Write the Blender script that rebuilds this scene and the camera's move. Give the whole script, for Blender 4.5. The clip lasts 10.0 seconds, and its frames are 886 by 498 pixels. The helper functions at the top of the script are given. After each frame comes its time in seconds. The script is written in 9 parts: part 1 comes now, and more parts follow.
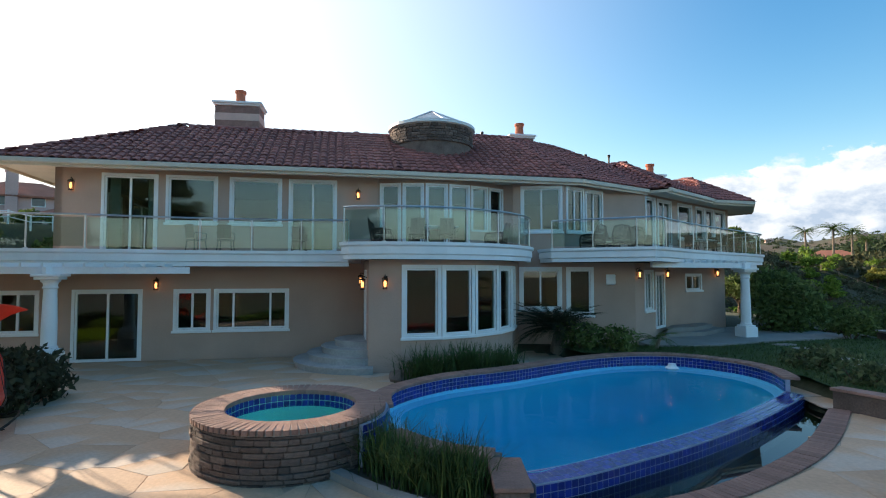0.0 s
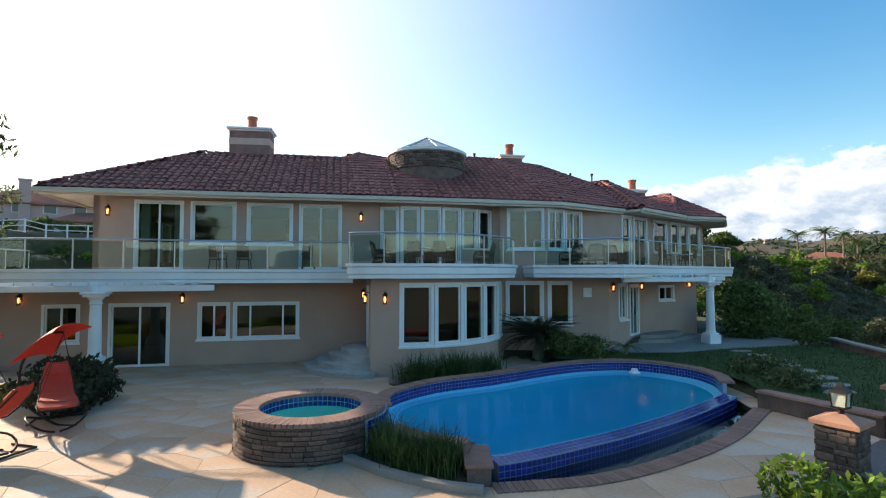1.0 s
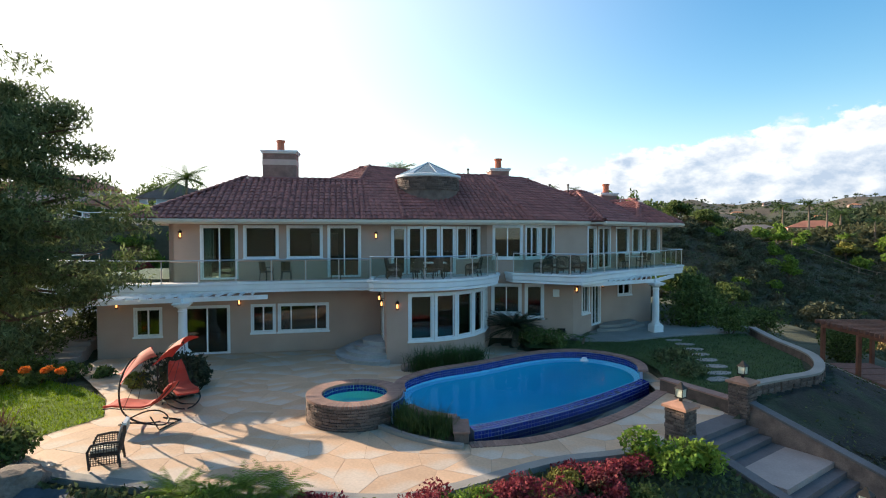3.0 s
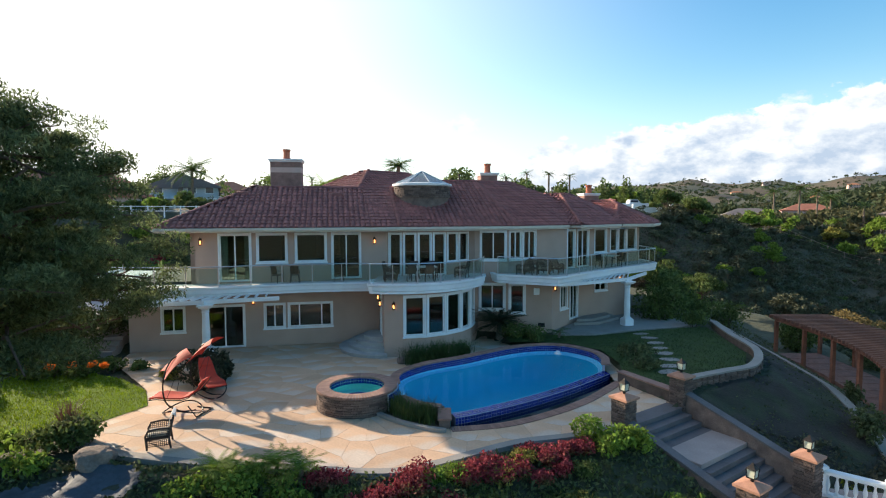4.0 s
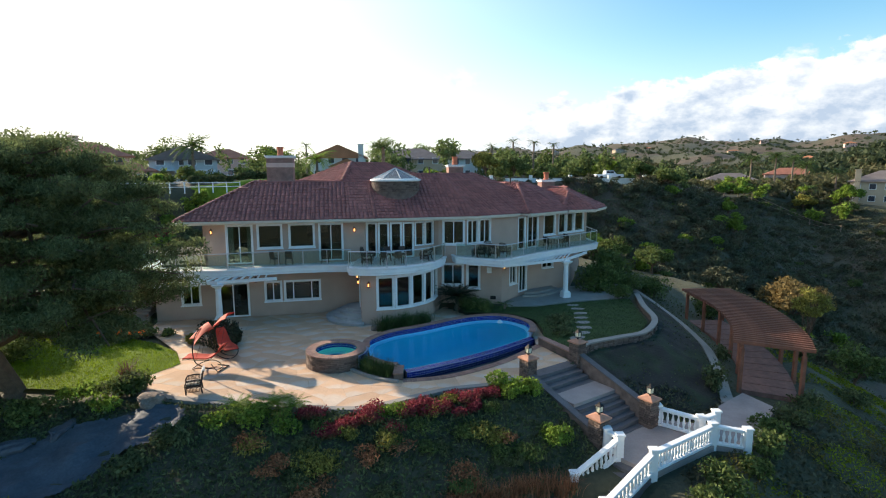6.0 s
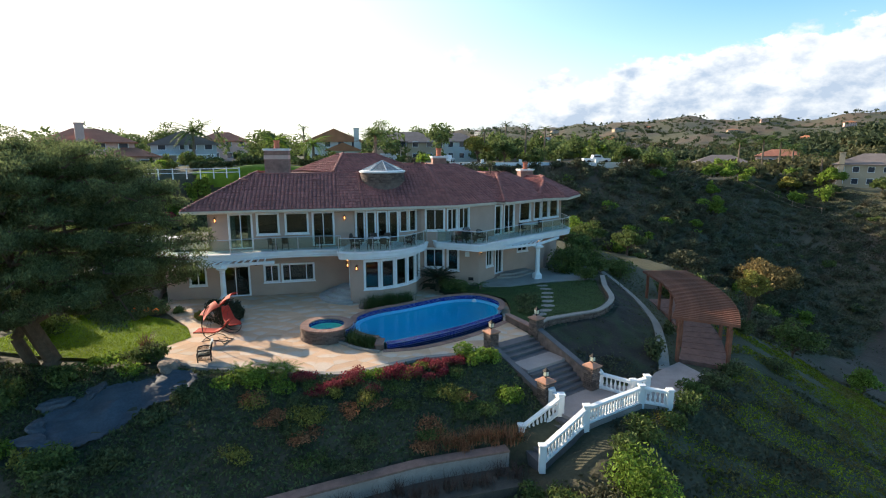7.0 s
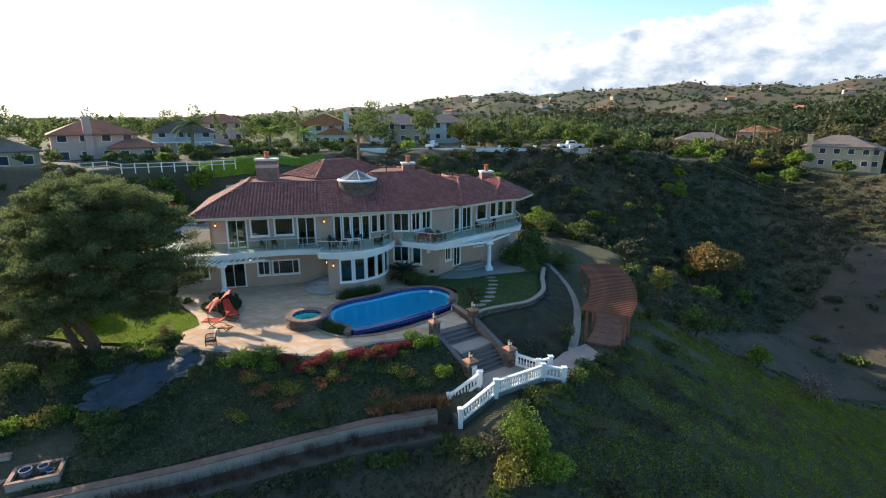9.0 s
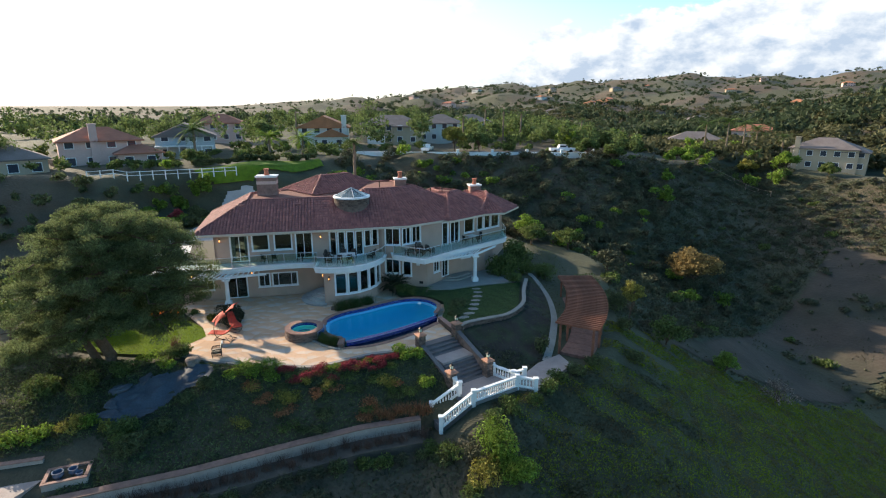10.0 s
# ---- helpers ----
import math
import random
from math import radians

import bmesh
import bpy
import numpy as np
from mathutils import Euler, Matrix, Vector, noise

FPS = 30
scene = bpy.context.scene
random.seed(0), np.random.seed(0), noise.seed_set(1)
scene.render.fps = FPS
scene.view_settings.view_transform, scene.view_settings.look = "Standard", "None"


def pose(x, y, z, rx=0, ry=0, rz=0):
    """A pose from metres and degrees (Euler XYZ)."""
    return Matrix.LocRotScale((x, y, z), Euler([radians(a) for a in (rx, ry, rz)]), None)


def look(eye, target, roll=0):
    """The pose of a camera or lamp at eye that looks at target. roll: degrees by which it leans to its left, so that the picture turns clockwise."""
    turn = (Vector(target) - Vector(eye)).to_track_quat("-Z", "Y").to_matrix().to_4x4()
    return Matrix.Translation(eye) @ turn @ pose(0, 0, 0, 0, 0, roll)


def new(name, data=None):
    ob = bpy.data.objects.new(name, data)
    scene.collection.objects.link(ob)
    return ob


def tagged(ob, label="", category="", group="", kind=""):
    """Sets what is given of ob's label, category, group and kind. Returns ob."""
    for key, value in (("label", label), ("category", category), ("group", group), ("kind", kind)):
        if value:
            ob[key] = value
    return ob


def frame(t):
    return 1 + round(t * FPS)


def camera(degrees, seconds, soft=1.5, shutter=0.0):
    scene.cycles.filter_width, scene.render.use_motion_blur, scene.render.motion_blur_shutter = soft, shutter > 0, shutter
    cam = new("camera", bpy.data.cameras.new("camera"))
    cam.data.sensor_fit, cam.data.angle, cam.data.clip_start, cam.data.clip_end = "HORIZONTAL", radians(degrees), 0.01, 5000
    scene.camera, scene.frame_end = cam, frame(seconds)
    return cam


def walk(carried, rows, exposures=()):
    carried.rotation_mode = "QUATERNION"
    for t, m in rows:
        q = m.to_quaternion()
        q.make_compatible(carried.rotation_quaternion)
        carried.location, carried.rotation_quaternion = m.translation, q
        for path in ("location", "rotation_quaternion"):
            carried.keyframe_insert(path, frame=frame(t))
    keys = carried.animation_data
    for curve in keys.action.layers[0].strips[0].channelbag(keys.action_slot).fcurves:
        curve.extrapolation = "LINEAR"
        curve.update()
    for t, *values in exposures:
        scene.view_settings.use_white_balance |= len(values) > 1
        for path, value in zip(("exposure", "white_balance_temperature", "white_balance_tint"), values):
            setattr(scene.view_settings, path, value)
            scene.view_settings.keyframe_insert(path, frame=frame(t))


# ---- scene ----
cam = camera(79.4, 10.0, soft=1.1)
METRES, EYE, TILT, LEAN, TURN = 37.0, 2.6, 1.0, 0.0, 0.0
ROWS = [
    (0.0, 0.0, 0.0, 0.0, 0.0, 1.59, 0.01),
    (0.5, 0.0042, -0.0305, 0.0069, -0.01, 1.56, -0.01),
    (1.0, 0.0068, -0.0637, 0.0166, -0.02, 1.6, 0.03),
    (1.5, 0.0082, -0.0998, 0.0298, -0.03, 0.99, 0.04),
    (2.0, 0.0083, -0.1384, 0.0458, -0.03, -0.15, 0.02),
    (2.5, 0.008, -0.178, 0.0629, -0.04, -1.37, 0.03),
    (4.0, 0.0214, -0.3012, 0.1236, -0.08, -4.73, 0.15),
    (4.5, 0.0348, -0.3445, 0.1454, -0.15, -5.88, 0.15),
    (5.0, 0.0464, -0.3839, 0.1654, -0.36, -7.0, 0.13),
    (5.5, 0.0611, -0.4256, 0.1806, -0.32, -8.16, 0.12),
    (7.0, 0.1143, -0.575, 0.2253, -0.37, -11.53, 0.12),
    (7.5, 0.1349, -0.6279, 0.2477, -0.39, -12.67, 0.11),
    (8.0, 0.156, -0.678, 0.2749, -0.46, -13.63, 0.13),
    (8.5, 0.1781, -0.7253, 0.3103, -0.41, -14.38, 0.15),
    (9.0, 0.2006, -0.7687, 0.3449, -0.47, -15.1, 0.15),
    (9.5, 0.2187, -0.8099, 0.3839, -0.48, -15.85, 0.08),
    (10.0, 0.2303, -0.8464, 0.4302, -0.47, -16.15, -0.01),
]
walk(cam, [(t, pose(0, 0, EYE, TILT, LEAN, TURN) @ pose(METRES * x, METRES * y, METRES * z, 90 + pitch, roll, yaw)) for t, x, y, z, yaw, pitch, roll in ROWS])

# ---- sky and sun ----
SUN_AZ = math.atan2(0.60, -0.80)      # where the sun stands, seen from above, from +x
SUN_EL = radians(18.6)
scene.view_settings.exposure = 0.97
world = bpy.data.worlds.new("sky")
scene.world = world
world.use_nodes = True
wt = world.node_tree
wt.nodes.clear()


def wnode(kind):
    return wt.nodes.new(kind)


def wmath(op, a, b=None, clamp=False):
    n = wnode("ShaderNodeMath")
    n.operation, n.use_clamp = op, clamp
    for i, v in enumerate((a, b)):
        if v is None:
            continue
        if isinstance(v, (int, float)):
            n.inputs[i].default_value = v
        else:
            wt.links.new(v, n.inputs[i])
    return n.outputs[0]


sky = wnode("ShaderNodeTexSky")
sky.sky_type, sky.sun_disc = "NISHITA", False
sky.sun_elevation = SUN_EL
sky.sun_rotation = math.pi / 2 - SUN_AZ
sky.altitude, sky.air_density, sky.dust_density, sky.ozone_density = 150, 1.15, 0.5, 1.0
tc = wnode("ShaderNodeTexCoord")
sep = wnode("ShaderNodeSeparateXYZ")
wt.links.new(tc.outputs["Generated"], sep.inputs[0])
X, Y, Z = sep.outputs
# clouds: a bank of cumulus low in the sky towards +x, with two stray puffs


def wnoise(scale, detail, rough, shift=(0, 0, 0)):
    mp = wnode("ShaderNodeMapping")
    mp.inputs["Scale"].default_value = (1.0, 1.0, 1.7)
    mp.inputs["Location"].default_value = shift
    wt.links.new(tc.outputs["Generated"], mp.inputs[0])
    n = wnode("ShaderNodeTexNoise")
    n.inputs["Scale"].default_value, n.inputs["Detail"].default_value, n.inputs["Roughness"].default_value = scale, detail, rough
    wt.links.new(mp.outputs[0], n.inputs["Vector"])
    return n.outputs["Fac"]


def wrange(v, a, b, c, d, smooth=True):
    n = wnode("ShaderNodeMapRange")
    n.interpolation_type = "SMOOTHSTEP" if smooth else "LINEAR"
    for k, u in zip(("From Min", "From Max", "To Min", "To Max"), (a, b, c, d)):
        n.inputs[k].default_value = u
    wt.links.new(v, n.inputs["Value"])
    return n.outputs[0]


def wmix(fac, a, b):
    n = wnode("ShaderNodeMixRGB")
    wt.links.new(fac, n.inputs[0])
    for k, v in ((1, a), (2, b)):
        if isinstance(v, tuple):
            n.inputs[k].default_value = (*v, 1)
        else:
            wt.links.new(v, n.inputs[k])
    return n.outputs[0]


edge = wmath("ADD", wrange(X, -0.12, 0.30, 0.0, 0.135), wrange(X, 0.25, 0.75, 0.0, 0.055))
puffy = wmath("ADD", wmath("MULTIPLY", wmath("SUBTRACT", wnoise(7.0, 3.0, 0.5), 0.5), 0.16), wmath("MULTIPLY", wmath("SUBTRACT", wnoise(26.0, 8.0, 0.62), 0.5), 0.075))
dens = wmath("SUBTRACT", wmath("ADD", edge, puffy), Z)
bank = wrange(dens, 0.0, 0.013, 0.0, 1.0)
ahead = wmath("MULTIPLY", wrange(Y, -0.1, 0.15, 0.0, 1.0), wrange(Z, -0.01, 0.01, 0.0, 1.0))
puffs = None
for px, pz, wx, wz in ((0.04, 0.165, 0.034, 0.018), (0.535, 0.168, 0.022, 0.019)):
    q = wmath("ADD", wmath("POWER", wmath("DIVIDE", wmath("ABSOLUTE", wmath("SUBTRACT", X, px)), wx), 2.0), wmath("POWER", wmath("DIVIDE", wmath("ABSOLUTE", wmath("SUBTRACT", Z, pz)), wz), 2.0))
    v = wmath("ADD", wmath("SUBTRACT", 1.0, q), wmath("MULTIPLY", wmath("SUBTRACT", wnoise(40.0, 7.0, 0.6), 0.5), 4.0))
    v = wrange(v, 0.0, 1.6, 0.0, 0.8)
    puffs = v if puffs is None else wmath("MAXIMUM", puffs, v)
cover = wmath("MULTIPLY", wmath("MAXIMUM", wmath("MULTIPLY", bank, wrange(X, -0.16, 0.22, 0.25, 0.95)), puffs), ahead, True)
# light on the billows falls from the upper left; the undersides are grey
relief = wmath("SUBTRACT", wnoise(15.0, 9.0, 0.6), wnoise(15.0, 9.0, 0.6, (-0.018, 0.0, 0.03)))
lit = wmath("ADD", wmath("MULTIPLY", relief, 3.2), wrange(dens, 0.0, 0.12, 0.95, 0.28), True)
cloud = wmix(lit, (3.4, 4.1, 5.2), (6.9, 7.0, 7.1))
# haze: pale towards the horizon, and white round the sun
hs = wnode("ShaderNodeHueSaturation")
hs.inputs["Saturation"].default_value = 1.48
hs.inputs["Value"].default_value = 1.55
wt.links.new(sky.outputs[0], hs.inputs["Color"])
sd = wnode("ShaderNodeVectorMath")
sd.operation = "DOT_PRODUCT"
sd.inputs[1].default_value = (math.cos(SUN_AZ) * math.cos(SUN_EL), math.sin(SUN_AZ) * math.cos(SUN_EL), math.sin(SUN_EL))
wt.links.new(tc.outputs["Generated"], sd.inputs[0])
glow = wmath("POWER", wrange(sd.outputs["Value"], 0.12, 1.0, 0.0, 1.0, False), 2.1)
low = wmath("MULTIPLY", wrange(Z, 0.0, 0.24, 0.70, 0.0), wrange(Z, -0.02, 0.0, 0.0, 1.0))
veil = wmix(low, hs.outputs[0], (4.3, 5.8, 7.2))
veil = wmix(glow, veil, (9.5, 9.4, 9.1))
final = wmix(cover, veil, cloud)
bg = wnode("ShaderNodeBackground")
bg.inputs[1].default_value = 0.082
wt.links.new(final, bg.inputs[0])
wo = wnode("ShaderNodeOutputWorld")
wt.links.new(bg.outputs[0], wo.inputs[0])

sun = new("sun", bpy.data.lights.new("sun", "SUN"))
sun.data.energy, sun.data.angle, sun.data.color = 5.0, radians(0.6), (1.0, 0.84, 0.64)
SUN_DIR = Vector((math.cos(SUN_AZ) * math.cos(SUN_EL), math.sin(SUN_AZ) * math.cos(SUN_EL), math.sin(SUN_EL)))
sun.matrix_world = look(SUN_DIR * 60, (0, 0, 0))

# ---- materials ----
MATS = {}


def mat(name, color, rough=0.7, metal=0.0, var=0.25, scale=3.0, fine=40.0, bump=0.0, bscale=60.0, island=0.0, objrand=0.0, spec=0.5,
        second=None, second_scale=0.6, second_at=0.55, coords="Object", trans=0.0, sub=0.0):
    """A procedural surface: base colour, stains at two scales, relief, and a share of change from piece to piece."""
    m = bpy.data.materials.new(name)
    m.use_nodes = True
    nt = m.node_tree
    p = nt.nodes["Principled BSDF"]
    L = nt.links.new
    p.inputs["Roughness"].default_value, p.inputs["Metallic"].default_value = rough, metal
    p.inputs["Specular IOR Level"].default_value = spec
    tc_ = nt.nodes.new("ShaderNodeTexCoord")
    src = tc_.outputs[coords]

    def noise_tex(sc, det=5.0):
        n = nt.nodes.new("ShaderNodeTexNoise")
        n.inputs["Scale"].default_value, n.inputs["Detail"].default_value = sc, det
        L(src, n.inputs["Vector"])
        return n.outputs["Fac"]

    def mul(col_out, fac_out, lo, hi):
        r = nt.nodes.new("ShaderNodeMapRange")
        r.inputs["To Min"].default_value, r.inputs["To Max"].default_value = lo, hi
        r.inputs["From Min"].default_value, r.inputs["From Max"].default_value = 0.25, 0.75
        L(fac_out, r.inputs["Value"])
        x = nt.nodes.new("ShaderNodeVectorMath")
        x.operation = "SCALE"
        L(col_out, x.inputs[0])
        L(r.outputs[0], x.inputs["Scale"])
        return x.outputs[0]

    rgb = nt.nodes.new("ShaderNodeRGB")
    rgb.outputs[0].default_value = (*color, 1)
    out = rgb.outputs[0]
    if second:
        r = nt.nodes.new("ShaderNodeMapRange")
        r.inputs["From Min"].default_value, r.inputs["From Max"].default_value = second_at - 0.06, second_at + 0.06
        L(noise_tex(second_scale, 6.0), r.inputs["Value"])
        mx = nt.nodes.new("ShaderNodeMixRGB")
        mx.inputs[2].default_value = (*second, 1)
        L(r.outputs[0], mx.inputs[0])
        L(out, mx.inputs[1])
        out = mx.outputs[0]
    if var:
        out = mul(out, noise_tex(scale), 1 - var, 1 + var)
        out = mul(out, noise_tex(fine, 3.0), 1 - var * 0.6, 1 + var * 0.6)
    if island or objrand:
        g = nt.nodes.new("ShaderNodeNewGeometry" if island else "ShaderNodeObjectInfo")
        k = island or objrand
        x = nt.nodes.new("ShaderNodeMapRange")
        x.inputs["To Min"].default_value, x.inputs["To Max"].default_value = 1 - k, 1 + k
        L(g.outputs["Random Per Island" if island else "Random"], x.inputs["Value"])
        v = nt.nodes.new("ShaderNodeVectorMath")
        v.operation = "SCALE"
        L(out, v.inputs[0])
        L(x.outputs[0], v.inputs["Scale"])
        out = v.outputs[0]
    L(out, p.inputs["Base Color"])
    if bump:
        b = nt.nodes.new("ShaderNodeBump")
        b.inputs["Strength"].default_value, b.inputs["Distance"].default_value = 1.0, bump
        L(noise_tex(bscale, 4.0), b.inputs["Height"])
        L(b.outputs[0], p.inputs["Normal"])
    if trans:  # thin leaves let light through
        t = nt.nodes.new("ShaderNodeBsdfTranslucent")
        L(out, t.inputs[0])
        a = nt.nodes.new("ShaderNodeMixShader")
        a.inputs[0].default_value = trans
        L(p.outputs[0], a.inputs[1])
        L(t.outputs[0], a.inputs[2])
        L(a.outputs[0], nt.nodes["Material Output"].inputs[0])
    MATS[name] = m
    return m


def glass(name, tint, gloss=1.0, rough=0.0, ior=1.5, rim=0.9):
    m = bpy.data.materials.new(name)
    m.use_nodes = True
    nt = m.node_tree
    nt.nodes.clear()
    f = nt.nodes.new("ShaderNodeLayerWeight")
    pw = nt.nodes.new("ShaderNodeMath")
    pw.operation = "POWER"
    pw.inputs[1].default_value = 4.5
    nt.links.new(f.outputs["Facing"], pw.inputs[0])
    k = nt.nodes.new("ShaderNodeMath")
    k.operation, k.use_clamp = "MULTIPLY_ADD", True
    k.inputs[1].default_value = rim
    k.inputs[2].default_value = gloss * ((ior - 1) / (ior + 1)) ** 2 * 1.6
    nt.links.new(pw.outputs[0], k.inputs[0])
    t = nt.nodes.new("ShaderNodeBsdfTransparent")
    t.inputs[0].default_value = (*tint, 1)
    g = nt.nodes.new("ShaderNodeBsdfGlossy")
    g.inputs["Roughness"].default_value = rough
    mx = nt.nodes.new("ShaderNodeMixShader")
    o = nt.nodes.new("ShaderNodeOutputMaterial")
    nt.links.new(k.outputs[0], mx.inputs[0])
    nt.links.new(t.outputs[0], mx.inputs[1])
    nt.links.new(g.outputs[0], mx.inputs[2])
    nt.links.new(mx.outputs[0], o.inputs[0])
    return m


def emit(name, color, strength):
    m = bpy.data.materials.new(name)
    m.use_nodes = True
    p = m.node_tree.nodes["Principled BSDF"]
    p.inputs["Base Color"].default_value = (*color, 1)
    p.inputs["Emission Color"].default_value = (*color, 1)
    p.inputs["Emission Strength"].default_value = strength
    return m


STUCCO = mat("stucco", (0.47, 0.325, 0.255), 0.9, var=0.10, scale=0.7, fine=25, bump=0.006, bscale=90)
WHITE = mat("white_paint", (0.80, 0.80, 0.79), 0.55, var=0.06, scale=1.5, fine=30)
CREAM = mat("cream_eave", (0.66, 0.57, 0.46), 0.7, var=0.08, scale=1.0, fine=20)
TILE = mat("clay_tile", (0.28, 0.098, 0.084), 0.75, var=0.22, scale=1.2, fine=18, bump=0.004, bscale=50, island=0.22)
TILE_OB = mat("clay_tile_piece", (0.28, 0.098, 0.084), 0.75, var=0.22, scale=1.2, fine=18, bump=0.004, bscale=50, objrand=0.22)
FELT = mat("roof_underlay", (0.19, 0.075, 0.056), 0.9, var=0.2)
DECKTOP = mat("deck_coating", (0.62, 0.60, 0.57), 0.7, var=0.12, scale=1.2)
GLASS = glass("window_glass", (0.60, 0.70, 0.66), 1.25)
RAILGLASS = glass("rail_glass", (0.80, 0.90, 0.87), 1.1)
STEEL = mat("steel", (0.55, 0.56, 0.57), 0.3, 1.0, var=0.05)
DARKMETAL = mat("dark_metal", (0.03, 0.025, 0.022), 0.5, 0.6, var=0.2)
# the gloom of the unlit rooms is put into this dark paint
ROOM = mat("unlit_room_paint", (0.075, 0.072, 0.058), 0.9, var=0.08)
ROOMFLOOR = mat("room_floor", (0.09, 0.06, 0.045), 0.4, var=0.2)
CURTAIN = mat("curtain", (0.66, 0.64, 0.56), 0.9, var=0.1)
STONE = mat("stack_stone", (0.15, 0.105, 0.085), 0.9, var=0.35, scale=3, fine=30, bump=0.02, bscale=30, island=0.4)
STONE_OB = mat("stack_stone_piece", (0.16, 0.11, 0.088), 0.9, var=0.35, scale=3, fine=30, bump=0.015, bscale=40, objrand=0.4)
BRICKCAP = mat("brick_coping", (0.30, 0.17, 0.13), 0.85, var=0.25, scale=3, fine=30, bump=0.006, bscale=60, objrand=0.2)
MORTAR = mat("mortar", (0.30, 0.27, 0.24), 0.95, var=0.2)
FLAG = mat("flagstone", (0.60, 0.385, 0.24), 0.75, var=0.16, scale=0.7, fine=14, bump=0.006, bscale=25, objrand=0.10, second=(0.54, 0.43, 0.335), second_scale=0.5)
FLAGJOINT = mat("flag_joint", (0.44, 0.30, 0.205), 0.95, var=0.2, scale=2)
CONC = mat("concrete", (0.28, 0.255, 0.225), 0.85, var=0.14, scale=1.0, fine=20, bump=0.003)
POOLWALL = mat("pool_plaster", (0.006, 0.40, 0.56), 0.6, var=0.06, scale=0.8)
# the lighter look of shallow water is put into this plaster colour
POOLBENCH = mat("shallow_water_plaster", (0.36, 0.70, 0.86), 0.6, var=0.05, scale=0.8)
SPAWALL = mat("spa_plaster", (0.30, 0.74, 0.56), 0.6, var=0.06, scale=0.8)
BLUETILE = mat("blue_tile", (0.018, 0.028, 0.22), 0.12, var=0.3, scale=6, fine=30, island=0.35)
WATER = glass("water", (0.66, 0.94, 1.0), 0.5, 0.02, 1.33, 0.28)
SOIL = mat("soil", (0.10, 0.075, 0.05), 0.95, var=0.35, scale=1.5, fine=20, bump=0.03, bscale=12)

# ---- building helpers ----
def mesh_ob(name, verts, faces, material, parent=None, smooth=False):
    me = bpy.data.meshes.new(name)
    me.from_pydata([tuple(v) for v in verts], [], [tuple(f) for f in faces])
    me.materials.append(material)
    if smooth:
        me.polygons.foreach_set("use_smooth", [True] * len(me.polygons))
    ob = new(name, me)
    if parent:
        ob.parent = parent
    return ob


def part(name, bm, material, parent, label=""):
    """One mesh under a thing."""
    bmesh.ops.recalc_face_normals(bm, faces=bm.faces[:])
    me = bpy.data.meshes.new(name)
    bm.to_mesh(me)
    bm.free()
    me.materials.append(material)
    ob = new(name, me)
    ob.parent = parent
    if label:
        ob["label"] = label
    return ob


def thing(name, label, category, at=(0, 0, 0), rz=0.0, group="", kind=""):
    e = new(name)
    e.empty_display_size = 0.1
    e.matrix_basis = pose(*at, 0, 0, rz)
    return tagged(e, label, category, group, kind)


def box(bm, x0, x1, y0, y1, z0, z1, m=None, bevel=0.0):
    r = bmesh.ops.create_cube(bm, size=1.0)
    vs = r["verts"]
    for v in vs:
        v.co = Vector((x0 + (v.co.x + 0.5) * (x1 - x0), y0 + (v.co.y + 0.5) * (y1 - y0), z0 + (v.co.z + 0.5) * (z1 - z0)))
    if bevel:
        es = list({e for v in vs for e in v.link_edges})
        r = bmesh.ops.bevel(bm, geom=es, offset=bevel, segments=1, affect="EDGES")
        vs = list({v for v in r["verts"]} | {v for v in vs if v.is_valid})
    if m:
        bmesh.ops.transform(bm, matrix=m, verts=vs)
    return vs


def rod(bm, a, b, r0, r1=None, n=8):
    a, b = Vector(a), Vector(b)
    d = b - a
    res = bmesh.ops.create_cone(bm, cap_ends=True, segments=n, radius1=r0, radius2=r0 if r1 is None else r1, depth=d.length)
    bmesh.ops.transform(bm, matrix=Matrix.Translation((a + b) / 2) @ d.to_track_quat("Z", "Y").to_matrix().to_4x4(), verts=res["verts"])


def lathe(bm, prof, n=16, m=None):
    """A turned body from (radius, height) pairs."""
    rings = []
    for r, z in prof:
        rings.append([bm.verts.new((r * math.cos(2 * math.pi * i / n), r * math.sin(2 * math.pi * i / n), z)) for i in range(n)])
    for a, b in zip(rings, rings[1:]):
        for i in range(n):
            bm.faces.new((a[i], a[(i + 1) % n], b[(i + 1) % n], b[i]))
    bm.faces.new(rings[0][::-1])
    bm.faces.new(rings[-1])
    if m:
        bmesh.ops.transform(bm, matrix=m, verts=[v for ring in rings for v in ring])


def tube(bm, pts, r, n=6):
    """A round bar bent through the points, as one body."""
    P = [Vector(p) for p in pts]
    rings = []
    for i, p in enumerate(P):
        t = (P[min(i + 1, len(P) - 1)] - P[max(i - 1, 0)]).normalized()
        u = t.cross(Vector((0, 0, 1))) if abs(t.z) < 0.95 else t.cross(Vector((0, 1, 0)))
        u.normalize()
        if rings and u.dot(last) < 0:
            u = -u
        last = u
        v = t.cross(u)
        rings.append([bm.verts.new(p + (u * math.cos(2 * math.pi * k / n) + v * math.sin(2 * math.pi * k / n)) * r) for k in range(n)])
    for a, b in zip(rings, rings[1:]):
        for k in range(n):
            bm.faces.new((a[k], a[(k + 1) % n], b[(k + 1) % n], b[k]))
    bm.faces.new(rings[0])
    bm.faces.new(rings[-1][::-1])


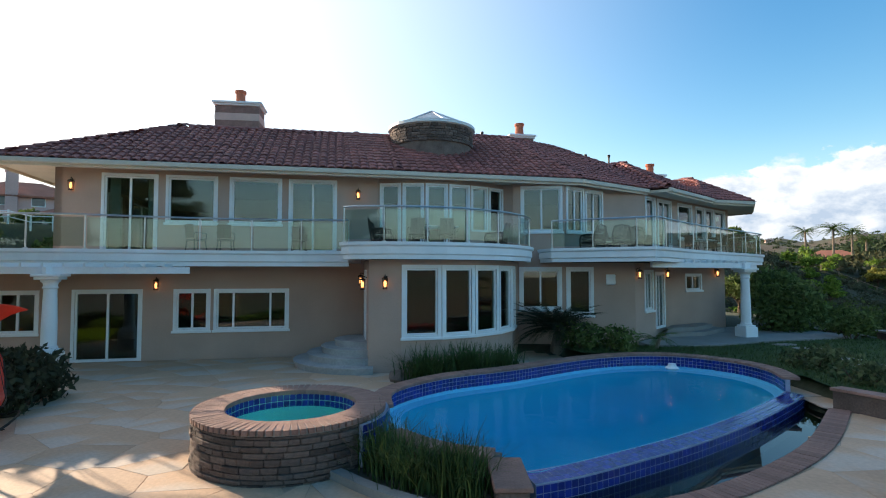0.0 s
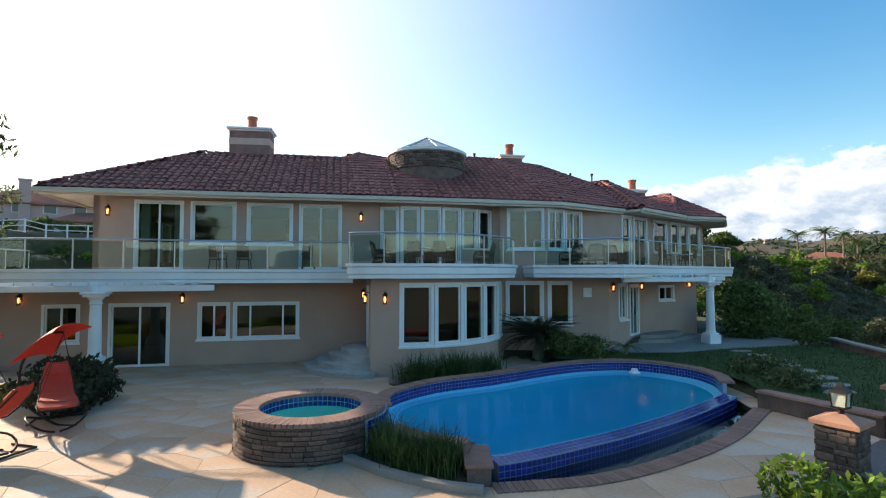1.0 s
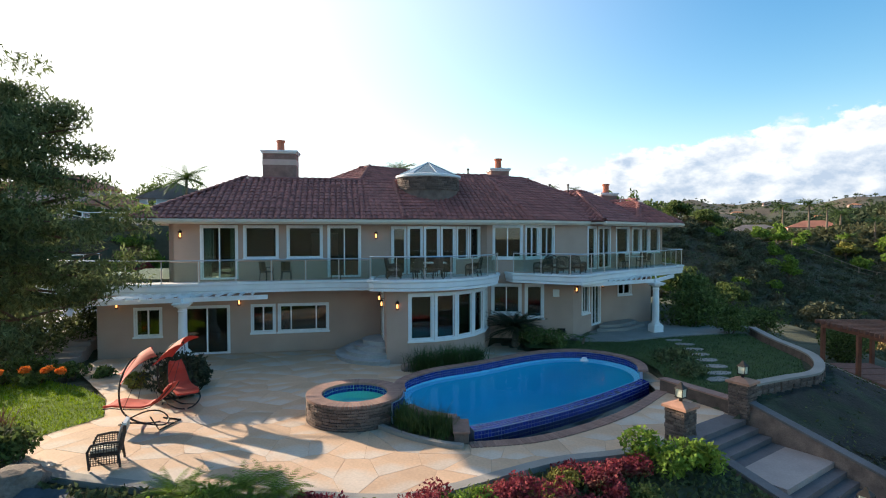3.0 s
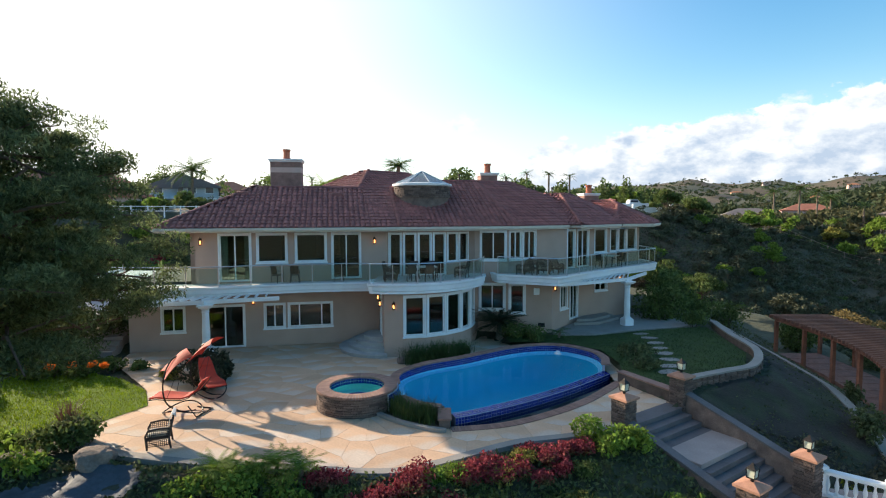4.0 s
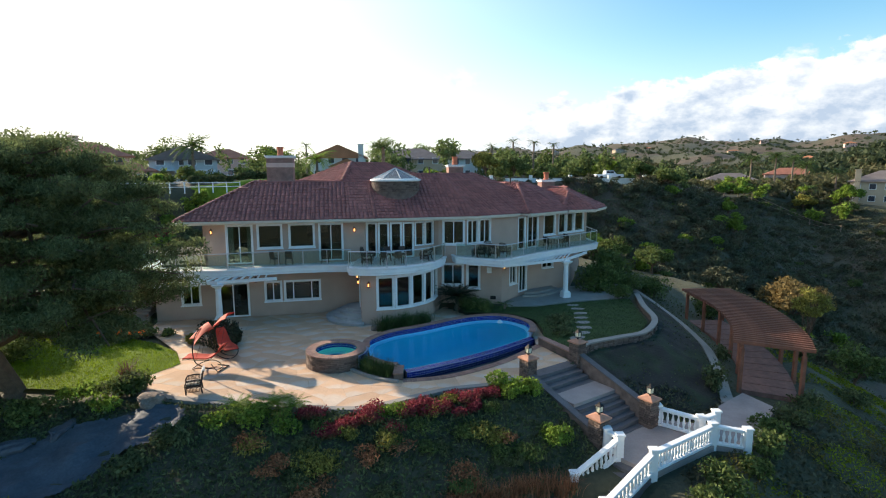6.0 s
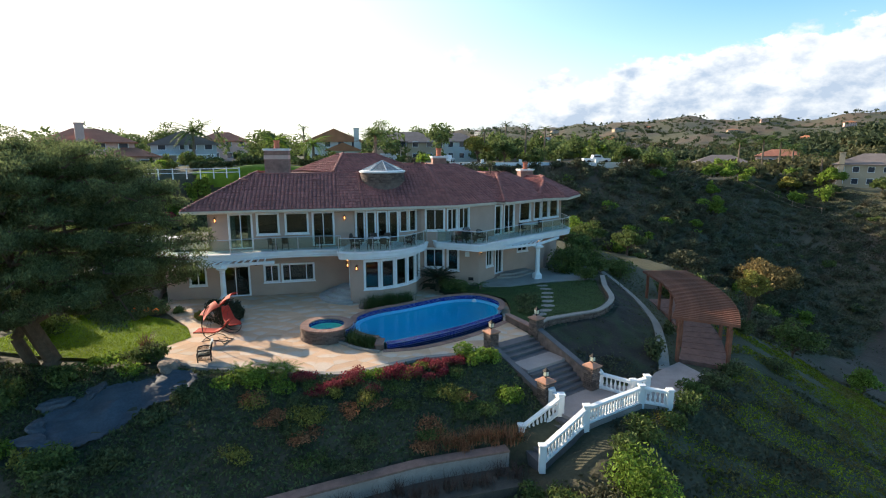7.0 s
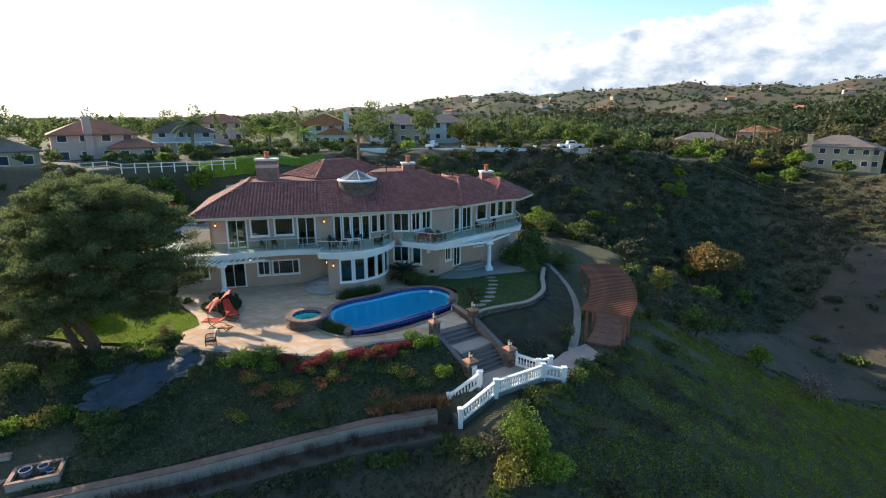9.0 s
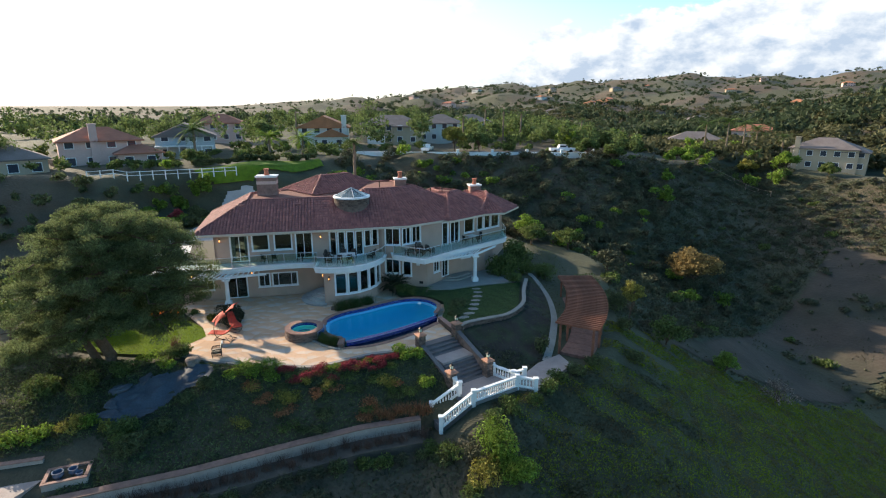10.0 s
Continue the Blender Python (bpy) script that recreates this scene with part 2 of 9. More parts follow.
def slab(bm, pts, z0, z1):
    """A plate with the outline pts (plan), from z0 to z1."""
    lo = [bm.verts.new((p[0], p[1], z0)) for p in pts]
    hi = [bm.verts.new((p[0], p[1], z1)) for p in pts]
    n = len(pts)
    bm.faces.new(hi)
    bm.faces.new(lo[::-1])
    for i in range(n):
        bm.faces.new((lo[i], lo[(i + 1) % n], hi[(i + 1) % n], hi[i]))


def strip(bm, outer, inner, z0, z1, closed=False, zi0=None, zi1=None):
    """A band between two lines of equal length (plan), solid from z0 to z1."""
    n = len(outer)
    o0 = [bm.verts.new((*p, z0)) for p in outer]
    o1 = [bm.verts.new((*p, z1)) for p in outer]
    i0 = [bm.verts.new((*p, z0 if zi0 is None else zi0)) for p in inner]
    i1 = [bm.verts.new((*p, z1 if zi1 is None else zi1)) for p in inner]
    for k in range(n if closed else n - 1):
        j = (k + 1) % n
        bm.faces.new((o1[k], o1[j], i1[j], i1[k]))
        bm.faces.new((o0[k], i0[k], i0[j], o0[j]))
        bm.faces.new((o0[k], o0[j], o1[j], o1[k]))
        bm.faces.new((i0[k], i1[k], i1[j], i0[j]))
    if not closed:
        bm.faces.new((o0[0], o1[0], i1[0], i0[0]))
        bm.faces.new((o0[-1], i0[-1], i1[-1], o1[-1]))


def spline(pts, per=8, closed=False):
    """A smooth line through plan points."""
    p = [np.array(q, float) for q in pts]
    n = len(p)
    out = []
    for i in range(n if closed else n - 1):
        a, b, c, d = (p[(i + k) % n] if closed else p[min(max(i + k, 0), n - 1)] for k in (-1, 0, 1, 2))
        for s in range(per):
            t = s / per
            out.append(0.5 * (2 * b + (c - a) * t + (2 * a - 5 * b + 4 * c - d) * t * t + (3 * b - a - 3 * c + d) * t ** 3))
    if not closed:
        out.append(p[-1])
    return [tuple(float(v) for v in q) for q in out]


def offset(pts, d, closed=False):
    """The line moved d to its left."""
    p = np.array(pts, float)
    if closed:
        t = np.roll(p, -1, 0) - np.roll(p, 1, 0)
    else:
        t = np.gradient(p, axis=0)
    t /= np.linalg.norm(t, axis=1)[:, None]
    return [tuple(q) for q in (p + d * np.stack([-t[:, 1], t[:, 0]], 1)).tolist()]


def resample(pts, step, closed=False):
    p = np.array(list(pts) + ([pts[0]] if closed else []), float)
    seg = np.linalg.norm(np.diff(p, axis=0), axis=1)
    s = np.r_[0, np.cumsum(seg)]
    n = max(1, int(round(s[-1] / step)))
    at = np.linspace(0, s[-1], n + 1)
    out = np.stack([np.interp(at, s, p[:, k]) for k in range(p.shape[1])], 1)
    return [tuple(q) for q in (out[:-1] if closed else out).tolist()]


def inside(X, Y, poly):
    """Which points lie in a polygon."""
    X, Y = np.asarray(X, float), np.asarray(Y, float)
    r = np.zeros(X.shape, bool)
    n = len(poly)
    for i in range(n):
        (x0, y0), (x1, y1) = poly[i], poly[(i + 1) % n]
        if y0 != y1:
            r ^= ((y0 > Y) != (y1 > Y)) & (X < (x1 - x0) * (Y - y0) / (y1 - y0) + x0)
    return r


def dist_to(X, Y, poly, closed=True):
    X, Y = np.asarray(X, float), np.asarray(Y, float)
    best = np.full(X.shape, 1e9)
    n = len(poly)
    for i in range(n if closed else n - 1):
        a, b = np.array(poly[i], float), np.array(poly[(i + 1) % n], float)
        d = b - a
        t = np.clip(((X - a[0]) * d[0] + (Y - a[1]) * d[1]) / (d @ d), 0, 1)
        best = np.minimum(best, np.hypot(X - a[0] - t * d[0], Y - a[1] - t * d[1]))
    return best


def sm(a, b, x):
    t = np.clip((np.asarray(x, float) - a) / (b - a), 0, 1)
    return t * t * (3 - 2 * t)


def waves(X, Y, size, seed=0):
    """Soft random swell of about unit height."""
    rng = np.random.RandomState(seed)
    out = 0
    for k in range(7):
        an, ph, f = rng.rand() * 6.28, rng.rand() * 6.28, (0.6 + 1.1 * rng.rand()) / size * 6.28
        out = out + np.sin((X * math.cos(an) + Y * math.sin(an)) * f + ph)
    return out / 3.0

# ---- the ground ----
PZ = -0.33      # the patio lies a little below the lawn beside the pool
PAD = [(-30, 6.7), (-13, 4.4), (-8.4, 4.3), (-6.6, 3.95), (-5.1, 3.8), (-2.8, 3.5), (-0.8, 3.35), (0.6, 3.75), (1.95, 4.55), (3.4, 5.3), (5.1, 5.75), (6.8, 6.4), (9.95, 8.85), (11.0, 10.2),
       (12.9, 11.2), (14.7, 12.0), (16.2, 14.3), (16.9, 18.0), (17.6, 21.5), (19.0, 27.0), (21.0, 36.0), (15.0, 48.0), (-30.0, 48.0)]
POOL_BACK = [(-1.05, 11.4), (0.0, 12.85), (1.8, 14.0), (4.2, 15.75), (5.9, 16.4), (7.2, 16.2), (8.2, 15.1), (8.4, 13.9), (8.1, 12.75)]
POOL_FRONT = [(1.1, 7.6), (1.78, 7.9), (2.8, 8.5), (4.05, 9.3), (5.7, 10.55), (7.4, 12.05), (8.1, 12.75)]
POOL = spline([(-0.85, 9.6)] + POOL_BACK + POOL_FRONT[-2::-1] + [(-0.3, 8.1)], 8, True)
TROUGH = [(1.1, 6.45), (2.9, 6.8), (4.5, 7.6), (6.5, 9.2), (8.5, 11.5), (8.3, 12.8), (5.7, 10.6), (4.05, 9.3), (1.1, 7.6)]
SPA_C, SPA_R = (-2.5, 8.95), 1.52


BANK_WALL = [(-34, -14), (-20, -9.6), (-13, -7.4), (-6.2, -4.9), (-0.6, -2.3), (3.4, -0.55), (7.2, 0.5), (10.5, 0.6)]
RIDGE = [(-98.9, 29.0), (-40.0, 48.6), (-23.7, 56.2), (-10.6, 72.6), (-4.0, 84.5), (38.5, 81.3), (52.0, 92.0), (70.0, 104.0), (86.0, 118.0), (151.8, 150.0)]
NORTH = RIDGE + [(4900, 600), (4900, 4900), (-4900, 4900), (-4900, -200)]
EAST = [(100, 108), (116, 70), (134, 10), (150, -90), (4900, -600), (4900, 500), (150, 148)]


STAIRWELL = [(7.2, 6.75), (10.0, 8.7), (12.6, 5.3), (9.6, 3.1)]
LOW = [(-60, -5), (-8, 0), (3, 2), (9.95, 8.9), (8.9, 11.0), (9.2, 15.6), (7.6, 17.6), (4.9, 17.5), (3.3, 20.7), (-2.9, 19.8), (-16, 17.2), (-19, 18), (-60, 20)]


def height(X, Y):
    X, Y = np.asarray(X, float), np.asarray(Y, float)
    d = np.where(inside(X, Y, PAD), 0.0, dist_to(X, Y, PAD))
    right = sm(7.0, 12.0, X)
    left = 1 - sm(-26.0, -18.0, X)
    # in front: a bank, a low wall with a path below it, then the open slope
    dw = dist_to(X, Y, BANK_WALL, False)
    below = inside(X, Y, BANK_WALL + [(30, -1), (30, -400), (-400, -400), (-400, -12)])
    front = np.where(below | (dw < 0.25), -3.85 - 0.48 * np.maximum(dw - 1.6, 0), -2.72 * d / (d + dw + 1e-6))
    east = -0.42 * np.minimum(d, 5.0) - 0.55 * np.maximum(d - 8.5, 0)
    west = -0.26 * np.minimum(d, 9.0) - 0.40 * np.maximum(d - 11, 0)
    near = front * (1 - right) * (1 - left) + east * right + west * left
    near = near + 0.25 * waves(X, Y, 14.0, 2) * sm(8, 16, d)
    # the ridge with the street behind, the far side of the canyon, and its floor
    ridge = np.where(inside(X, Y, NORTH), 7.6, 7.6 - 0.58 * dist_to(X, Y, RIDGE, False)) - 4.4 * sm(40.0, 76.0, X) + 0.5 * waves(X, Y, 22.0, 3)
    far = np.where(inside(X, Y, EAST), 0.7, 0.7 - 0.30 * dist_to(X, Y, EAST[:4], False)) + 0.9 * waves(X, Y, 26.0, 4)
    floor = -14.5 - 0.085 * np.clip((X - 26) * 0.55 - (Y - 45) * 0.83, -20, 130)
    k = 1.6
    valley = k * np.log(np.exp(near / k) + np.exp(ridge / k) + np.exp(far / k) + np.exp(floor / k))
    z = np.where(d < 0.01, 0.0, near * (1 - sm(5, 11, d)) + valley * sm(5, 11, d))
    # far hills
    cx, cy = X - 8.0, Y + 30.0
    r = np.hypot(cx, cy)
    az = np.degrees(np.arctan2(cx, cy))
    slope = 0.004 + 0.012 * sm(-24, -12, az) + 0.022 * sm(-10, 8, az) + 0.012 * sm(8, 26, az) - 0.006 * sm(28, 34, az) + 0.012 * sm(34, 42, az)
    slope = slope + 0.003 * waves(az, r * 0, 9.0, 5) * sm(-25, -10, az)
    hill = sm(260, 1500, r) * np.minimum(r, 1700) * slope + (7.5 * waves(X, Y, 230.0, 6) + 3.5 * waves(X, Y, 95.0, 16)) * sm(250, 600, r) * sm(-24, -4, az)
    near_hill = 21.0 * sm(150, 330, r) * sm(26, 46, az) * (1 - sm(500, 1100, r))
    z = z + hill + near_hill - 8.0 * sm(260, 500, r) * (1 - sm(-20, 8, az))
    # room for the pool below its water
    inp = inside(X, Y, offset(POOL, 0.35, True)) | inside(X, Y, TROUGH) | (np.hypot(X - SPA_C[0], Y - SPA_C[1]) < SPA_R - 0.1) | inside(X, Y, POOL)
    z = z + PZ * inside(X, Y, LOW) * np.exp(-d / 1.5)
    return z - 0.14 * (d < 0.4) - 2.6 * inp - 1.1 * inside(X, Y, STAIRWELL)


def ground_z(x, y):
    return float(height(np.array([x]), np.array([y]))[0])


def axis_steps(c, n, a, b):
    i = np.arange(-n, n + 1)
    return c + a * np.sinh(b * i)


gx, gy = axis_steps(4.0, 190, 10.5, 0.0345), axis_steps(6.0, 190, 10.5, 0.0345)
GX, GY = np.meshgrid(gx, gy, indexing="ij")
GZ = height(GX, GY)
nxy = len(gx)
idx = np.arange(nxy * nxy).reshape(nxy, nxy)
quads = np.stack([idx[:-1, :-1], idx[1:, :-1], idx[1:, 1:], idx[:-1, 1:]], -1).reshape(-1, 4)
GROUND = mat("hillside", (0.058, 0.062, 0.033), 0.95, var=0.3, scale=0.35, fine=6, bump=0.12, bscale=3.0, second=(0.088, 0.066, 0.043), second_scale=0.011, second_at=0.52)
ground = mesh_ob("ground", np.stack([GX.ravel(), GY.ravel(), GZ.ravel()], 1).tolist(), quads.tolist(), GROUND, smooth=True)
tagged(ground, "dry brush-covered canyon slopes and far hills", "ground", kind="structure")

# ---- the house ----
house = thing("house", "large two-storey stucco house with red clay tile roof", "house")
DECK = 3.42
EAVE = 6.28


def seg_frame(A, B):
    a, b = Vector((*A, 0)), Vector((*B, 0))
    return math.degrees(math.atan2(b.y - a.y, b.x - a.x)), (b - a).length


def wall(A, B, z0, z1, holes=(), thick=0.22, material=None, name="wall"):
    """A straight wall whose outer face runs from A to B, outside on the right hand; holes are (s0, s1, z0, z1)."""
    ang, ln = seg_frame(A, B)
    xs = sorted({0.0, ln, *(h[0] for h in holes), *(h[1] for h in holes)})
    zs = sorted({z0, z1, *(h[2] for h in holes), *(h[3] for h in holes)})
    solid = [[not any(h[0] < (x + x2) / 2 < h[1] and h[2] < (z + z2) / 2 < h[3] for h in holes) for z, z2 in zip(zs, zs[1:])] for x, x2 in zip(xs, xs[1:])]
    V, F = [], []

    def quad(*p):
        F.append(tuple(range(len(V), len(V) + 4)))
        V.extend(p)
    for i, (x, x2) in enumerate(zip(xs, xs[1:])):
        for j, (z, z2) in enumerate(zip(zs, zs[1:])):
            if not solid[i][j]:
                continue
            quad((x, 0, z), (x2, 0, z), (x2, 0, z2), (x, 0, z2))
            quad((x2, thick, z), (x, thick, z), (x, thick, z2), (x2, thick, z2))
            if i == 0 or not solid[i - 1][j]:
                quad((x, thick, z), (x, 0, z), (x, 0, z2), (x, thick, z2))
            if i == len(xs) - 2 or not solid[i + 1][j]:
                quad((x2, 0, z), (x2, thick, z), (x2, thick, z2), (x2, 0, z2))
            if j == 0 or not solid[i][j - 1]:
                quad((x, thick, z), (x2, thick, z), (x2, 0, z), (x, 0, z))
            if j == len(zs) - 2 or not solid[i][j + 1]:
                quad((x, 0, z2), (x2, 0, z2), (x2, thick, z2), (x, thick, z2))
    ob = mesh_ob(name, V, F, material or STUCCO, house)
    ob.matrix_basis = pose(A[0], A[1], 0, 0, 0, ang)
    return ob


def ring(bm, x0, x1, z0, z1, t, y0, y1):
    """A closed rectangular frame as one body."""
    vs = [[bm.verts.new((x, y, z)) for x, z in c] for y in (y0, y1) for c in (((x0, z0), (x1, z0), (x1, z1), (x0, z1)), ((x0 + t, z0 + t), (x1 - t, z0 + t), (x1 - t, z1 - t), (x0 + t, z1 - t)))]
    fo, fi, bo, bi = vs
    for k in range(4):
        j = (k + 1) % 4
        bm.faces.new((fo[k], fo[j], fi[j], fi[k]))
        bm.faces.new((bo[j], bo[k], bi[k], bi[j]))
        bm.faces.new((fo[j], fo[k], bo[k], bo[j]))
        bm.faces.new((fi[k], fi[j], bi[j], bi[k]))


def window(A, B, s0, s1, z0, z1, lights=2, trim=0.11, sill=True, name="window", shares=None, curtain=0.0):
    """A white framed window or sliding door in the wall from A to B, with its panes."""
    ang, ln = seg_frame(A, B)
    d = Vector((math.cos(radians(ang)), math.sin(radians(ang)), 0))
    w, h = s1 - s0, z1 - z0
    t = 0.055
    bm = bmesh.new()
    ring(bm, 0.002, w - 0.002, 0.002, h - 0.002, t, 0.02, 0.12)
    ob = part(name, bm, WHITE, house, "white framed " + name.replace("_", " "))
    ob.matrix_basis = pose(A[0] + d.x * s0, A[1] + d.y * s0, z0, 0, 0, ang)
    bm = bmesh.new()
    ring(bm, -trim, w + trim, -trim if sill else -0.02, h + trim, trim, -0.035, 0.012)
    part("surround", bm, WHITE, ob)
    cuts = [0.0]
    for k in (shares or [1] * lights):
        cuts.append(cuts[-1] + k)
    cuts = [c / cuts[-1] * w for c in cuts]
    for c in cuts[1:-1]:
        bm = bmesh.new()
        box(bm, c - 0.032, c + 0.032, 0.025, 0.115, t, h - t)
        part("mullion", bm, WHITE, ob)
    for a, b in zip(cuts, cuts[1:]):
        bm = bmesh.new()
        box(bm, a + 0.03, b - 0.03, 0.066, 0.074, t - 0.01, h - t + 0.01)
        part("pane", bm, GLASS, ob).visible_shadow = False
    if sill:
        bm = bmesh.new()
        box(bm, -trim - 0.04, w + trim + 0.04, -0.09, -0.037, -trim - 0.03, -trim + 0.06, bevel=0.012)
        part("sill", bm, WHITE, ob)
    if curtain:
        V, F = [], []
        n = 40
        for side in (0, 1):
            x0 = 0.02 if side == 0 else w - curtain
            k0 = len(V)
            for i in range(n + 1):
                x = x0 + (curtain - 0.02) * i / n
                y = 0.42 + 0.04 * math.sin(i * 1.25)
                V += [(x, y, 0.03), (x, y, h - 0.02)]
            F += [(k0 + 2 * i, k0 + 2 * i + 2, k0 + 2 * i + 3, k0 + 2 * i + 1) for i in range(n)]
        mesh_ob("curtain", V, F, CURTAIN, ob, True)
    return ob


# left wing, ground floor
WDIR = Vector((1.0, 0.21)).normalized()


def on_wing(x):
    """The front of the wing, at x."""
    return (x, 20.14 + 0.21 * x)


def wing_s(x, x0):
    return (x - x0) / WDIR.x


LA, LB = on_wing(-15.87), on_wing(-2.9)
lower = [(wing_s(a, LA[0]), wing_s(b, LA[0]), z0, z1, n_) for a, b, z0, z1, n_ in ((-14.25, -13.2, 0.68, 1.95, 2), (-12.1, -10.2, PZ + 0.03, 1.97, 2), (-9.08, -8.1, 0.68, 1.97, 2), (-7.82, -5.55, 0.68, 1.97, 3))]
wall(LA, LB, -0.7, 3.0, [h[:4] for h in lower])
for k, h in enumerate(lower):
    window(LA, LB, *h, trim=0.09, sill=k != 1, name="sliding_door" if k == 1 else "window", shares=(1, 2.25, 1.0) if k == 3 else None)
wall((-19.0, 26.0), LA, -0.7, 3.0)
# left wing, upper floor, behind the long deck
nx, ny = -WDIR.y, WDIR.x
U0, U1 = on_wing(-12.78), on_wing(-2.43)
upper = [(wing_s(a, U0[0]), wing_s(b, U0[0]), z0, 5.88, n_) for a, b, z0, n_ in ((-11.33, -9.8, DECK - 0.08, 2), (-9.39, -7.93, 4.36, 1), (-7.38, -5.83, 4.36, 1), (-5.43, -3.95, DECK - 0.06, 2))]
wall(U0, U1, 3.0, EAVE, [h[:4] for h in upper])
for k, h in enumerate(upper):
    window(U0, U1, *h, trim=0.09, sill=k in (1, 2), name="sliding_door" if k in (0, 3) else "window", curtain=0.35 if k == 0 else 0)
UL = (U0[0] + nx * 10.5, U0[1] + ny * 10.5)
wall(UL, U0, 3.0, EAVE, [(1.0, 4.0, DECK + 0.3, 5.8), (5.0, 9.2, DECK + 0.02, 5.86)])
window(UL, U0, 1.0, 4.0, DECK + 0.3, 5.8, 2)
window(UL, U0, 5.0, 9.2, DECK + 0.02, 5.86, 3, sill=False, name="sliding_door")

# the bow in the middle: a curved ground floor wall with tall windows
BC, BR = (-1.6, 20.0), 4.25


def on_bow(deg, r=BR):
    return (BC[0] + r * math.cos(radians(deg)), BC[1] + r * math.sin(radians(deg)))


wall(LB, on_bow(-98), -0.7, 3.0, [(1.35, 2.25, 0.48, 2.6)])
window(LB, on_bow(-98), 1.35, 2.25, 0.48, 2.6, 1, sill=False, name="door")
wall(on_bow(-98), on_bow(-85), -0.7, 3.0)
bays = [-85, -68.5, -52.5, -36.5, -20.5, -4]
for k, (a, b) in enumerate(zip(bays, bays[1:])):
    P, Q = on_bow(a), on_bow(b)
    _, ln = seg_frame(P, Q)
    wall(P, Q, -0.7, 3.0, [(0.12, ln - 0.12, 0.76, 2.74)])
    window(P, Q, 0.12, ln - 0.12, 0.76, 2.74, 1, trim=0.11)
wall(on_bow(-4), (2.95, 20.95), -0.7, 3.0)
# upper floor in the middle, round the covered balcony
MC, MR = (-1.3, 24.75), 5.15


def on_mid(deg):
    return (MC[0] + MR * math.cos(radians(deg)), MC[1] + MR * math.sin(radians(deg)))


mids = [-102, -92.5, -83, -73, -63, -53.5, -44]
wall(U1, on_mid(-102), 3.0, EAVE)
for k, (a, b) in enumerate(zip(mids, mids[1:])):
    P, Q = on_mid(a), on_mid(b)
    _, ln = seg_frame(P, Q)
    doorish = k in (2, 3)
    zb = DECK + 0.03 if doorish or k in (0, 1) else 4.2
    wall(P, Q, 3.0, EAVE, [(0.1, ln - 0.1, zb, 5.86)])
    window(P, Q, 0.1, ln - 0.1, zb, 5.86, 1, trim=0.07, sill=False, name="door" if doorish else "window")
wall(on_mid(-44), (2.75, 20.95), 3.0, EAVE)

# right part
RA, RB = (2.75, 20.92), (7.33, 20.40)
lowr = [(0.35, 1.75, 1.25, 2.72, 2), (2.15, 2.95, 1.05, 2.72, 1)]
wall(RA, RB, -0.5, 3.0, [h[:4] for h in lowr])
for h in lowr:
    window(RA, RB, *h, trim=0.12)
SA, SB = RB, (9.75, 23.35)
wall(SA, SB, -0.5, 3.0, [(1.12, 1.95, 1.15, 2.62), (2.45, 3.45, 0.30, 2.55)])
window(SA, SB, 1.12, 1.95, 1.15, 2.62, 2)
window(SA, SB, 2.45, 3.45, 0.30, 2.55, 2, sill=False, name="sliding_door")
TA, TB = SB, (13.6, 25.8)
wall(TA, TB, -0.5, 3.0, [(1.45, 2.55, 1.85, 2.5)])
window(TA, TB, 1.45, 2.55, 1.85, 2.5, 2, trim=0.08)
wall(TB, (17.0, 36.0), -0.5, 3.0)
RU = [(2.75, 20.85), (4.72, 20.68), (6.75, 22.3), (8.75, 23.2), (11.1, 25.45), (15.9, 29.7), (12.5, 37.0)]
rup = {0: [(0.38, 1.82, 4.25, 5.92, 2)], 1: [(0.2, 1.15, 4.25, 5.92, 2), (1.4, 2.42, 4.25, 5.92, 2)], 3: [(0.25, 1.05, DECK + 0.03, 5.9, 1), (1.45, 2.75, DECK + 0.03, 5.9, 2)],
       4: [(0.35, 1.75, 4.3, 5.9, 1), (2.35, 3.25, 4.3, 5.9, 1), (3.5, 4.4, 4.3, 5.9, 1), (4.65, 5.9, 4.3, 5.9, 1)], 5: [(0.4, 1.6, 4.3, 5.9, 1), (2.0, 3.4, 4.3, 5.9, 1)]}
for k, (P, Q) in enumerate(zip(RU, RU[1:])):
    hs = rup.get(k, [])
    wall(P, Q, 3.0, EAVE, [h[:4] for h in hs])
    for h in hs:
        window(P, Q, *h, trim=0.09, sill=h[2] > 4, name="window" if h[2] > 4 else "sliding_door")
# walls at the back close the house
BACK = [(12.5, 37.0), (2.0, 40.0), (-10.0, 36.0), UL]
for P, Q in zip(BACK, BACK[1:]):
    wall(P, Q, -0.5, EAVE)
wall((17.0, 36.0), (12.5, 37.0), -0.5, 3.0)
wall((-10.0, 36.0), (-19.0, 26.0), -0.5, 3.0)

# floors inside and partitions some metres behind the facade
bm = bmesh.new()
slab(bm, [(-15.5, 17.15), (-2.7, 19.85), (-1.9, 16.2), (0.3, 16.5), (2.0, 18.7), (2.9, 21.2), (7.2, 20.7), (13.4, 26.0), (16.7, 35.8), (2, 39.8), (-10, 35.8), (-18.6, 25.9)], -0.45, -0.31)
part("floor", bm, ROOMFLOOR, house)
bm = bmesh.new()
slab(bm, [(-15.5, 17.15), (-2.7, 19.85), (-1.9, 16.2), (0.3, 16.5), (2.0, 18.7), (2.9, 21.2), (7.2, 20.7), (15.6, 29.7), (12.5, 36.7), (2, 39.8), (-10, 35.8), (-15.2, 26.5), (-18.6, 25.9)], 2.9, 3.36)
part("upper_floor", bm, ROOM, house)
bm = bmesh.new()
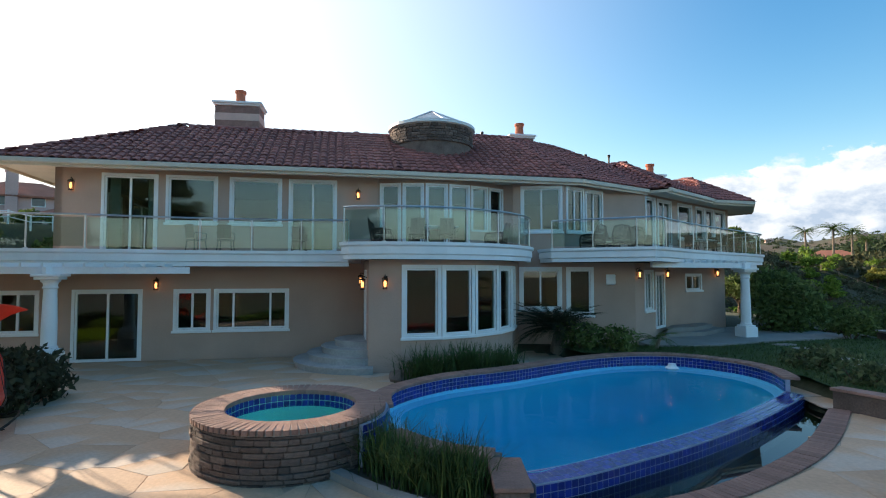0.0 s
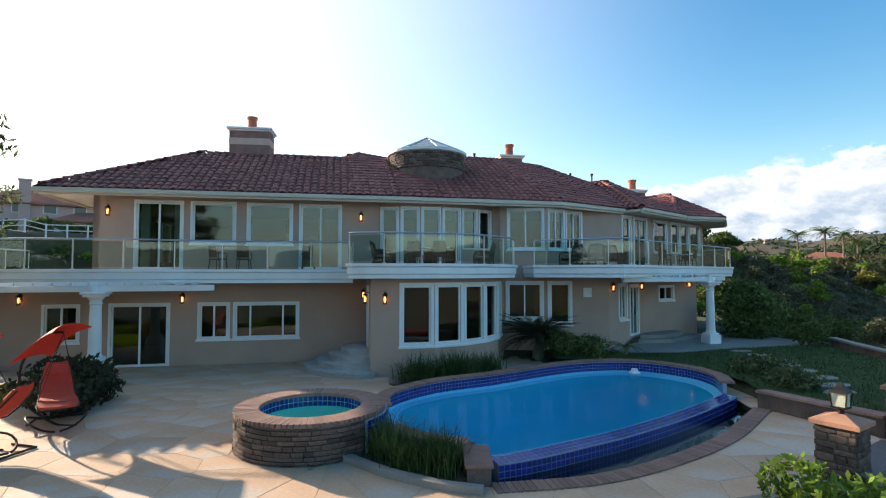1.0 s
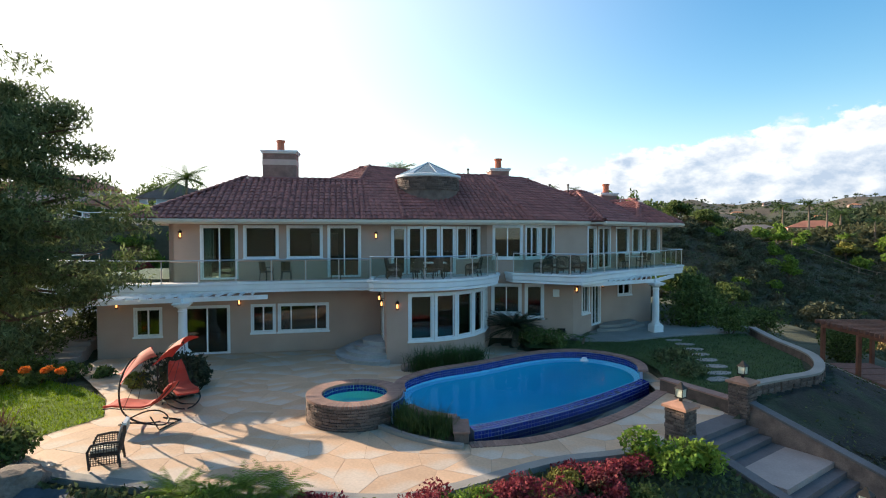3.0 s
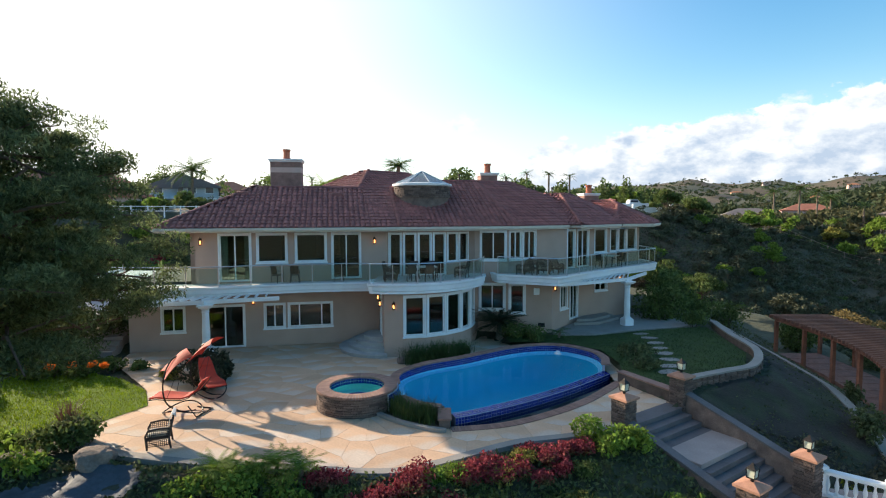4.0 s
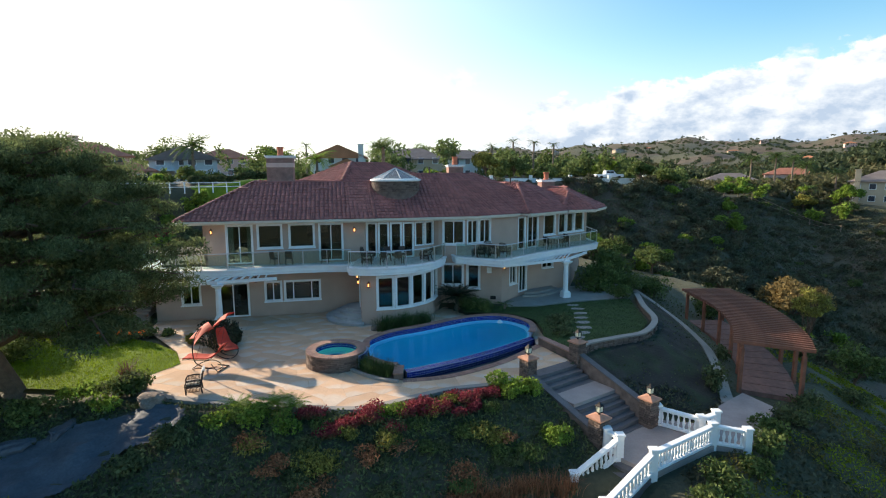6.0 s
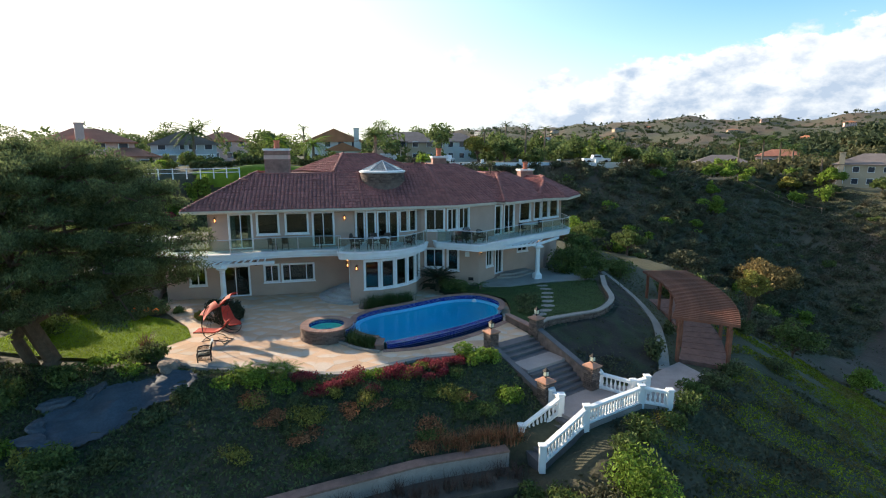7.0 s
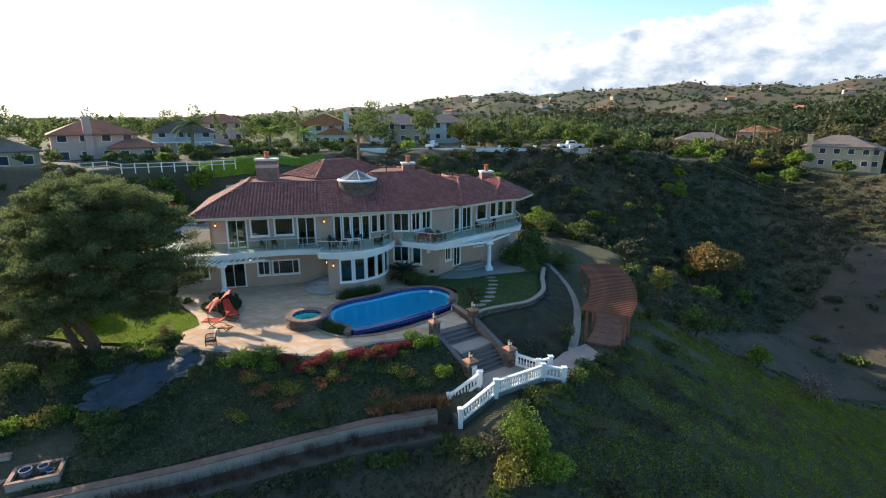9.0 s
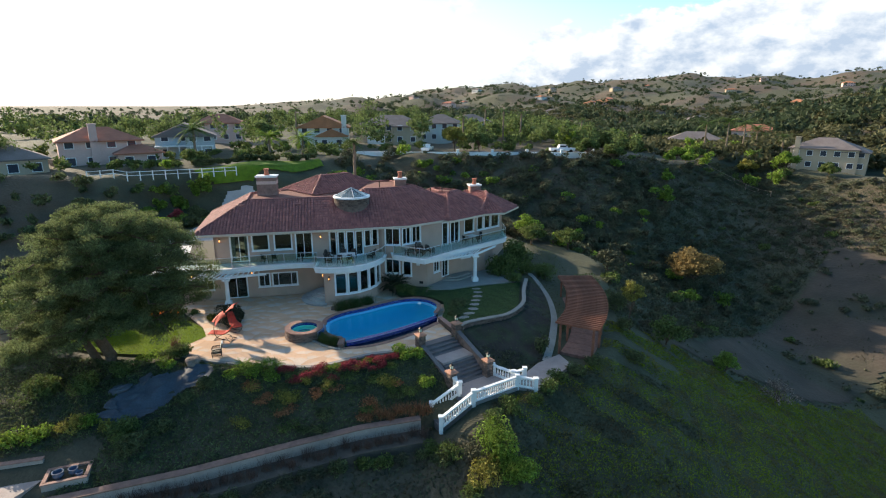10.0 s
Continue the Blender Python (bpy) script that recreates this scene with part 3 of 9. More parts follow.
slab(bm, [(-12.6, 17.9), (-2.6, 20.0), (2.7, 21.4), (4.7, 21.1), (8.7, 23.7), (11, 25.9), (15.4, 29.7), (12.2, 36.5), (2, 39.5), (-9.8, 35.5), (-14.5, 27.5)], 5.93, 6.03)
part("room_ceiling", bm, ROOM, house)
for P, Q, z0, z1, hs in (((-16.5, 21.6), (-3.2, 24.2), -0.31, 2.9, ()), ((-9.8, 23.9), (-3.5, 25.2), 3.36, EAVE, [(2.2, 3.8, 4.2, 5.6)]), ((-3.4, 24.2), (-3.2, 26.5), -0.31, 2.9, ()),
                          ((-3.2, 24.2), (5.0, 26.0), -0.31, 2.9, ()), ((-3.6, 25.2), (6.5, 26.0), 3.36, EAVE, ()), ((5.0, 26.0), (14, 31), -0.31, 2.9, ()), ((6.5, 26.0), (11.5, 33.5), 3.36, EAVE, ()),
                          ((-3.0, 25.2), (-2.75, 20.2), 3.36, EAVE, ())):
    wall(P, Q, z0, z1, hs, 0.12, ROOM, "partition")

# ---- roof ----
PITCH = 0.52
ROOFS = [
    [(-14.2, 16.5), (-1.6, 19.05), (5.4, 20.7), (8.9, 23.2), (13.6, 26.85), (4.5, 38.5), (-10.5, 33.0), (-17.0, 28.0)],
    [(9.7, 22.75), (13.2, 26.1), (16.0, 31.0), (8.5, 36.0), (2.6, 33.0), (5.0, 26.5)],
    [(13.0, 26.35), (15.9, 27.3), (17.9, 30.9), (13.2, 38.0), (8.2, 34.0)],
    [(-4.9, 24.3), (2.5, 31.0), (-2.4, 36.0), (-9.7, 29.3)],
]
CAPS = [9.2, 8.4, 8.15, 10.15]
EV = [6.28, 6.28, 6.28, 8.5]


def planes(poly):
    out = []
    n = len(poly)
    for i in range(n):
        a, b = np.array(poly[i]), np.array(poly[(i + 1) % n])
        d = (b - a) / np.linalg.norm(b - a)
        out.append((a, d, np.array([-d[1], d[0]]), float(np.linalg.norm(b - a))))
    return out


RP = [planes(p) for p in ROOFS]


def roof_of(k, X, Y):
    z = np.full(np.shape(X), CAPS[k])
    if k == 0:      # the level top steps up behind the skylight
        z = np.clip(9.2 + 0.5 * (X - 0.4), 8.64, 9.2)
    for a, d, nn, ln in RP[k]:
        z = np.minimum(z, EV[k] + PITCH * ((X - a[0]) * nn[0] + (Y - a[1]) * nn[1]))
    if EV[k] > EAVE:
        z = np.where(z < EV[k], 0.0, z)
    return z


def roof_z(X, Y):
    return np.max([roof_of(k, X, Y) for k in range(len(ROOFS))], 0)


# the sheet under the tiles
rx, ry = np.arange(-17.5, 18.6, 0.15), np.arange(15.0, 42.0, 0.15)
RX, RY = np.meshgrid(rx, ry, indexing="ij")
RZ = roof_z(RX, RY) - 0.03
ins = np.zeros(RX.shape, bool)
for p in ROOFS:
    ins |= inside(RX, RY, p)
ok = ins[:-1, :-1] & ins[1:, :-1] & ins[1:, 1:] & ins[:-1, 1:]
ix = np.arange(RX.size).reshape(RX.shape)
q = np.stack([ix[:-1, :-1], ix[1:, :-1], ix[1:, 1:], ix[:-1, 1:]], -1)[ok]
used, inv = np.unique(q, return_inverse=True)
roof = mesh_ob("roof", np.stack([RX.ravel(), RY.ravel(), RZ.ravel()], 1)[used].tolist(), inv.reshape(-1, 4).tolist(), FELT, house)
roof["label"] = "red clay barrel tile roof"
# soffits, fascia boards and gutters
for k, p in enumerate(ROOFS):
    bm = bmesh.new()
    slab(bm, p, EV[k] - 0.17 - 0.004 * k - (0.3 if k == 3 else 0), EV[k] - 0.05 - 0.004 * k)
    part("soffit", bm, CREAM, roof)
    if k == 3:
        continue
    for (a, d, nn, ln) in RP[k]:
        mid = a + d * ln / 2 - nn * 0.05
        if max(float(roof_of(j, mid[0], mid[1])) for j in range(len(ROOFS)) if j != k) > EAVE + 0.02:
            continue
        keep = [s for s in np.arange(0, ln, 0.25) if max(float(roof_of(j, *(a + d * s - nn * 0.05))) for j in range(len(ROOFS)) if j != k) < EAVE - 0.02]
        if not keep:
            continue
        s0, s1 = min(keep) - (0.08 if min(keep) < 0.3 else 0), min(max(keep) + 0.3, ln + 0.08)
        bm = bmesh.new()
        box(bm, s0, s1, -0.13, 0.0, -0.18, -0.02, bevel=0.02)
        box(bm, s0, s1, -0.02, 0.03, -0.26, -0.16)
        g = part("gutter", bm, CREAM, roof)
        g.matrix_basis = pose(a[0], a[1], EAVE, 0, 0, math.degrees(math.atan2(d[1], d[0])))

# barrel tiles: one tile is a short tapered arch
TW, TL = 0.30, 0.40
arch = []
NA = 5
for end, (r, zz) in enumerate(((0.135, 0.0), (0.120, -0.012))):
    for i in range(NA + 1):
        t = math.pi * i / NA
        arch.append((-r * math.cos(t), (-0.02 if end == 0 else TL + 0.03), 0.62 * r * math.sin(t) + (0.035 if end == 0 else 0.0)))
arch += [(x, y, z - 0.03) for x, y, z in arch[:NA + 1]]
ARCH = np.array(arch)
ARCH_F = [(i, i + 1, NA + 2 + i, NA + 1 + i) for i in range(NA)] + [(2 * NA + 2 + i, 2 * NA + 3 + i, i + 1, i) for i in range(NA)]
pans = np.array([(-0.15, -0.02, 0.022), (0.15, -0.02, 0.022), (0.15, TL + 0.02, 0.004), (-0.15, TL + 0.02, 0.004)])

rng = np.random.RandomState(4)
VV, FF = [], []
singles = []
count = 0
for k, pl in enumerate(RP):
    for e, (a, d, nn, ln) in enumerate(pl):
        far_side = nn[1] < -0.3          # slopes that fall to the back carry coarse rows out of sight
        ss = np.arange(-9.0, ln + 9.0, TW)
        uu = np.arange(-0.06, 13.0, TL * math.cos(math.atan(PITCH)))
        S, U = np.meshgrid(ss, uu, indexing="ij")
        S = S.ravel() + 0.0
        U = U.ravel()
        cx = a[0] + d[0] * S + nn[0] * (U + 0.18)
        cy = a[1] + d[1] * S + nn[1] * (U + 0.18)
        zf = EV[k] + PITCH * (U + 0.18)
        own = (np.abs(roof_of(k, cx, cy) - zf) < 0.03) & (roof_z(cx, cy) - zf < 0.02)
        up = np.array([nn[0], nn[1], PITCH]) / math.hypot(1, PITCH)
        side = np.array([d[0], d[1], 0.0])
        nrm = np.cross(side, up)
        for s, u in zip(S[own], U[own]):
            o = np.array([a[0] + d[0] * s + nn[0] * u, a[1] + d[1] * s + nn[1] * u, EV[k] + PITCH * u])
            j = rng.normal(0, 1, 3)
            sd = side + 0.012 * j[0] * up
            o = o + nrm * 0.006 * j[1]
            M = np.stack([sd, up, nrm], 1)
            if k == 0 and e == 0 and u < 1.1 and 0 < s < 26 and len(singles) < 290:
                singles.append((o, M))
            else:
                base = len(VV)
                VV.extend((ARCH @ M.T + o).tolist())
                FF.extend([tuple(base + i for i in f) for f in ARCH_F])
            base = len(VV)
            if not far_side:
                VV.extend((pans @ M.T + o + side * TW / 2).tolist())
                FF.append((base, base + 1, base + 2, base + 3))
tiles = mesh_ob("roof_tiling", VV, FF, TILE, roof)
tiles["kind"] = "stuff"
tile_me = bpy.data.meshes.new("tile")
tile_me.from_pydata(ARCH.tolist(), [], ARCH_F)
tile_me.materials.append(TILE_OB)
for o, M in singles:
    t = new("tile", tile_me)
    t.parent = roof
    t.matrix_basis = Matrix.Translation(o.tolist()) @ Matrix(M.tolist()).to_4x4()

# cap tiles along the hips and ridges
VV, FF = [], []
cap = []
for end in (0, 1):
    for i in range(6):
        t = math.pi * i / 5
        r = 0.15 - 0.02 * end
        cap.append((-r * math.cos(t), end * 0.44 - 0.02, 0.75 * r * math.sin(t) + 0.02 - 0.025 * end))
CAP = np.array(cap)
CAP_F = [(i, i + 1, 7 + i, 6 + i) for i in range(5)]
for k, pl in enumerate(RP):
    gs = [(-PITCH * nn, EAVE - PITCH * (a @ nn) * 1.0, nn, a) for a, d, nn, ln in pl]
    for i in range(len(pl)):
        for j in range(i + 1, len(pl)):
            (a1, d1, n1, l1), (a2, d2, n2, l2) = pl[i], pl[j]
            dn = n1 - n2
            c = a1 @ n1 - a2 @ n2
            if np.linalg.norm(dn) < 1e-6:
                continue
            p0 = dn * c / (dn @ dn)
            dirv = np.array([-dn[1], dn[0]]) / np.linalg.norm(dn)
            T = np.arange(-60, 60, 0.38)
            PX, PY = p0[0] + dirv[0] * T, p0[1] + dirv[1] * T
            H = EV[k] + PITCH * ((PX - a1[0]) * n1[0] + (PY - a1[1]) * n1[1])
            on = (np.abs(roof_z(PX, PY) - H) < 0.02) & (H >= EV[k] - 0.05) & (H < CAPS[k] - 0.01)
            slope = PITCH * (dirv @ n1)
            if slope < 0:
                dirv, slope = -dirv, -slope
            up = np.array([dirv[0], dirv[1], slope]) / math.hypot(1, slope)
            side = np.array([dirv[1], -dirv[0], 0])
            nrm = np.cross(side, up)
            for x, y, h in zip(PX[on], PY[on], H[on]):
                base = len(VV)
                M = np.stack([side, up, nrm], 1)
                VV.extend((CAP @ M.T + np.array([x, y, h + 0.035])).tolist())
                FF.extend([tuple(base + v for v in f) for f in CAP_F])
# caps where a slope ends at the level top
for k, pl in enumerate(RP):
    for a, d, nn, ln, top in [(*e, c) for c in ((8.64, 9.2) if k == 0 else (CAPS[k],)) for e in pl]:
        u = (top - EV[k]) / PITCH
        S = np.arange(-6, ln + 6, 0.38)
        PX, PY = a[0] + d[0] * S + nn[0] * u, a[1] + d[1] * S + nn[1] * u
        on = (np.abs(roof_of(k, PX, PY) - top) < 0.01) & (roof_z(PX, PY) < top + 0.02) & (roof_of(k, PX + 0.3 * nn[0], PY + 0.3 * nn[1]) < top + 0.02)
        M = np.stack([np.array([d[1], -d[0], 0]), np.array([d[0], d[1], 0.0]), np.array([0, 0, 1.0])], 1)
        for x, y in zip(PX[on], PY[on]):
            base = len(VV)
            VV.extend((CAP @ M.T + np.array([x, y, top + 0.02])).tolist())
            FF.extend([tuple(base + v for v in f) for f in CAP_F])
mesh_ob("ridge_capping", VV, FF, TILE, roof)["kind"] = "stuff"

# ---- balconies, rails, columns ----
def balcony(edge, back, label, rail_from=0, rail_to=None, gap=1.55, dz=0.0):
    """A deck with a moulded white edge; edge runs from left to right in plan, back closes it."""
    bm = bmesh.new()
    slab(bm, list(edge) + list(back)[::-1], DECK - 0.30, DECK - 0.02)
    deck = part("balcony", bm, DECKTOP, house, label)
    deck.location.z = dz
    prof = [(0.0, 3.00), (0.0, 3.12), (-0.05, 3.16), (-0.05, 3.36), (-0.11, 3.41), (-0.11, 3.50), (0.12, 3.50), (0.12, 3.00)]
    bm = bmesh.new()
    lines = []
    for o, z in prof:
        lines.append([bm.verts.new((x, y, z)) for x, y in offset(edge, o)])
    m = len(prof)
    for k in range(m):
        A, B = lines[k], lines[(k + 1) % m]
        for i in range(len(edge) - 1):
            bm.faces.new((A[i], A[i + 1], B[i + 1], B[i]))
    bm.faces.new([l[0] for l in lines])
    bm.faces.new([l[-1] for l in lines][::-1])
    part("fascia", bm, WHITE, deck, "white moulded deck edge")
    rl = offset(edge, 0.02)[rail_from:rail_to]
    pts = resample(rl, gap)
    fine = resample(rl, 0.2)
    bm = bmesh.new()
    tube(bm, [(x, y, 4.52) for x, y in fine], 0.028, 8)
    part("top_rail", bm, STEEL, deck)
    for x, y in pts:
        bm = bmesh.new()
        rod(bm, (x, y, 3.5), (x, y, 4.52), 0.022)
        rod(bm, (x, y, 3.5), (x, y, 3.53), 0.06)
        part("rail_post", bm, STEEL, deck)
    for a, b in zip(pts, pts[1:]):
        A, B = Vector((*a, 0)), Vector((*b, 0))
        ang = math.degrees(math.atan2(B.y - A.y, B.x - A.x))
        bm = bmesh.new()
        box(bm, 0.05, (B - A).length - 0.05, -0.006, 0.006, 3.58, 4.44)
        p = part("glass_panel", bm, RAILGLASS, deck)
        p.matrix_basis = pose(A.x, A.y, 0, 0, 0, ang)
        p.visible_shadow = False
    return deck


left_edge = spline([(-21.0, 25.0), (-20.6, 20.5), (-19.0, 17.3), (-16.4, 15.75), (-13.6, 15.35), (-11.0, 15.6), (-8.6, 16.5), (-6.2, 17.2)], 8) + [(-4.6, 17.45), (-3.1, 17.5)]
balcony(left_edge, [(-16.5, 24.5), (-14.5, 19.0), (-13.0, 17.45), (-3.0, 19.55)], "pale deck with frameless glass rail", dz=-0.18)
DR = 4.83
bow_edge = [(-2.98, 17.4), (-2.9, 15.45)] + [on_bow(a, DR) for a in np.linspace(-103, -2, 22)]
balcony(bow_edge, [(-2.9, 19.6), (1.0, 20.6), (3.0, 21.2)], "curved balcony with glass rail", 1, None, 1.2)
right_edge = [(3.75, 20.6), (3.95, 19.75), (4.0, 19.6), (5.6, 18.75), (7.15, 17.95), (7.5, 18.25), (9.4, 20.4), (11.0, 22.0), (12.6, 23.45), (14.3, 25.0), (15.8, 26.4), (16.1, 26.9), (16.0, 30.0)]
balcony(right_edge, [(4.9, 20.9), (6.9, 22.5), (8.9, 23.4), (11.2, 25.6), (15.8, 29.9)], "angled balcony with glass rail", 2, None, 1.5)


def column(x, y, top, foot=0.0):
    bm = bmesh.new()
    box(bm, -0.30, 0.30, -0.30, 0.30, foot - 0.1, 0.42, bevel=0.02)
    box(bm, -0.25, 0.25, -0.25, 0.25, 0.42, 0.50, bevel=0.02)
    lathe(bm, [(0.22, 0.50), (0.22, 0.56), (0.19, 0.60), (0.19, 1.2), (0.16, top - 0.42), (0.20, top - 0.38), (0.17, top - 0.34), (0.18, top - 0.26), (0.24, top - 0.20), (0.24, top - 0.16)], 20)
    box(bm, -0.30, 0.30, -0.30, 0.30, top - 0.16, top - 0.08, bevel=0.015)
    box(bm, -0.36, 0.36, -0.36, 0.36, top - 0.08, top, bevel=0.015)
    c = part("column", bm, WHITE, house, "white tapered column with square plinth")
    c.matrix_basis = pose(x, y, 0, 0, 0, 15)


column(12.32, 21.8, 2.80)
column(-10.9, 14.85, 2.58, PZ)


def trellis(beams, slats, z):
    """White patio trellis: long beams with cross slats on them."""
    bm = bmesh.new()
    for a, b in beams:
        A, B = Vector((*a, z)), Vector((*b, z))
        ang = math.degrees(math.atan2(B.y - A.y, B.x - A.x))
        box(bm, -0.3, (B - A).length + 0.3, -0.06, 0.06, 0.0, 0.20, pose(A.x, A.y, z, 0, 0, ang), bevel=0.01)
    t = part("trellis", bm, WHITE, house, "white wooden trellis beams")
    for a, b in slats:
        A, B = Vector((*a, z)), Vector((*b, z))
        ang = math.degrees(math.atan2(B.y - A.y, B.x - A.x))
        bm = bmesh.new()
        box(bm, -0.1, (B - A).length + 0.1, -0.03, 0.03, 0.20, 0.30)
        s = part("slat", bm, WHITE, t)
        s.matrix_basis = pose(A.x, A.y, z, 0, 0, ang)


def lerp(a, b, t):
    return tuple(x + (y - x) * t for x, y in zip(a, b))


b0, b1 = (7.7, 19.2), (12.32, 21.8)
c0, c1 = (12.32, 21.8), (14.6, 25.0)
trellis([(b0, b1), (c0, c1)], [(lerp(b0, b1, k / 13), lerp((8.6, 19.75), (13.6, 25.2), k / 13)) for k in range(1, 14)], 2.80)
b0, b1 = (-13.9, 13.75), (-7.9, 15.95)
trellis([(b0, b1), ((-10.9, 14.85), (-11.1, 17.6))], [(lerp((-13.7, 13.65), (-8.2, 15.7), k / 12), lerp((-12.9, 17.2), (-8.8, 18.1), k / 12)) for k in range(13)], 2.58)


def lantern(x, y, z, out_deg, ceiling=False):
    """A small wall lantern with a lit glass body."""
    th = thing("wall_lantern", "small bronze wall lantern with a warm lit glass", "lamp", (x, y, z), out_deg, "wall lanterns on the house")
    bm = bmesh.new()
    box(bm, -0.03, 0.0, -0.06, 0.06, -0.05, 0.22)
    rod(bm, (-0.02, 0, 0.2), (0.14, 0, 0.26), 0.012)
    rod(bm, (0.14, 0, 0.26), (0.14, 0, 0.16), 0.012)
    part("bracket", bm, DARKMETAL, th)
    bm = bmesh.new()
    lathe(bm, [(0.11, 0.13), (0.06, 0.18), (0.015, 0.20)], 6, Matrix.Translation((0.14, 0, 0)))
    lathe(bm, [(0.075, -0.17), (0.08, -0.14)], 6, Matrix.Translation((0.14, 0, 0)))
    for k in range(4):
        an = math.pi / 4 + k * math.pi / 2
        rod(bm, (0.14 + 0.07 * math.cos(an), 0.07 * math.sin(an), -0.15), (0.14 + 0.095 * math.cos(an), 0.095 * math.sin(an), 0.13), 0.008, n=5)
    part("cage", bm, DARKMETAL, th)
    bm = bmesh.new()
    lathe(bm, [(0.035, -0.10), (0.045, 0.0), (0.03, 0.08)], 8, Matrix.Translation((0.14, 0, 0)))
    part("bulb", bm, LAMPGLOW, th)
    return th


LAMPGLOW = emit("lamp_glow", (1.0, 0.40, 0.11), 1.9)


def along(A, B, s, out=0.0):
    ang, ln = seg_frame(A, B)
    c, s_ = math.cos(radians(ang)), math.sin(radians(ang))
    return (A[0] + c * s + s_ * out, A[1] + s_ * s - c * out), ang - 90


for A, B, s, z in ((LA, LB, 0.89, 2.2), (LA, LB, 6.33, 2.2), (U0, U1, 0.53, 5.5), (U0, U1, 9.87, 5.45), (on_bow(-98), on_bow(-85), 0.5, 2.3), (SA, SB, 0.15, 2.55), (SA, SB, 3.62, 2.55), (TA, TB, 3.75, 2.6)):
    (x, y), a = along(A, B, s)
    lantern(x, y, z, a)
(x, y), a = along(LB, on_bow(-98), 1.05)
lantern(x, y, 2.35, a)
(x, y), a = along(LB, on_bow(-98), 2.6)
lantern(x, y, 2.25, a)

# vents and boxes on the walls
(x, y), a = along(RA, RB, 3.7)
th = thing("wall_box", "small white electrical box on the stucco wall", "electrical box", (x, y, 2.35), a)
bm = bmesh.new()
box(bm, 0, 0.10, -0.17, 0.17, -0.2, 0.2, bevel=0.02)
part("case", bm, WHITE, th)
(x, y), a = along(RA, RB, 4.0)
th = thing("wall_vent", "dark crawl-space vent low in the stucco wall", "vent", (x, y, 0.32), a)
bm = bmesh.new()
box(bm, -0.01, 0.02, -0.2, 0.2, -0.13, 0.13)
for k in range(4):
    box(bm, 0.02, 0.035, -0.17, 0.17, -0.10 + 0.06 * k, -0.075 + 0.06 * k)
part("grille", bm, DARKMETAL, th)


# ---- chimneys and the round skylight ----
CHBRICK = mat("chimney_stone", (0.27, 0.155, 0.125), 0.9, var=0.3, scale=2.5, fine=22, bump=0.01, bscale=30)
PINKBAND = mat("pink_band", (0.62, 0.43, 0.36), 0.85, var=0.1)
CLAY = mat("clay_pot", (0.46, 0.14, 0.075), 0.8, var=0.15)


def chimney(x, y, rz, w, d, z0, z1, band, pots):
    bm = bmesh.new()
    box(bm, -w / 2, w / 2, -d / 2, d / 2, z0, z1, bevel=0.015)
    ch = part("chimney", bm, CHBRICK, house, "stone-faced chimney with white cap")
    ch.matrix_basis = pose(x, y, 0, 0, 0, rz)
    if band:
        bm = bmesh.new()
        box(bm, -w / 2 - 0.012, w / 2 + 0.012, -d / 2 - 0.012, d / 2 + 0.012, z1 - 0.70, z1 - 0.36)
        part("band", bm, PINKBAND, ch, "pink stucco band")
    bm = bmesh.new()
    box(bm, -w / 2 - 0.06, w / 2 + 0.06, -d / 2 - 0.06, d / 2 + 0.06, z1, z1 + 0.09, bevel=0.02)
    box(bm, -w / 2 - 0.12, w / 2 + 0.12, -d / 2 - 0.12, d / 2 + 0.12, z1 + 0.09, z1 + 0.20, bevel=0.02)
    part("cap", bm, WHITE, ch)
    bm = bmesh.new()
    lathe(bm, [(0.27, z1 + 0.2), (0.27, z1 + 0.27), (0.23, z1 + 0.32), (0.22, z1 + 0.74), (0.27, z1 + 0.80), (0.27, z1 + 0.90)], 14)
    part("chimney_pot", bm, CLAY, ch, "red clay chimney pot")


chimney(-9.8, 25.5, 8, 2.0, 1.3, 7.8, 10.5, True, 1)
chimney(4.15, 28.7, 11, 1.26, 1.0, 8.3, 9.8, False, 1)
chimney(12.85, 32.9, 14, 1.3, 1.0, 7.0, 8.45, False, 1)

DC, DRR = (-0.5, 23.2), 1.74
bm = bmesh.new()
lathe(bm, [(DRR, 7.2), (DRR, 8.72), (DRR - 0.1, 8.72)], 40, Matrix.Translation((*DC, 0)))
sk = part("skylight_drum", bm, STONE, house, "round stone-clad skylight drum")
bm = bmesh.new()
lathe(bm, [(DRR + 0.02, 8.70), (DRR + 0.16, 8.76), (DRR + 0.16, 8.88), (DRR - 0.1, 8.94)], 40, Matrix.Translation((*DC, 0)))
part("rim", bm, WHITE, sk)
SKYGLASS = glass("skylight_glass", (0.45, 0.55, 0.58), 2.2, 0.02)
for k in range(8):
    a0, a1 = 2 * math.pi * k / 8 + 0.3, 2 * math.pi * (k + 1) / 8 + 0.3
    P = [(DC[0] + DRR * 0.98 * math.cos(a), DC[1] + DRR * 0.98 * math.sin(a), 8.94) for a in (a0, a1)] + [(DC[0], DC[1], 9.72)]
    bm = bmesh.new()
    vs = [bm.verts.new(p) for p in P]
    bm.faces.new(vs)
    lo = [bm.verts.new((p[0], p[1], p[2] - 0.02)) for p in P]
    bm.faces.new(lo[::-1])
    part("pane", bm, SKYGLASS, sk)
    bm = bmesh.new()
    rod(bm, P[0], P[2], 0.035, n=6)
    part("rib", bm, STEEL, sk)
bm = bmesh.new()
lathe(bm, [(DRR - 0.08, 8.60), (DRR - 0.08, 8.64)], 30, Matrix.Translation((*DC, 0)))
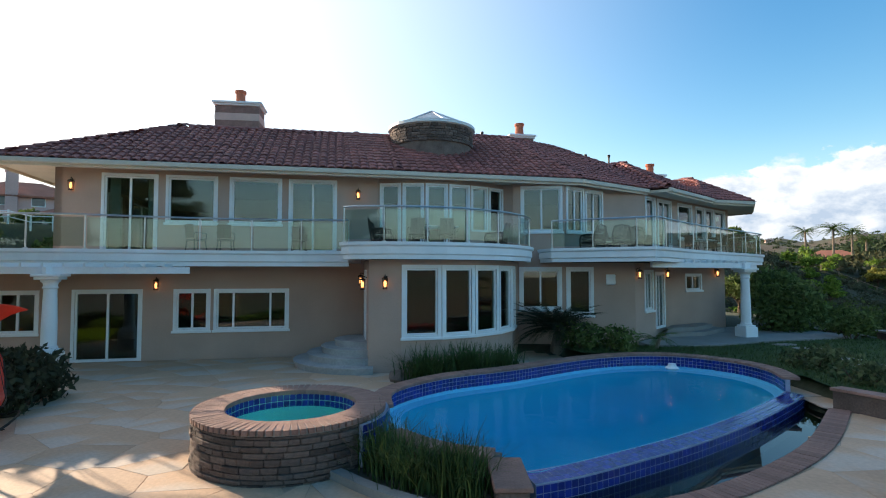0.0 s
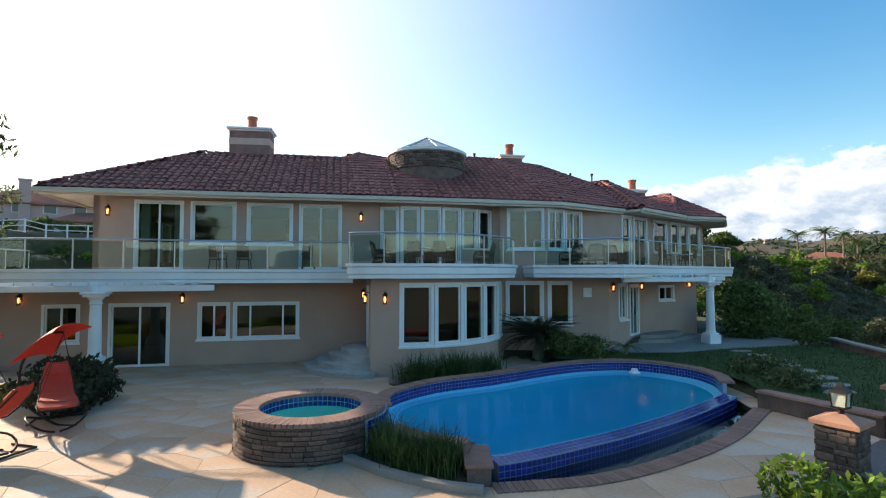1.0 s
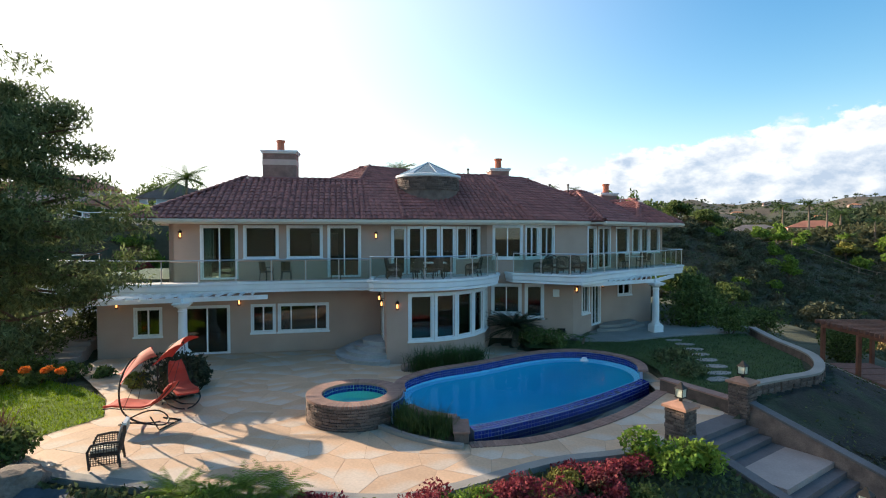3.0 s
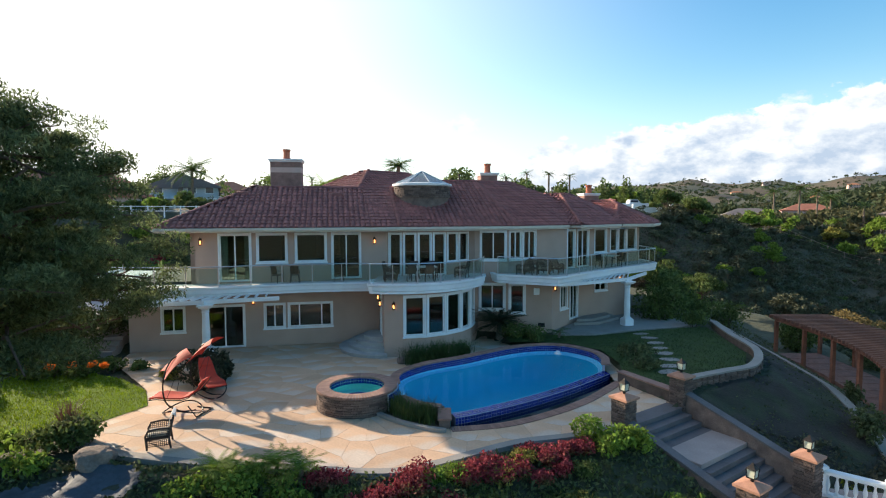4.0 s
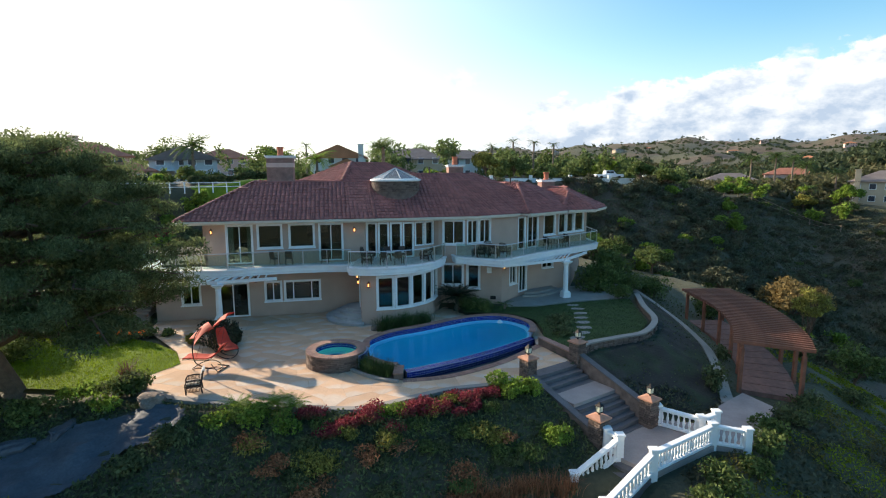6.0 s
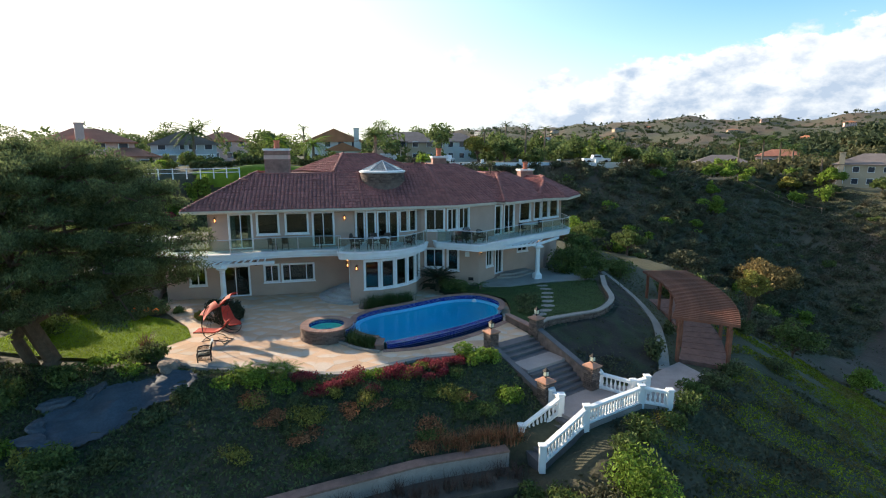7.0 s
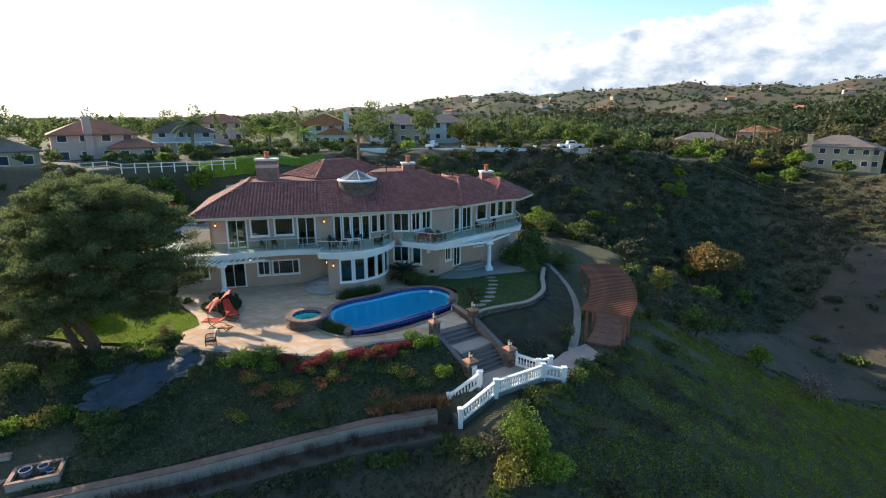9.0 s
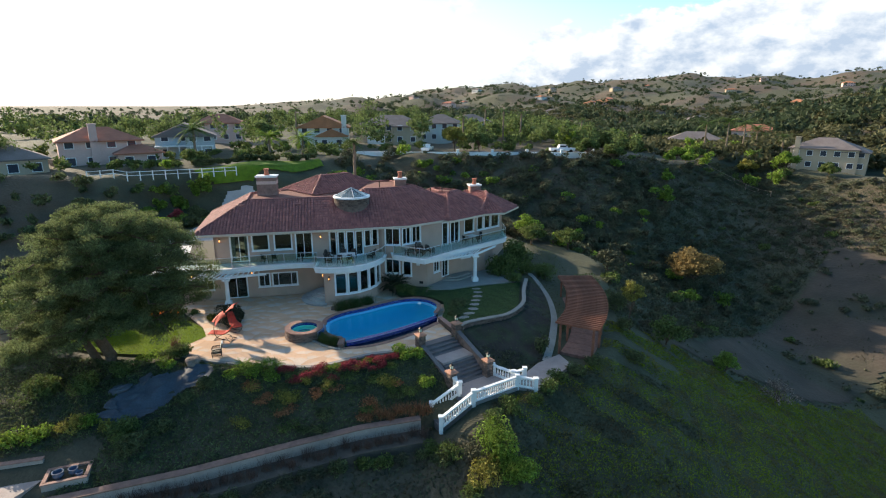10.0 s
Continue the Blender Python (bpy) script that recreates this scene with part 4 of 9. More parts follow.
part("blind", bm, CURTAIN, sk)
# stones on the drum
stone_bm = bmesh.new()
box(stone_bm, -0.5, 0.5, -0.5, 0.5, -0.5, 0.5, bevel=0.09)
bmesh.ops.recalc_face_normals(stone_bm, faces=stone_bm.faces[:])
stone_me = bpy.data.meshes.new("stone")
stone_bm.to_mesh(stone_me)
stone_bm.free()
stone_me.materials.append(STONE_OB)


def stone(parent, m, sx, sy, sz):
    o = new("stone", stone_me)
    o.parent = parent
    o.matrix_basis = m @ Matrix.Diagonal((sx, sy, sz, 1))
    return o


rs = random.Random(3)
z = 8.0
while z < 8.68:
    h = rs.uniform(0.10, 0.17)
    a = rs.uniform(150, 175)
    while a < 375:
        w = rs.uniform(0.2, 0.42)
        da = math.degrees(w / DRR)
        am = a + da / 2
        x, y = DC[0] + DRR * math.cos(radians(am)), DC[1] + DRR * math.sin(radians(am))
        if roof_z(np.array(x), np.array(y)) < z + h:
            stone(sk, pose(x, y, z + h / 2, 0, 0, am + 90), w - 0.015, 0.10 + rs.uniform(0, 0.05), h - 0.012)
        a += da
    z += h
# vent pipes on the roof
for x, y in ((2.0, 27.0), (6.2, 28.6), (7.6, 28.2), (8.9, 28.4)):
    z = float(roof_z(np.array(x), np.array(y)))
    bm = bmesh.new()
    rod(bm, (x, y, z - 0.1), (x, y, z + 0.55), 0.05)
    rod(bm, (x, y, z + 0.5), (x, y, z + 0.62), 0.08)
    part("vent_pipe", bm, DARKMETAL, house)
# low eyebrow vents in the front slope
for s, u in ((3.9, 3.5), (9.4, 3.4)):
    a, d, nn, ln = RP[0][0]
    o = a + d * s + nn * u
    m = Matrix((( d[0], nn[0], 0, o[0]), (d[1], nn[1], 0, o[1]), (0, 0, 1, EAVE + PITCH * u), (0, 0, 0, 1)))
    bm = bmesh.new()
    vs = [bm.verts.new(p) for p in ((-0.45, 0, 0.0), (0.45, 0, 0.0), (0.25, 0.02, 0.24), (-0.25, 0.02, 0.24), (-0.45, 0.75, 0.32), (0.45, 0.75, 0.32))]
    bm.faces.new((vs[0], vs[1], vs[2], vs[3]))
    bm.faces.new((vs[3], vs[2], vs[5], vs[4]))
    bm.faces.new((vs[0], vs[3], vs[4]))
    bm.faces.new((vs[1], vs[5], vs[2]))
    bm.transform(m)
    part("roof_vent", bm, TILE, house)

# ---- patio ----
PATIO = spline([(-12.3, 6.3), (-9.9, 5.0), (-8.4, 4.5), (-6.6, 4.1), (-5.15, 3.95), (-2.8, 3.65), (-0.8, 3.5), (0.5, 3.95), (1.9, 4.75), (3.35, 5.5), (5.1, 5.95), (6.8, 6.6)], 6) + [(9.75, 8.75), (8.6, 11.4)] + \
    [(9.1, 12.4), (9.2, 15.6), (7.6, 17.6), (4.9, 17.5), (3.3, 20.8), (2.5, 19.0), (-2.0, 15.9), (-2.95, 19.45), (-15.8, 16.75), (-15.3, 14.6), (-11.6, 10.7), (-10.5, 8.8)]
CATCH = spline([(1.05, 6.6), (2.8, 6.95), (4.4, 7.8), (6.3, 9.3), (8.35, 11.6)], 10)
HOLE = spline([(-0.95, 9.6)] + [(x * 1.0, y + 0.1) for x, y in POOL_BACK[:-1]] + [(8.4, 12.6)], 6) + offset(CATCH, 0.05)[::-1] + [(0.95, 7.5), (-0.4, 8.1)]


def loop(bm, pts, z):
    vs = [bm.verts.new((*p, z)) for p in pts]
    return [bm.edges.new((vs[i], vs[(i + 1) % len(vs)])) for i in range(len(vs))]


bm = bmesh.new()
es = loop(bm, PATIO, PZ - 0.004) + loop(bm, HOLE, PZ - 0.004)
bmesh.ops.triangle_fill(bm, use_beauty=True, edges=es)
bmesh.ops.recalc_face_normals(bm, faces=bm.faces[:])
me = bpy.data.meshes.new("patio")
bm.to_mesh(me)
bm.free()
me.materials.append(FLAGJOINT)
patio = tagged(new("patio", me), "flagstone patio of pale peach stone round the pool", "patio", kind="structure")
bm = bmesh.new()
strip(bm, offset(PATIO[:67], -0.10), offset(PATIO[:67], 0.22), PZ - 0.45, PZ + 0.012)
part("edging", bm, CONC, patio, "pale concrete edging")

# irregular flagstones
rs = random.Random(11)
seeds = []
for i in range(-16, 12):
    for j in range(0, 19):
        x, y = i * 1.05 + (0.5 if j % 2 else 0) + rs.uniform(-0.6, 0.6), 1.8 + j * 0.95 + rs.uniform(-0.55, 0.55)
        if rs.random() < 0.22:
            continue
        if inside(x, y, PATIO) and not inside(x, y, HOLE) and math.hypot(x - SPA_C[0], y - SPA_C[1]) > SPA_R + 0.1:
            seeds.append((x, y))
hide_pts = np.array(seeds)


def clip_half(poly, m, nrm):
    out = []
    for a, b in zip(poly, poly[1:] + poly[:1]):
        da, db = (a[0] - m[0]) * nrm[0] + (a[1] - m[1]) * nrm[1], (b[0] - m[0]) * nrm[0] + (b[1] - m[1]) * nrm[1]
        if da <= 0:
            out.append(a)
        if (da < 0) != (db < 0):
            t = da / (da - db)
            out.append((a[0] + (b[0] - a[0]) * t, a[1] + (b[1] - a[1]) * t))
    return out


made = 0
for k, (x, y) in enumerate(seeds):
    poly = [(x - 1.4, y - 1.4), (x + 1.4, y - 1.4), (x + 1.4, y + 1.4), (x - 1.4, y + 1.4)]
    for mth in range(len(seeds)):
        dx, dy = hide_pts[mth][0] - x, hide_pts[mth][1] - y
        dd = math.hypot(dx, dy)
        if mth != k and dd < 3:
            poly = clip_half(poly, (x + dx / 2 - dx / dd * 0.004, y + dy / 2 - dy / dd * 0.004), (dx, dy))
    ring_ = []
    for (ax, ay), (bx, by) in zip(poly, poly[1:] + poly[:1]):
        for q in (0.0, 0.25, 0.5, 0.75):
            ring_.append((ax + (bx - ax) * q - x, ay + (by - ay) * q - y))
    R_ = np.array(ring_)
    ts = np.linspace(1.0, 0.1, 46)
    TX, TY = x + R_[:, 0:1] * ts, y + R_[:, 1:2] * ts
    ok_ = inside(TX, TY, PATIO) & ~inside(TX, TY, HOLE) & (np.hypot(TX - SPA_C[0], TY - SPA_C[1]) > SPA_R)
    clipped = ~ok_[:, 0]
    run_ = np.cumprod(ok_[:, ::-1], 1).sum(1)
    tt = np.where(run_ > 0, ts[::-1][np.maximum(run_ - 1, 0)], 0.05)
    pts = [(R_[q, 0] * tt[q], R_[q, 1] * tt[q]) for q in range(len(R_)) if q % 4 == 0 or clipped[q] or clipped[q - 1] or clipped[(q + 1) % len(R_)]]
    if len(pts) < 3:
        continue
    bm = bmesh.new()
    top = [bm.verts.new((px * 0.994, py * 0.994, 0.003)) for px, py in pts]
    mid = [bm.verts.new((px, py, 0.0)) for px, py in pts]
    bot = [bm.verts.new((px, py, -0.03)) for px, py in pts]
    bm.faces.new(top)
    for A, B in ((mid, top), (bot, mid)):
        for i in range(len(pts)):
            j = (i + 1) % len(pts)
            bm.faces.new((A[i], A[j], B[j], B[i]))
    f = part("flagstone", bm, FLAG, patio)
    f.matrix_basis = pose(x, y, PZ + rs.uniform(-0.001, 0.001), 0, 0, 0)

# ---- swimming pool ----
pool = thing("swimming_pool", "kidney-shaped blue pool with a tiled vanishing edge", "swimming pool", (0, 0, -0.28))
WL = 0.08
n = len(POOL)
shelf = offset(POOL, -0.24, True)
floor_line = offset(POOL, -1.0, True)
V, F, VB, FB = [], [], [], []
for p, s_, qv in zip(POOL, shelf, floor_line):
    VB += [(*p, WL + 0.02), (*p, WL - 0.10), (*s_, WL - 0.14)]
    V += [(*s_, WL - 0.14), (*s_, -0.75), (*qv, -1.25)]
c = len(V)
V.append((4.2, 12.2, -1.6))
for i in range(n):
    j = (i + 1) % n
    for r in range(2):
        FB.append((3 * i + r, 3 * j + r, 3 * j + r + 1, 3 * i + r + 1))
        F.append((3 * i + r, 3 * j + r, 3 * j + r + 1, 3 * i + r + 1))
    F.append((3 * i + 2, 3 * j + 2, c))
mesh_ob("basin", V, F, POOLWALL, pool, True)
mesh_ob("bench", VB, FB, POOLBENCH, pool)["label"] = "pale blue underwater bench"
# water with a faint ripple, as a fine sheet inside the outline
bm = bmesh.new()
es = loop(bm, POOL, WL)
bmesh.ops.triangle_fill(bm, use_beauty=True, edges=es)
part("water", bm, WATER, pool, "clear still blue water")
wn = WATER.node_tree
gn = [x for x in wn.nodes if x.type == "BSDF_GLOSSY"][0]
bn, nn_, tn = wn.nodes.new("ShaderNodeBump"), wn.nodes.new("ShaderNodeTexNoise"), wn.nodes.new("ShaderNodeTexCoord")
nn_.inputs["Scale"].default_value, nn_.inputs["Detail"].default_value = 2.2, 3.0
bn.inputs["Strength"].default_value, bn.inputs["Distance"].default_value = 0.35, 0.03
wn.links.new(tn.outputs["Object"], nn_.inputs["Vector"])
wn.links.new(nn_.outputs["Fac"], bn.inputs["Height"])
wn.links.new(bn.outputs[0], gn.inputs["Normal"])

BACKLINE = spline([(-1.0, 10.1)] + POOL_BACK, 10)


def tiled_band(name, line_, z0, z1, rows, step, parent, out=0.0, z_in=None, material=None):
    """Small square tiles on a curved upright or sloping band."""
    pts = resample(line_, step)
    lo = np.array(pts)
    hi = np.array(offset(pts, out)) if out else lo
    V, F = [], []
    for r in range(rows):
        for a, b in zip(range(len(pts) - 1), range(1, len(pts))):
            cs = []
            for i, t in ((a, r + 0.05), (b, r + 0.05), (b, r + 0.95), (a, r + 0.95)):
                u = t / rows
                p = lo[i] * (1 - u) + hi[i] * u
                o = lo[b if i == a else a] * (1 - u) + hi[b if i == a else a] * u
                p = p + (o - p) * 0.04
                cs.append((p[0], p[1], z0 + (z1 - z0) * u))
            k = len(V)
            V += cs
            F.append((k, k + 1, k + 2, k + 3))
    ob = mesh_ob(name, V, F, material or BLUETILE, parent)
    ob["kind"] = "stuff"
    return ob


GROUT = mat("pool_grout", (0.34, 0.36, 0.46), 0.8, var=0.1)
bm = bmesh.new()
strip(bm, BACKLINE, offset(BACKLINE, 0.10), WL - 0.03, 0.36)
part("back_wall", bm, GROUT, pool)
tiled_band("wall_tiling", offset(BACKLINE, -0.006), WL - 0.02, 0.34, 3, 0.11, pool)
brick_bm = bmesh.new()
box(brick_bm, -0.5, 0.5, -0.5, 0.5, -0.5, 0.5, bevel=0.06)
bmesh.ops.recalc_face_normals(brick_bm, faces=brick_bm.faces[:])
brick_me = bpy.data.meshes.new("brick")
brick_bm.to_mesh(brick_me)
brick_bm.free()
brick_me.materials.append(BRICKCAP)


def brick_row(parent, line_, step, width, z, h, side=0.0, slope=0.0):
    pts = resample(offset(line_, side) if side else line_, step)
    for a, b in zip(pts, pts[1:]):
        ang = math.degrees(math.atan2(b[1] - a[1], b[0] - a[0]))
        o = new("brick", brick_me)
        o.parent = parent
        ln = math.hypot(b[0] - a[0], b[1] - a[1])
        o.matrix_basis = pose((a[0] + b[0]) / 2, (a[1] + b[1]) / 2, z + rs.uniform(-0.003, 0.003), slope, 0, ang) @ Matrix.Diagonal((ln - 0.012, width, h, 1))


brick_row(pool, BACKLINE, 0.125, 0.38, 0.395, 0.07, 0.12)
def even(a, b, m=40):
    """Two lines cut into the same number of pieces."""
    out = []
    for ln_ in (a, b):
        p = np.array(ln_)
        t = np.r_[0, np.cumsum(np.linalg.norm(np.diff(p, axis=0), axis=1))]
        at = np.linspace(0, t[-1], m)
        out.append(list(zip(np.interp(at, t, p[:, 0]).tolist(), np.interp(at, t, p[:, 1]).tolist())))
    return out


# vanishing edge: a sloping crown of large tiles and small tiles on its face, above a lower trough
FRONT = spline(POOL_FRONT, 10)
bm = bmesh.new()
strip(bm, offset(FRONT, -0.36), offset(FRONT, 0.02), -0.9, WL - 0.03, zi0=-0.9, zi1=WL + 0.012)
part("edge_wall", bm, GROUT, pool)
tiled_band("crown_tiling", offset(FRONT, -0.35), WL - 0.022, WL + 0.015, 3, 0.125, pool, 0.34)
tiled_band("face_tiling", offset(FRONT, -0.366), -0.42, WL - 0.045, 4, 0.115, pool)
bm = bmesh.new()
strip(bm, *even(CATCH, offset(FRONT, -0.3)), -0.85, -0.6)
part("trough_floor", bm, CONC, pool)
DIMWATER = glass("trough_water", (0.25, 0.36, 0.38), 1.0, 0.02, 1.33)
bm = bmesh.new()
o_, i_ = even(CATCH, offset(FRONT, -0.34))
vo, vi = [bm.verts.new((*p, -0.20)) for p in o_], [bm.verts.new((*p, -0.20)) for p in i_]
for k in range(39):
    bm.faces.new((vo[k], vo[k + 1], vi[k + 1], vi[k]))
part("trough_water", bm, DIMWATER, pool)
bm = bmesh.new()
strip(bm, offset(CATCH, -0.34), offset(CATCH, 0.06), -0.85, -0.07)
part("trough_kerb", bm, MORTAR, pool)
brick_row(pool, CATCH, 0.115, 0.40, -0.05, 0.07, -0.14)
# stone pier at the end of the vanishing edge, beside the planter
bm = bmesh.new()
box(bm, -0.2, 0.2, -0.5, 0.5, -0.3, 0.24, pose(0.85, 7.05, 0, 0, 0, 0), bevel=0.02)
part("end_pier", bm, STONE, pool, "stone end pier")
bm = bmesh.new()
box(bm, -0.24, 0.24, -0.54, 0.54, 0.24, 0.31, pose(0.85, 7.05, 0, 0, 0, 0), bevel=0.015)
part("pier_cap", bm, BRICKCAP, pool)
bm = bmesh.new()
strip(bm, [(0.6, 7.5), (0.1, 7.65), (-0.45, 8.0), (-0.95, 8.6)], [(0.85, 7.8), (0.3, 7.95), (-0.2, 8.3), (-0.7, 8.85)], -0.4, 0.30)
part("planter_wall", bm, STONE, pool)
brick_row(pool, [(0.72, 7.66), (0.2, 7.8), (-0.32, 8.15), (-0.82, 8.72)], 0.12, 0.36, 0.33, 0.07)
# skimmer float, return fitting and grab rail
bm = bmesh.new()
lathe(bm, [(0.16, WL - 0.02), (0.20, WL + 0.03), (0.12, WL + 0.09), (0.10, WL + 0.16)], 12, Matrix.Translation((6.7, 15.75, 0)))
part("skimmer_float", bm, WHITE, pool)

# ---- raised spa ----
spa = thing("spa", "raised round stone spa with brick rim and green water", "spa", (0, 0, -0.16))
ST = 0.56
cx, cy = SPA_C
T = Matrix.Translation((cx, cy, 0))
bm = bmesh.new()
bmesh.ops.create_cone(bm, cap_ends=False, segments=48, radius1=SPA_R - 0.09, radius2=SPA_R - 0.09, depth=ST + 0.45)
bmesh.ops.translate(bm, verts=bm.verts[:], vec=(cx, cy, (ST - 0.45) / 2))
part("core", bm, MORTAR, spa)
V, F = [], []
N = 48
prof = [(1.06, ST - 0.02), (1.06, ST - 0.5), (0.62, ST - 0.52), (0.62, ST - 0.95), (0.0, ST - 0.97)]
for r, z in prof:
    V += [(cx + r * math.cos(2 * math.pi * i / N), cy + r * math.sin(2 * math.pi * i / N), z) for i in range(N)]
for k in range(len(prof) - 1):
    F += [(k * N + i, k * N + (i + 1) % N, (k + 1) * N + (i + 1) % N, (k + 1) * N + i) for i in range(N)]
mesh_ob("basin", V, F, SPAWALL, spa)
bm = bmesh.new()
tube(bm, [(cx + 0.64 * math.cos(2 * math.pi * i / N), cy + 0.64 * math.sin(2 * math.pi * i / N), ST - 0.5) for i in range(N + 1)], 0.022, 5)
part("bench_edge", bm, BLUETILE, spa, "dark blue tile line on the bench")
bm = bmesh.new()
bmesh.ops.create_circle(bm, cap_ends=True, segments=N, radius=1.07)
bmesh.ops.translate(bm, verts=bm.verts[:], vec=(cx, cy, ST - 0.19))
part("water", bm, WATER, spa)
spa_ring = [(cx + 1.052 * math.cos(a), cy + 1.052 * math.sin(a)) for a in np.linspace(0, 2 * math.pi, 61)]
tiled_band("inside_tiling", spa_ring, ST - 0.26, ST - 0.03, 2, 0.11, spa)
for k in range(84):
    a = 360 * k / 84
    o = new("brick", brick_me)
    o.parent = spa
    o.matrix_basis = pose(cx + 1.29 * math.cos(radians(a)), cy + 1.29 * math.sin(radians(a)), ST + rs.uniform(-0.003, 0.003), 0, 0, a) @ Matrix.Diagonal((0.50, 0.088, 0.085, 1))
bm = bmesh.new()
strip(bm, [(cx + 1.5 * math.cos(a), cy + 1.5 * math.sin(a)) for a in np.linspace(0, 2 * math.pi, 49)[:-1]], [(cx + 1.07 * math.cos(a), cy + 1.07 * math.sin(a)) for a in np.linspace(0, 2 * math.pi, 49)[:-1]], ST - 0.06, ST + 0.033, True)
part("rim_mortar", bm, MORTAR, spa)
z = -0.22
while z < ST - 0.07:
    h = min(rs.uniform(0.06, 0.11), ST - 0.05 - z)
    a = rs.uniform(150, 165)
    while a < 395:
        w = rs.uniform(0.14, 0.36)
        da = math.degrees(w / SPA_R)
        am = radians(a + da / 2)
        stone(spa, pose(cx + (SPA_R - 0.07) * math.cos(am), cy + (SPA_R - 0.07) * math.sin(am), z + h / 2, 0, 0, a + da / 2 + 90), w - 0.012, 0.12 + rs.uniform(0, 0.06), h - 0.01)
        a += da
    z += h
# the side towards the pool is faced with blue tiles
arc = [(cx + math.cos(a), cy + math.sin(a)) for a in np.linspace(radians(-35), radians(62), 24)]
arc_at = [[(cx + (x - cx) * r, cy + (y - cy) * r) for x, y in arc] for r in (1.59, 1.40)]
bm = bmesh.new()
strip(bm, arc_at[0], arc_at[1], -0.4, ST - 0.06)
part("tile_backing", bm, GROUT, spa)
tiled_band("outer_tiling", [(cx + (x - cx) * 1.596, cy + (y - cy) * 1.596) for x, y in arc], -0.2, ST - 0.06, 6, 0.12, spa)
# planted bed between spa and pool edge, with a pale kerb
BED = spline([(-1.55, 7.85), (-0.8, 7.15), (0.15, 6.55), (0.9, 6.3)], 6)
bed = thing("planting_bed", "curved planting bed with a pale stone kerb beside the spa", "planting bed", (0, 0, PZ))
bm = bmesh.new()
slab(bm, BED + [(0.8, 7.55), (-0.4, 8.05), (-1.2, 8.6)], -0.2, 0.05)
part("soil", bm, SOIL, bed)
bm = bmesh.new()
strip(bm, offset(BED, -0.13), offset(BED, 0.05), -0.2, 0.12)
part("kerb", bm, CONC, bed)

# ---- curved entry steps by the bow ----
steps = thing("entry_steps", "four curved grey concrete steps to the side door", "steps")
STEPCONC = mat("step_concrete", (0.40, 0.39, 0.37), 0.85, var=0.2, scale=1.5, fine=14, bump=0.01, bscale=40)
for k in range(4):
    r = 2.3 - 0.42 * k
    pts = [(-2.5 + r * math.cos(a), 17.75 + r * math.sin(a)) for a in np.linspace(radians(112), radians(282), 22)] + [(-2.3, 17.8)]
    bm = bmesh.new()
    slab(bm, pts, PZ + 0.2 * k - (0.1 if k == 0 else 0), PZ + 0.2 * (k + 1) - 0.05)
    slab(bm, [(-2.5 + (x + 2.5) * 1.025, 17.75 + (y - 17.75) * 1.025) for x, y in pts], PZ + 0.2 * (k + 1) - 0.05, PZ + 0.2 * (k + 1))
    part("step", bm, STEPCONC, steps)

# ---- right side: concrete walk, lawn, stepping stones, curved wall ----
WALK = spline([(7.35, 20.2), (7.6, 19.3), (9.5, 19.2), (12.4, 20.4), (15.4, 21.2), (17.0, 22.3)], 6) + [(16.0, 26.0), (13.7, 25.7), (9.8, 23.3)]
walkway = tagged(new("walkway"), "grey concrete walk under the balcony", "walkway", kind="structure")
bm = bmesh.new()
slab(bm, WALK, -0.2, 0.03)
part("walk_slab", bm, CONC, walkway)
bm = bmesh.new()
slab(bm, [(9.0, 21.7), (10.6, 21.9), (12.4, 23.6), (12.2, 24.7), (9.9, 23.2)], 0.0, 0.19)
slab(bm, [(9.25, 22.1), (10.4, 22.25), (11.9, 23.7), (11.8, 24.45), (9.85, 23.15)], 0.19, 0.35)
part("step", bm, CONC, walkway)
GWALL = spline([(17.6, 21.8), (16.8, 18.4), (16.2, 14.9), (14.6, 12.3), (12.8, 11.35), (10.9, 10.4), (10.2, 9.6)], 8)
gw = thing("garden_wall", "curved low stone garden wall with a pale cap", "garden wall")
bm = bmesh.new()
strip(bm, offset(GWALL, 0.26), offset(GWALL, 0.02), -1.2, 0.22)
part("wall_body", bm, STONE, gw)
bm = bmesh.new()
strip(bm, offset(GWALL, 0.32), offset(GWALL, -0.05), 0.22, 0.30)
part("cap", bm, CONC, gw)
fine = resample(offset(GWALL, 0.27), 0.36)
for row in range(4):
    for a, b in zip(fine, fine[1:]):
        ang = math.degrees(math.atan2(b[1] - a[1], b[0] - a[0]))
        stone(gw, pose((a[0] + b[0]) / 2 + rs.uniform(-0.05, 0.05), (a[1] + b[1]) / 2, 0.14 - row * 0.16 + rs.uniform(-0.02, 0.02), 0, 0, ang), rs.uniform(0.26, 0.36), 0.08, 0.14)
# wall between the upper lawn and the trough end
bm = bmesh.new()
strip(bm, [(8.45, 11.7), (9.7, 9.2)], [(8.7, 11.8), (9.95, 9.35)], -0.6, 0.06)
part("wall_body", bm, STONE, gw)
bm = bmesh.new()
strip(bm, [(8.4, 11.72), (9.63, 9.16)], [(8.76, 11.85), (10.02, 9.4)], 0.06, 0.12)
part("cap", bm, BRICKCAP, gw)
LAWN = [(8.75, 11.8), (10.0, 9.55), (10.9, 10.6), (12.8, 11.55), (14.5, 12.5), (15.95, 15.0), (16.5, 18.4), (17.0, 21.2), (15.2, 20.9), (12.4, 20.1), (9.6, 18.95), (7.7, 18.9), (6.2, 19.6), (4.0, 19.8), (4.5, 17.5), (5.9, 17.4), (7.6, 17.1), (8.9, 15.7), (9.05, 13.4)]
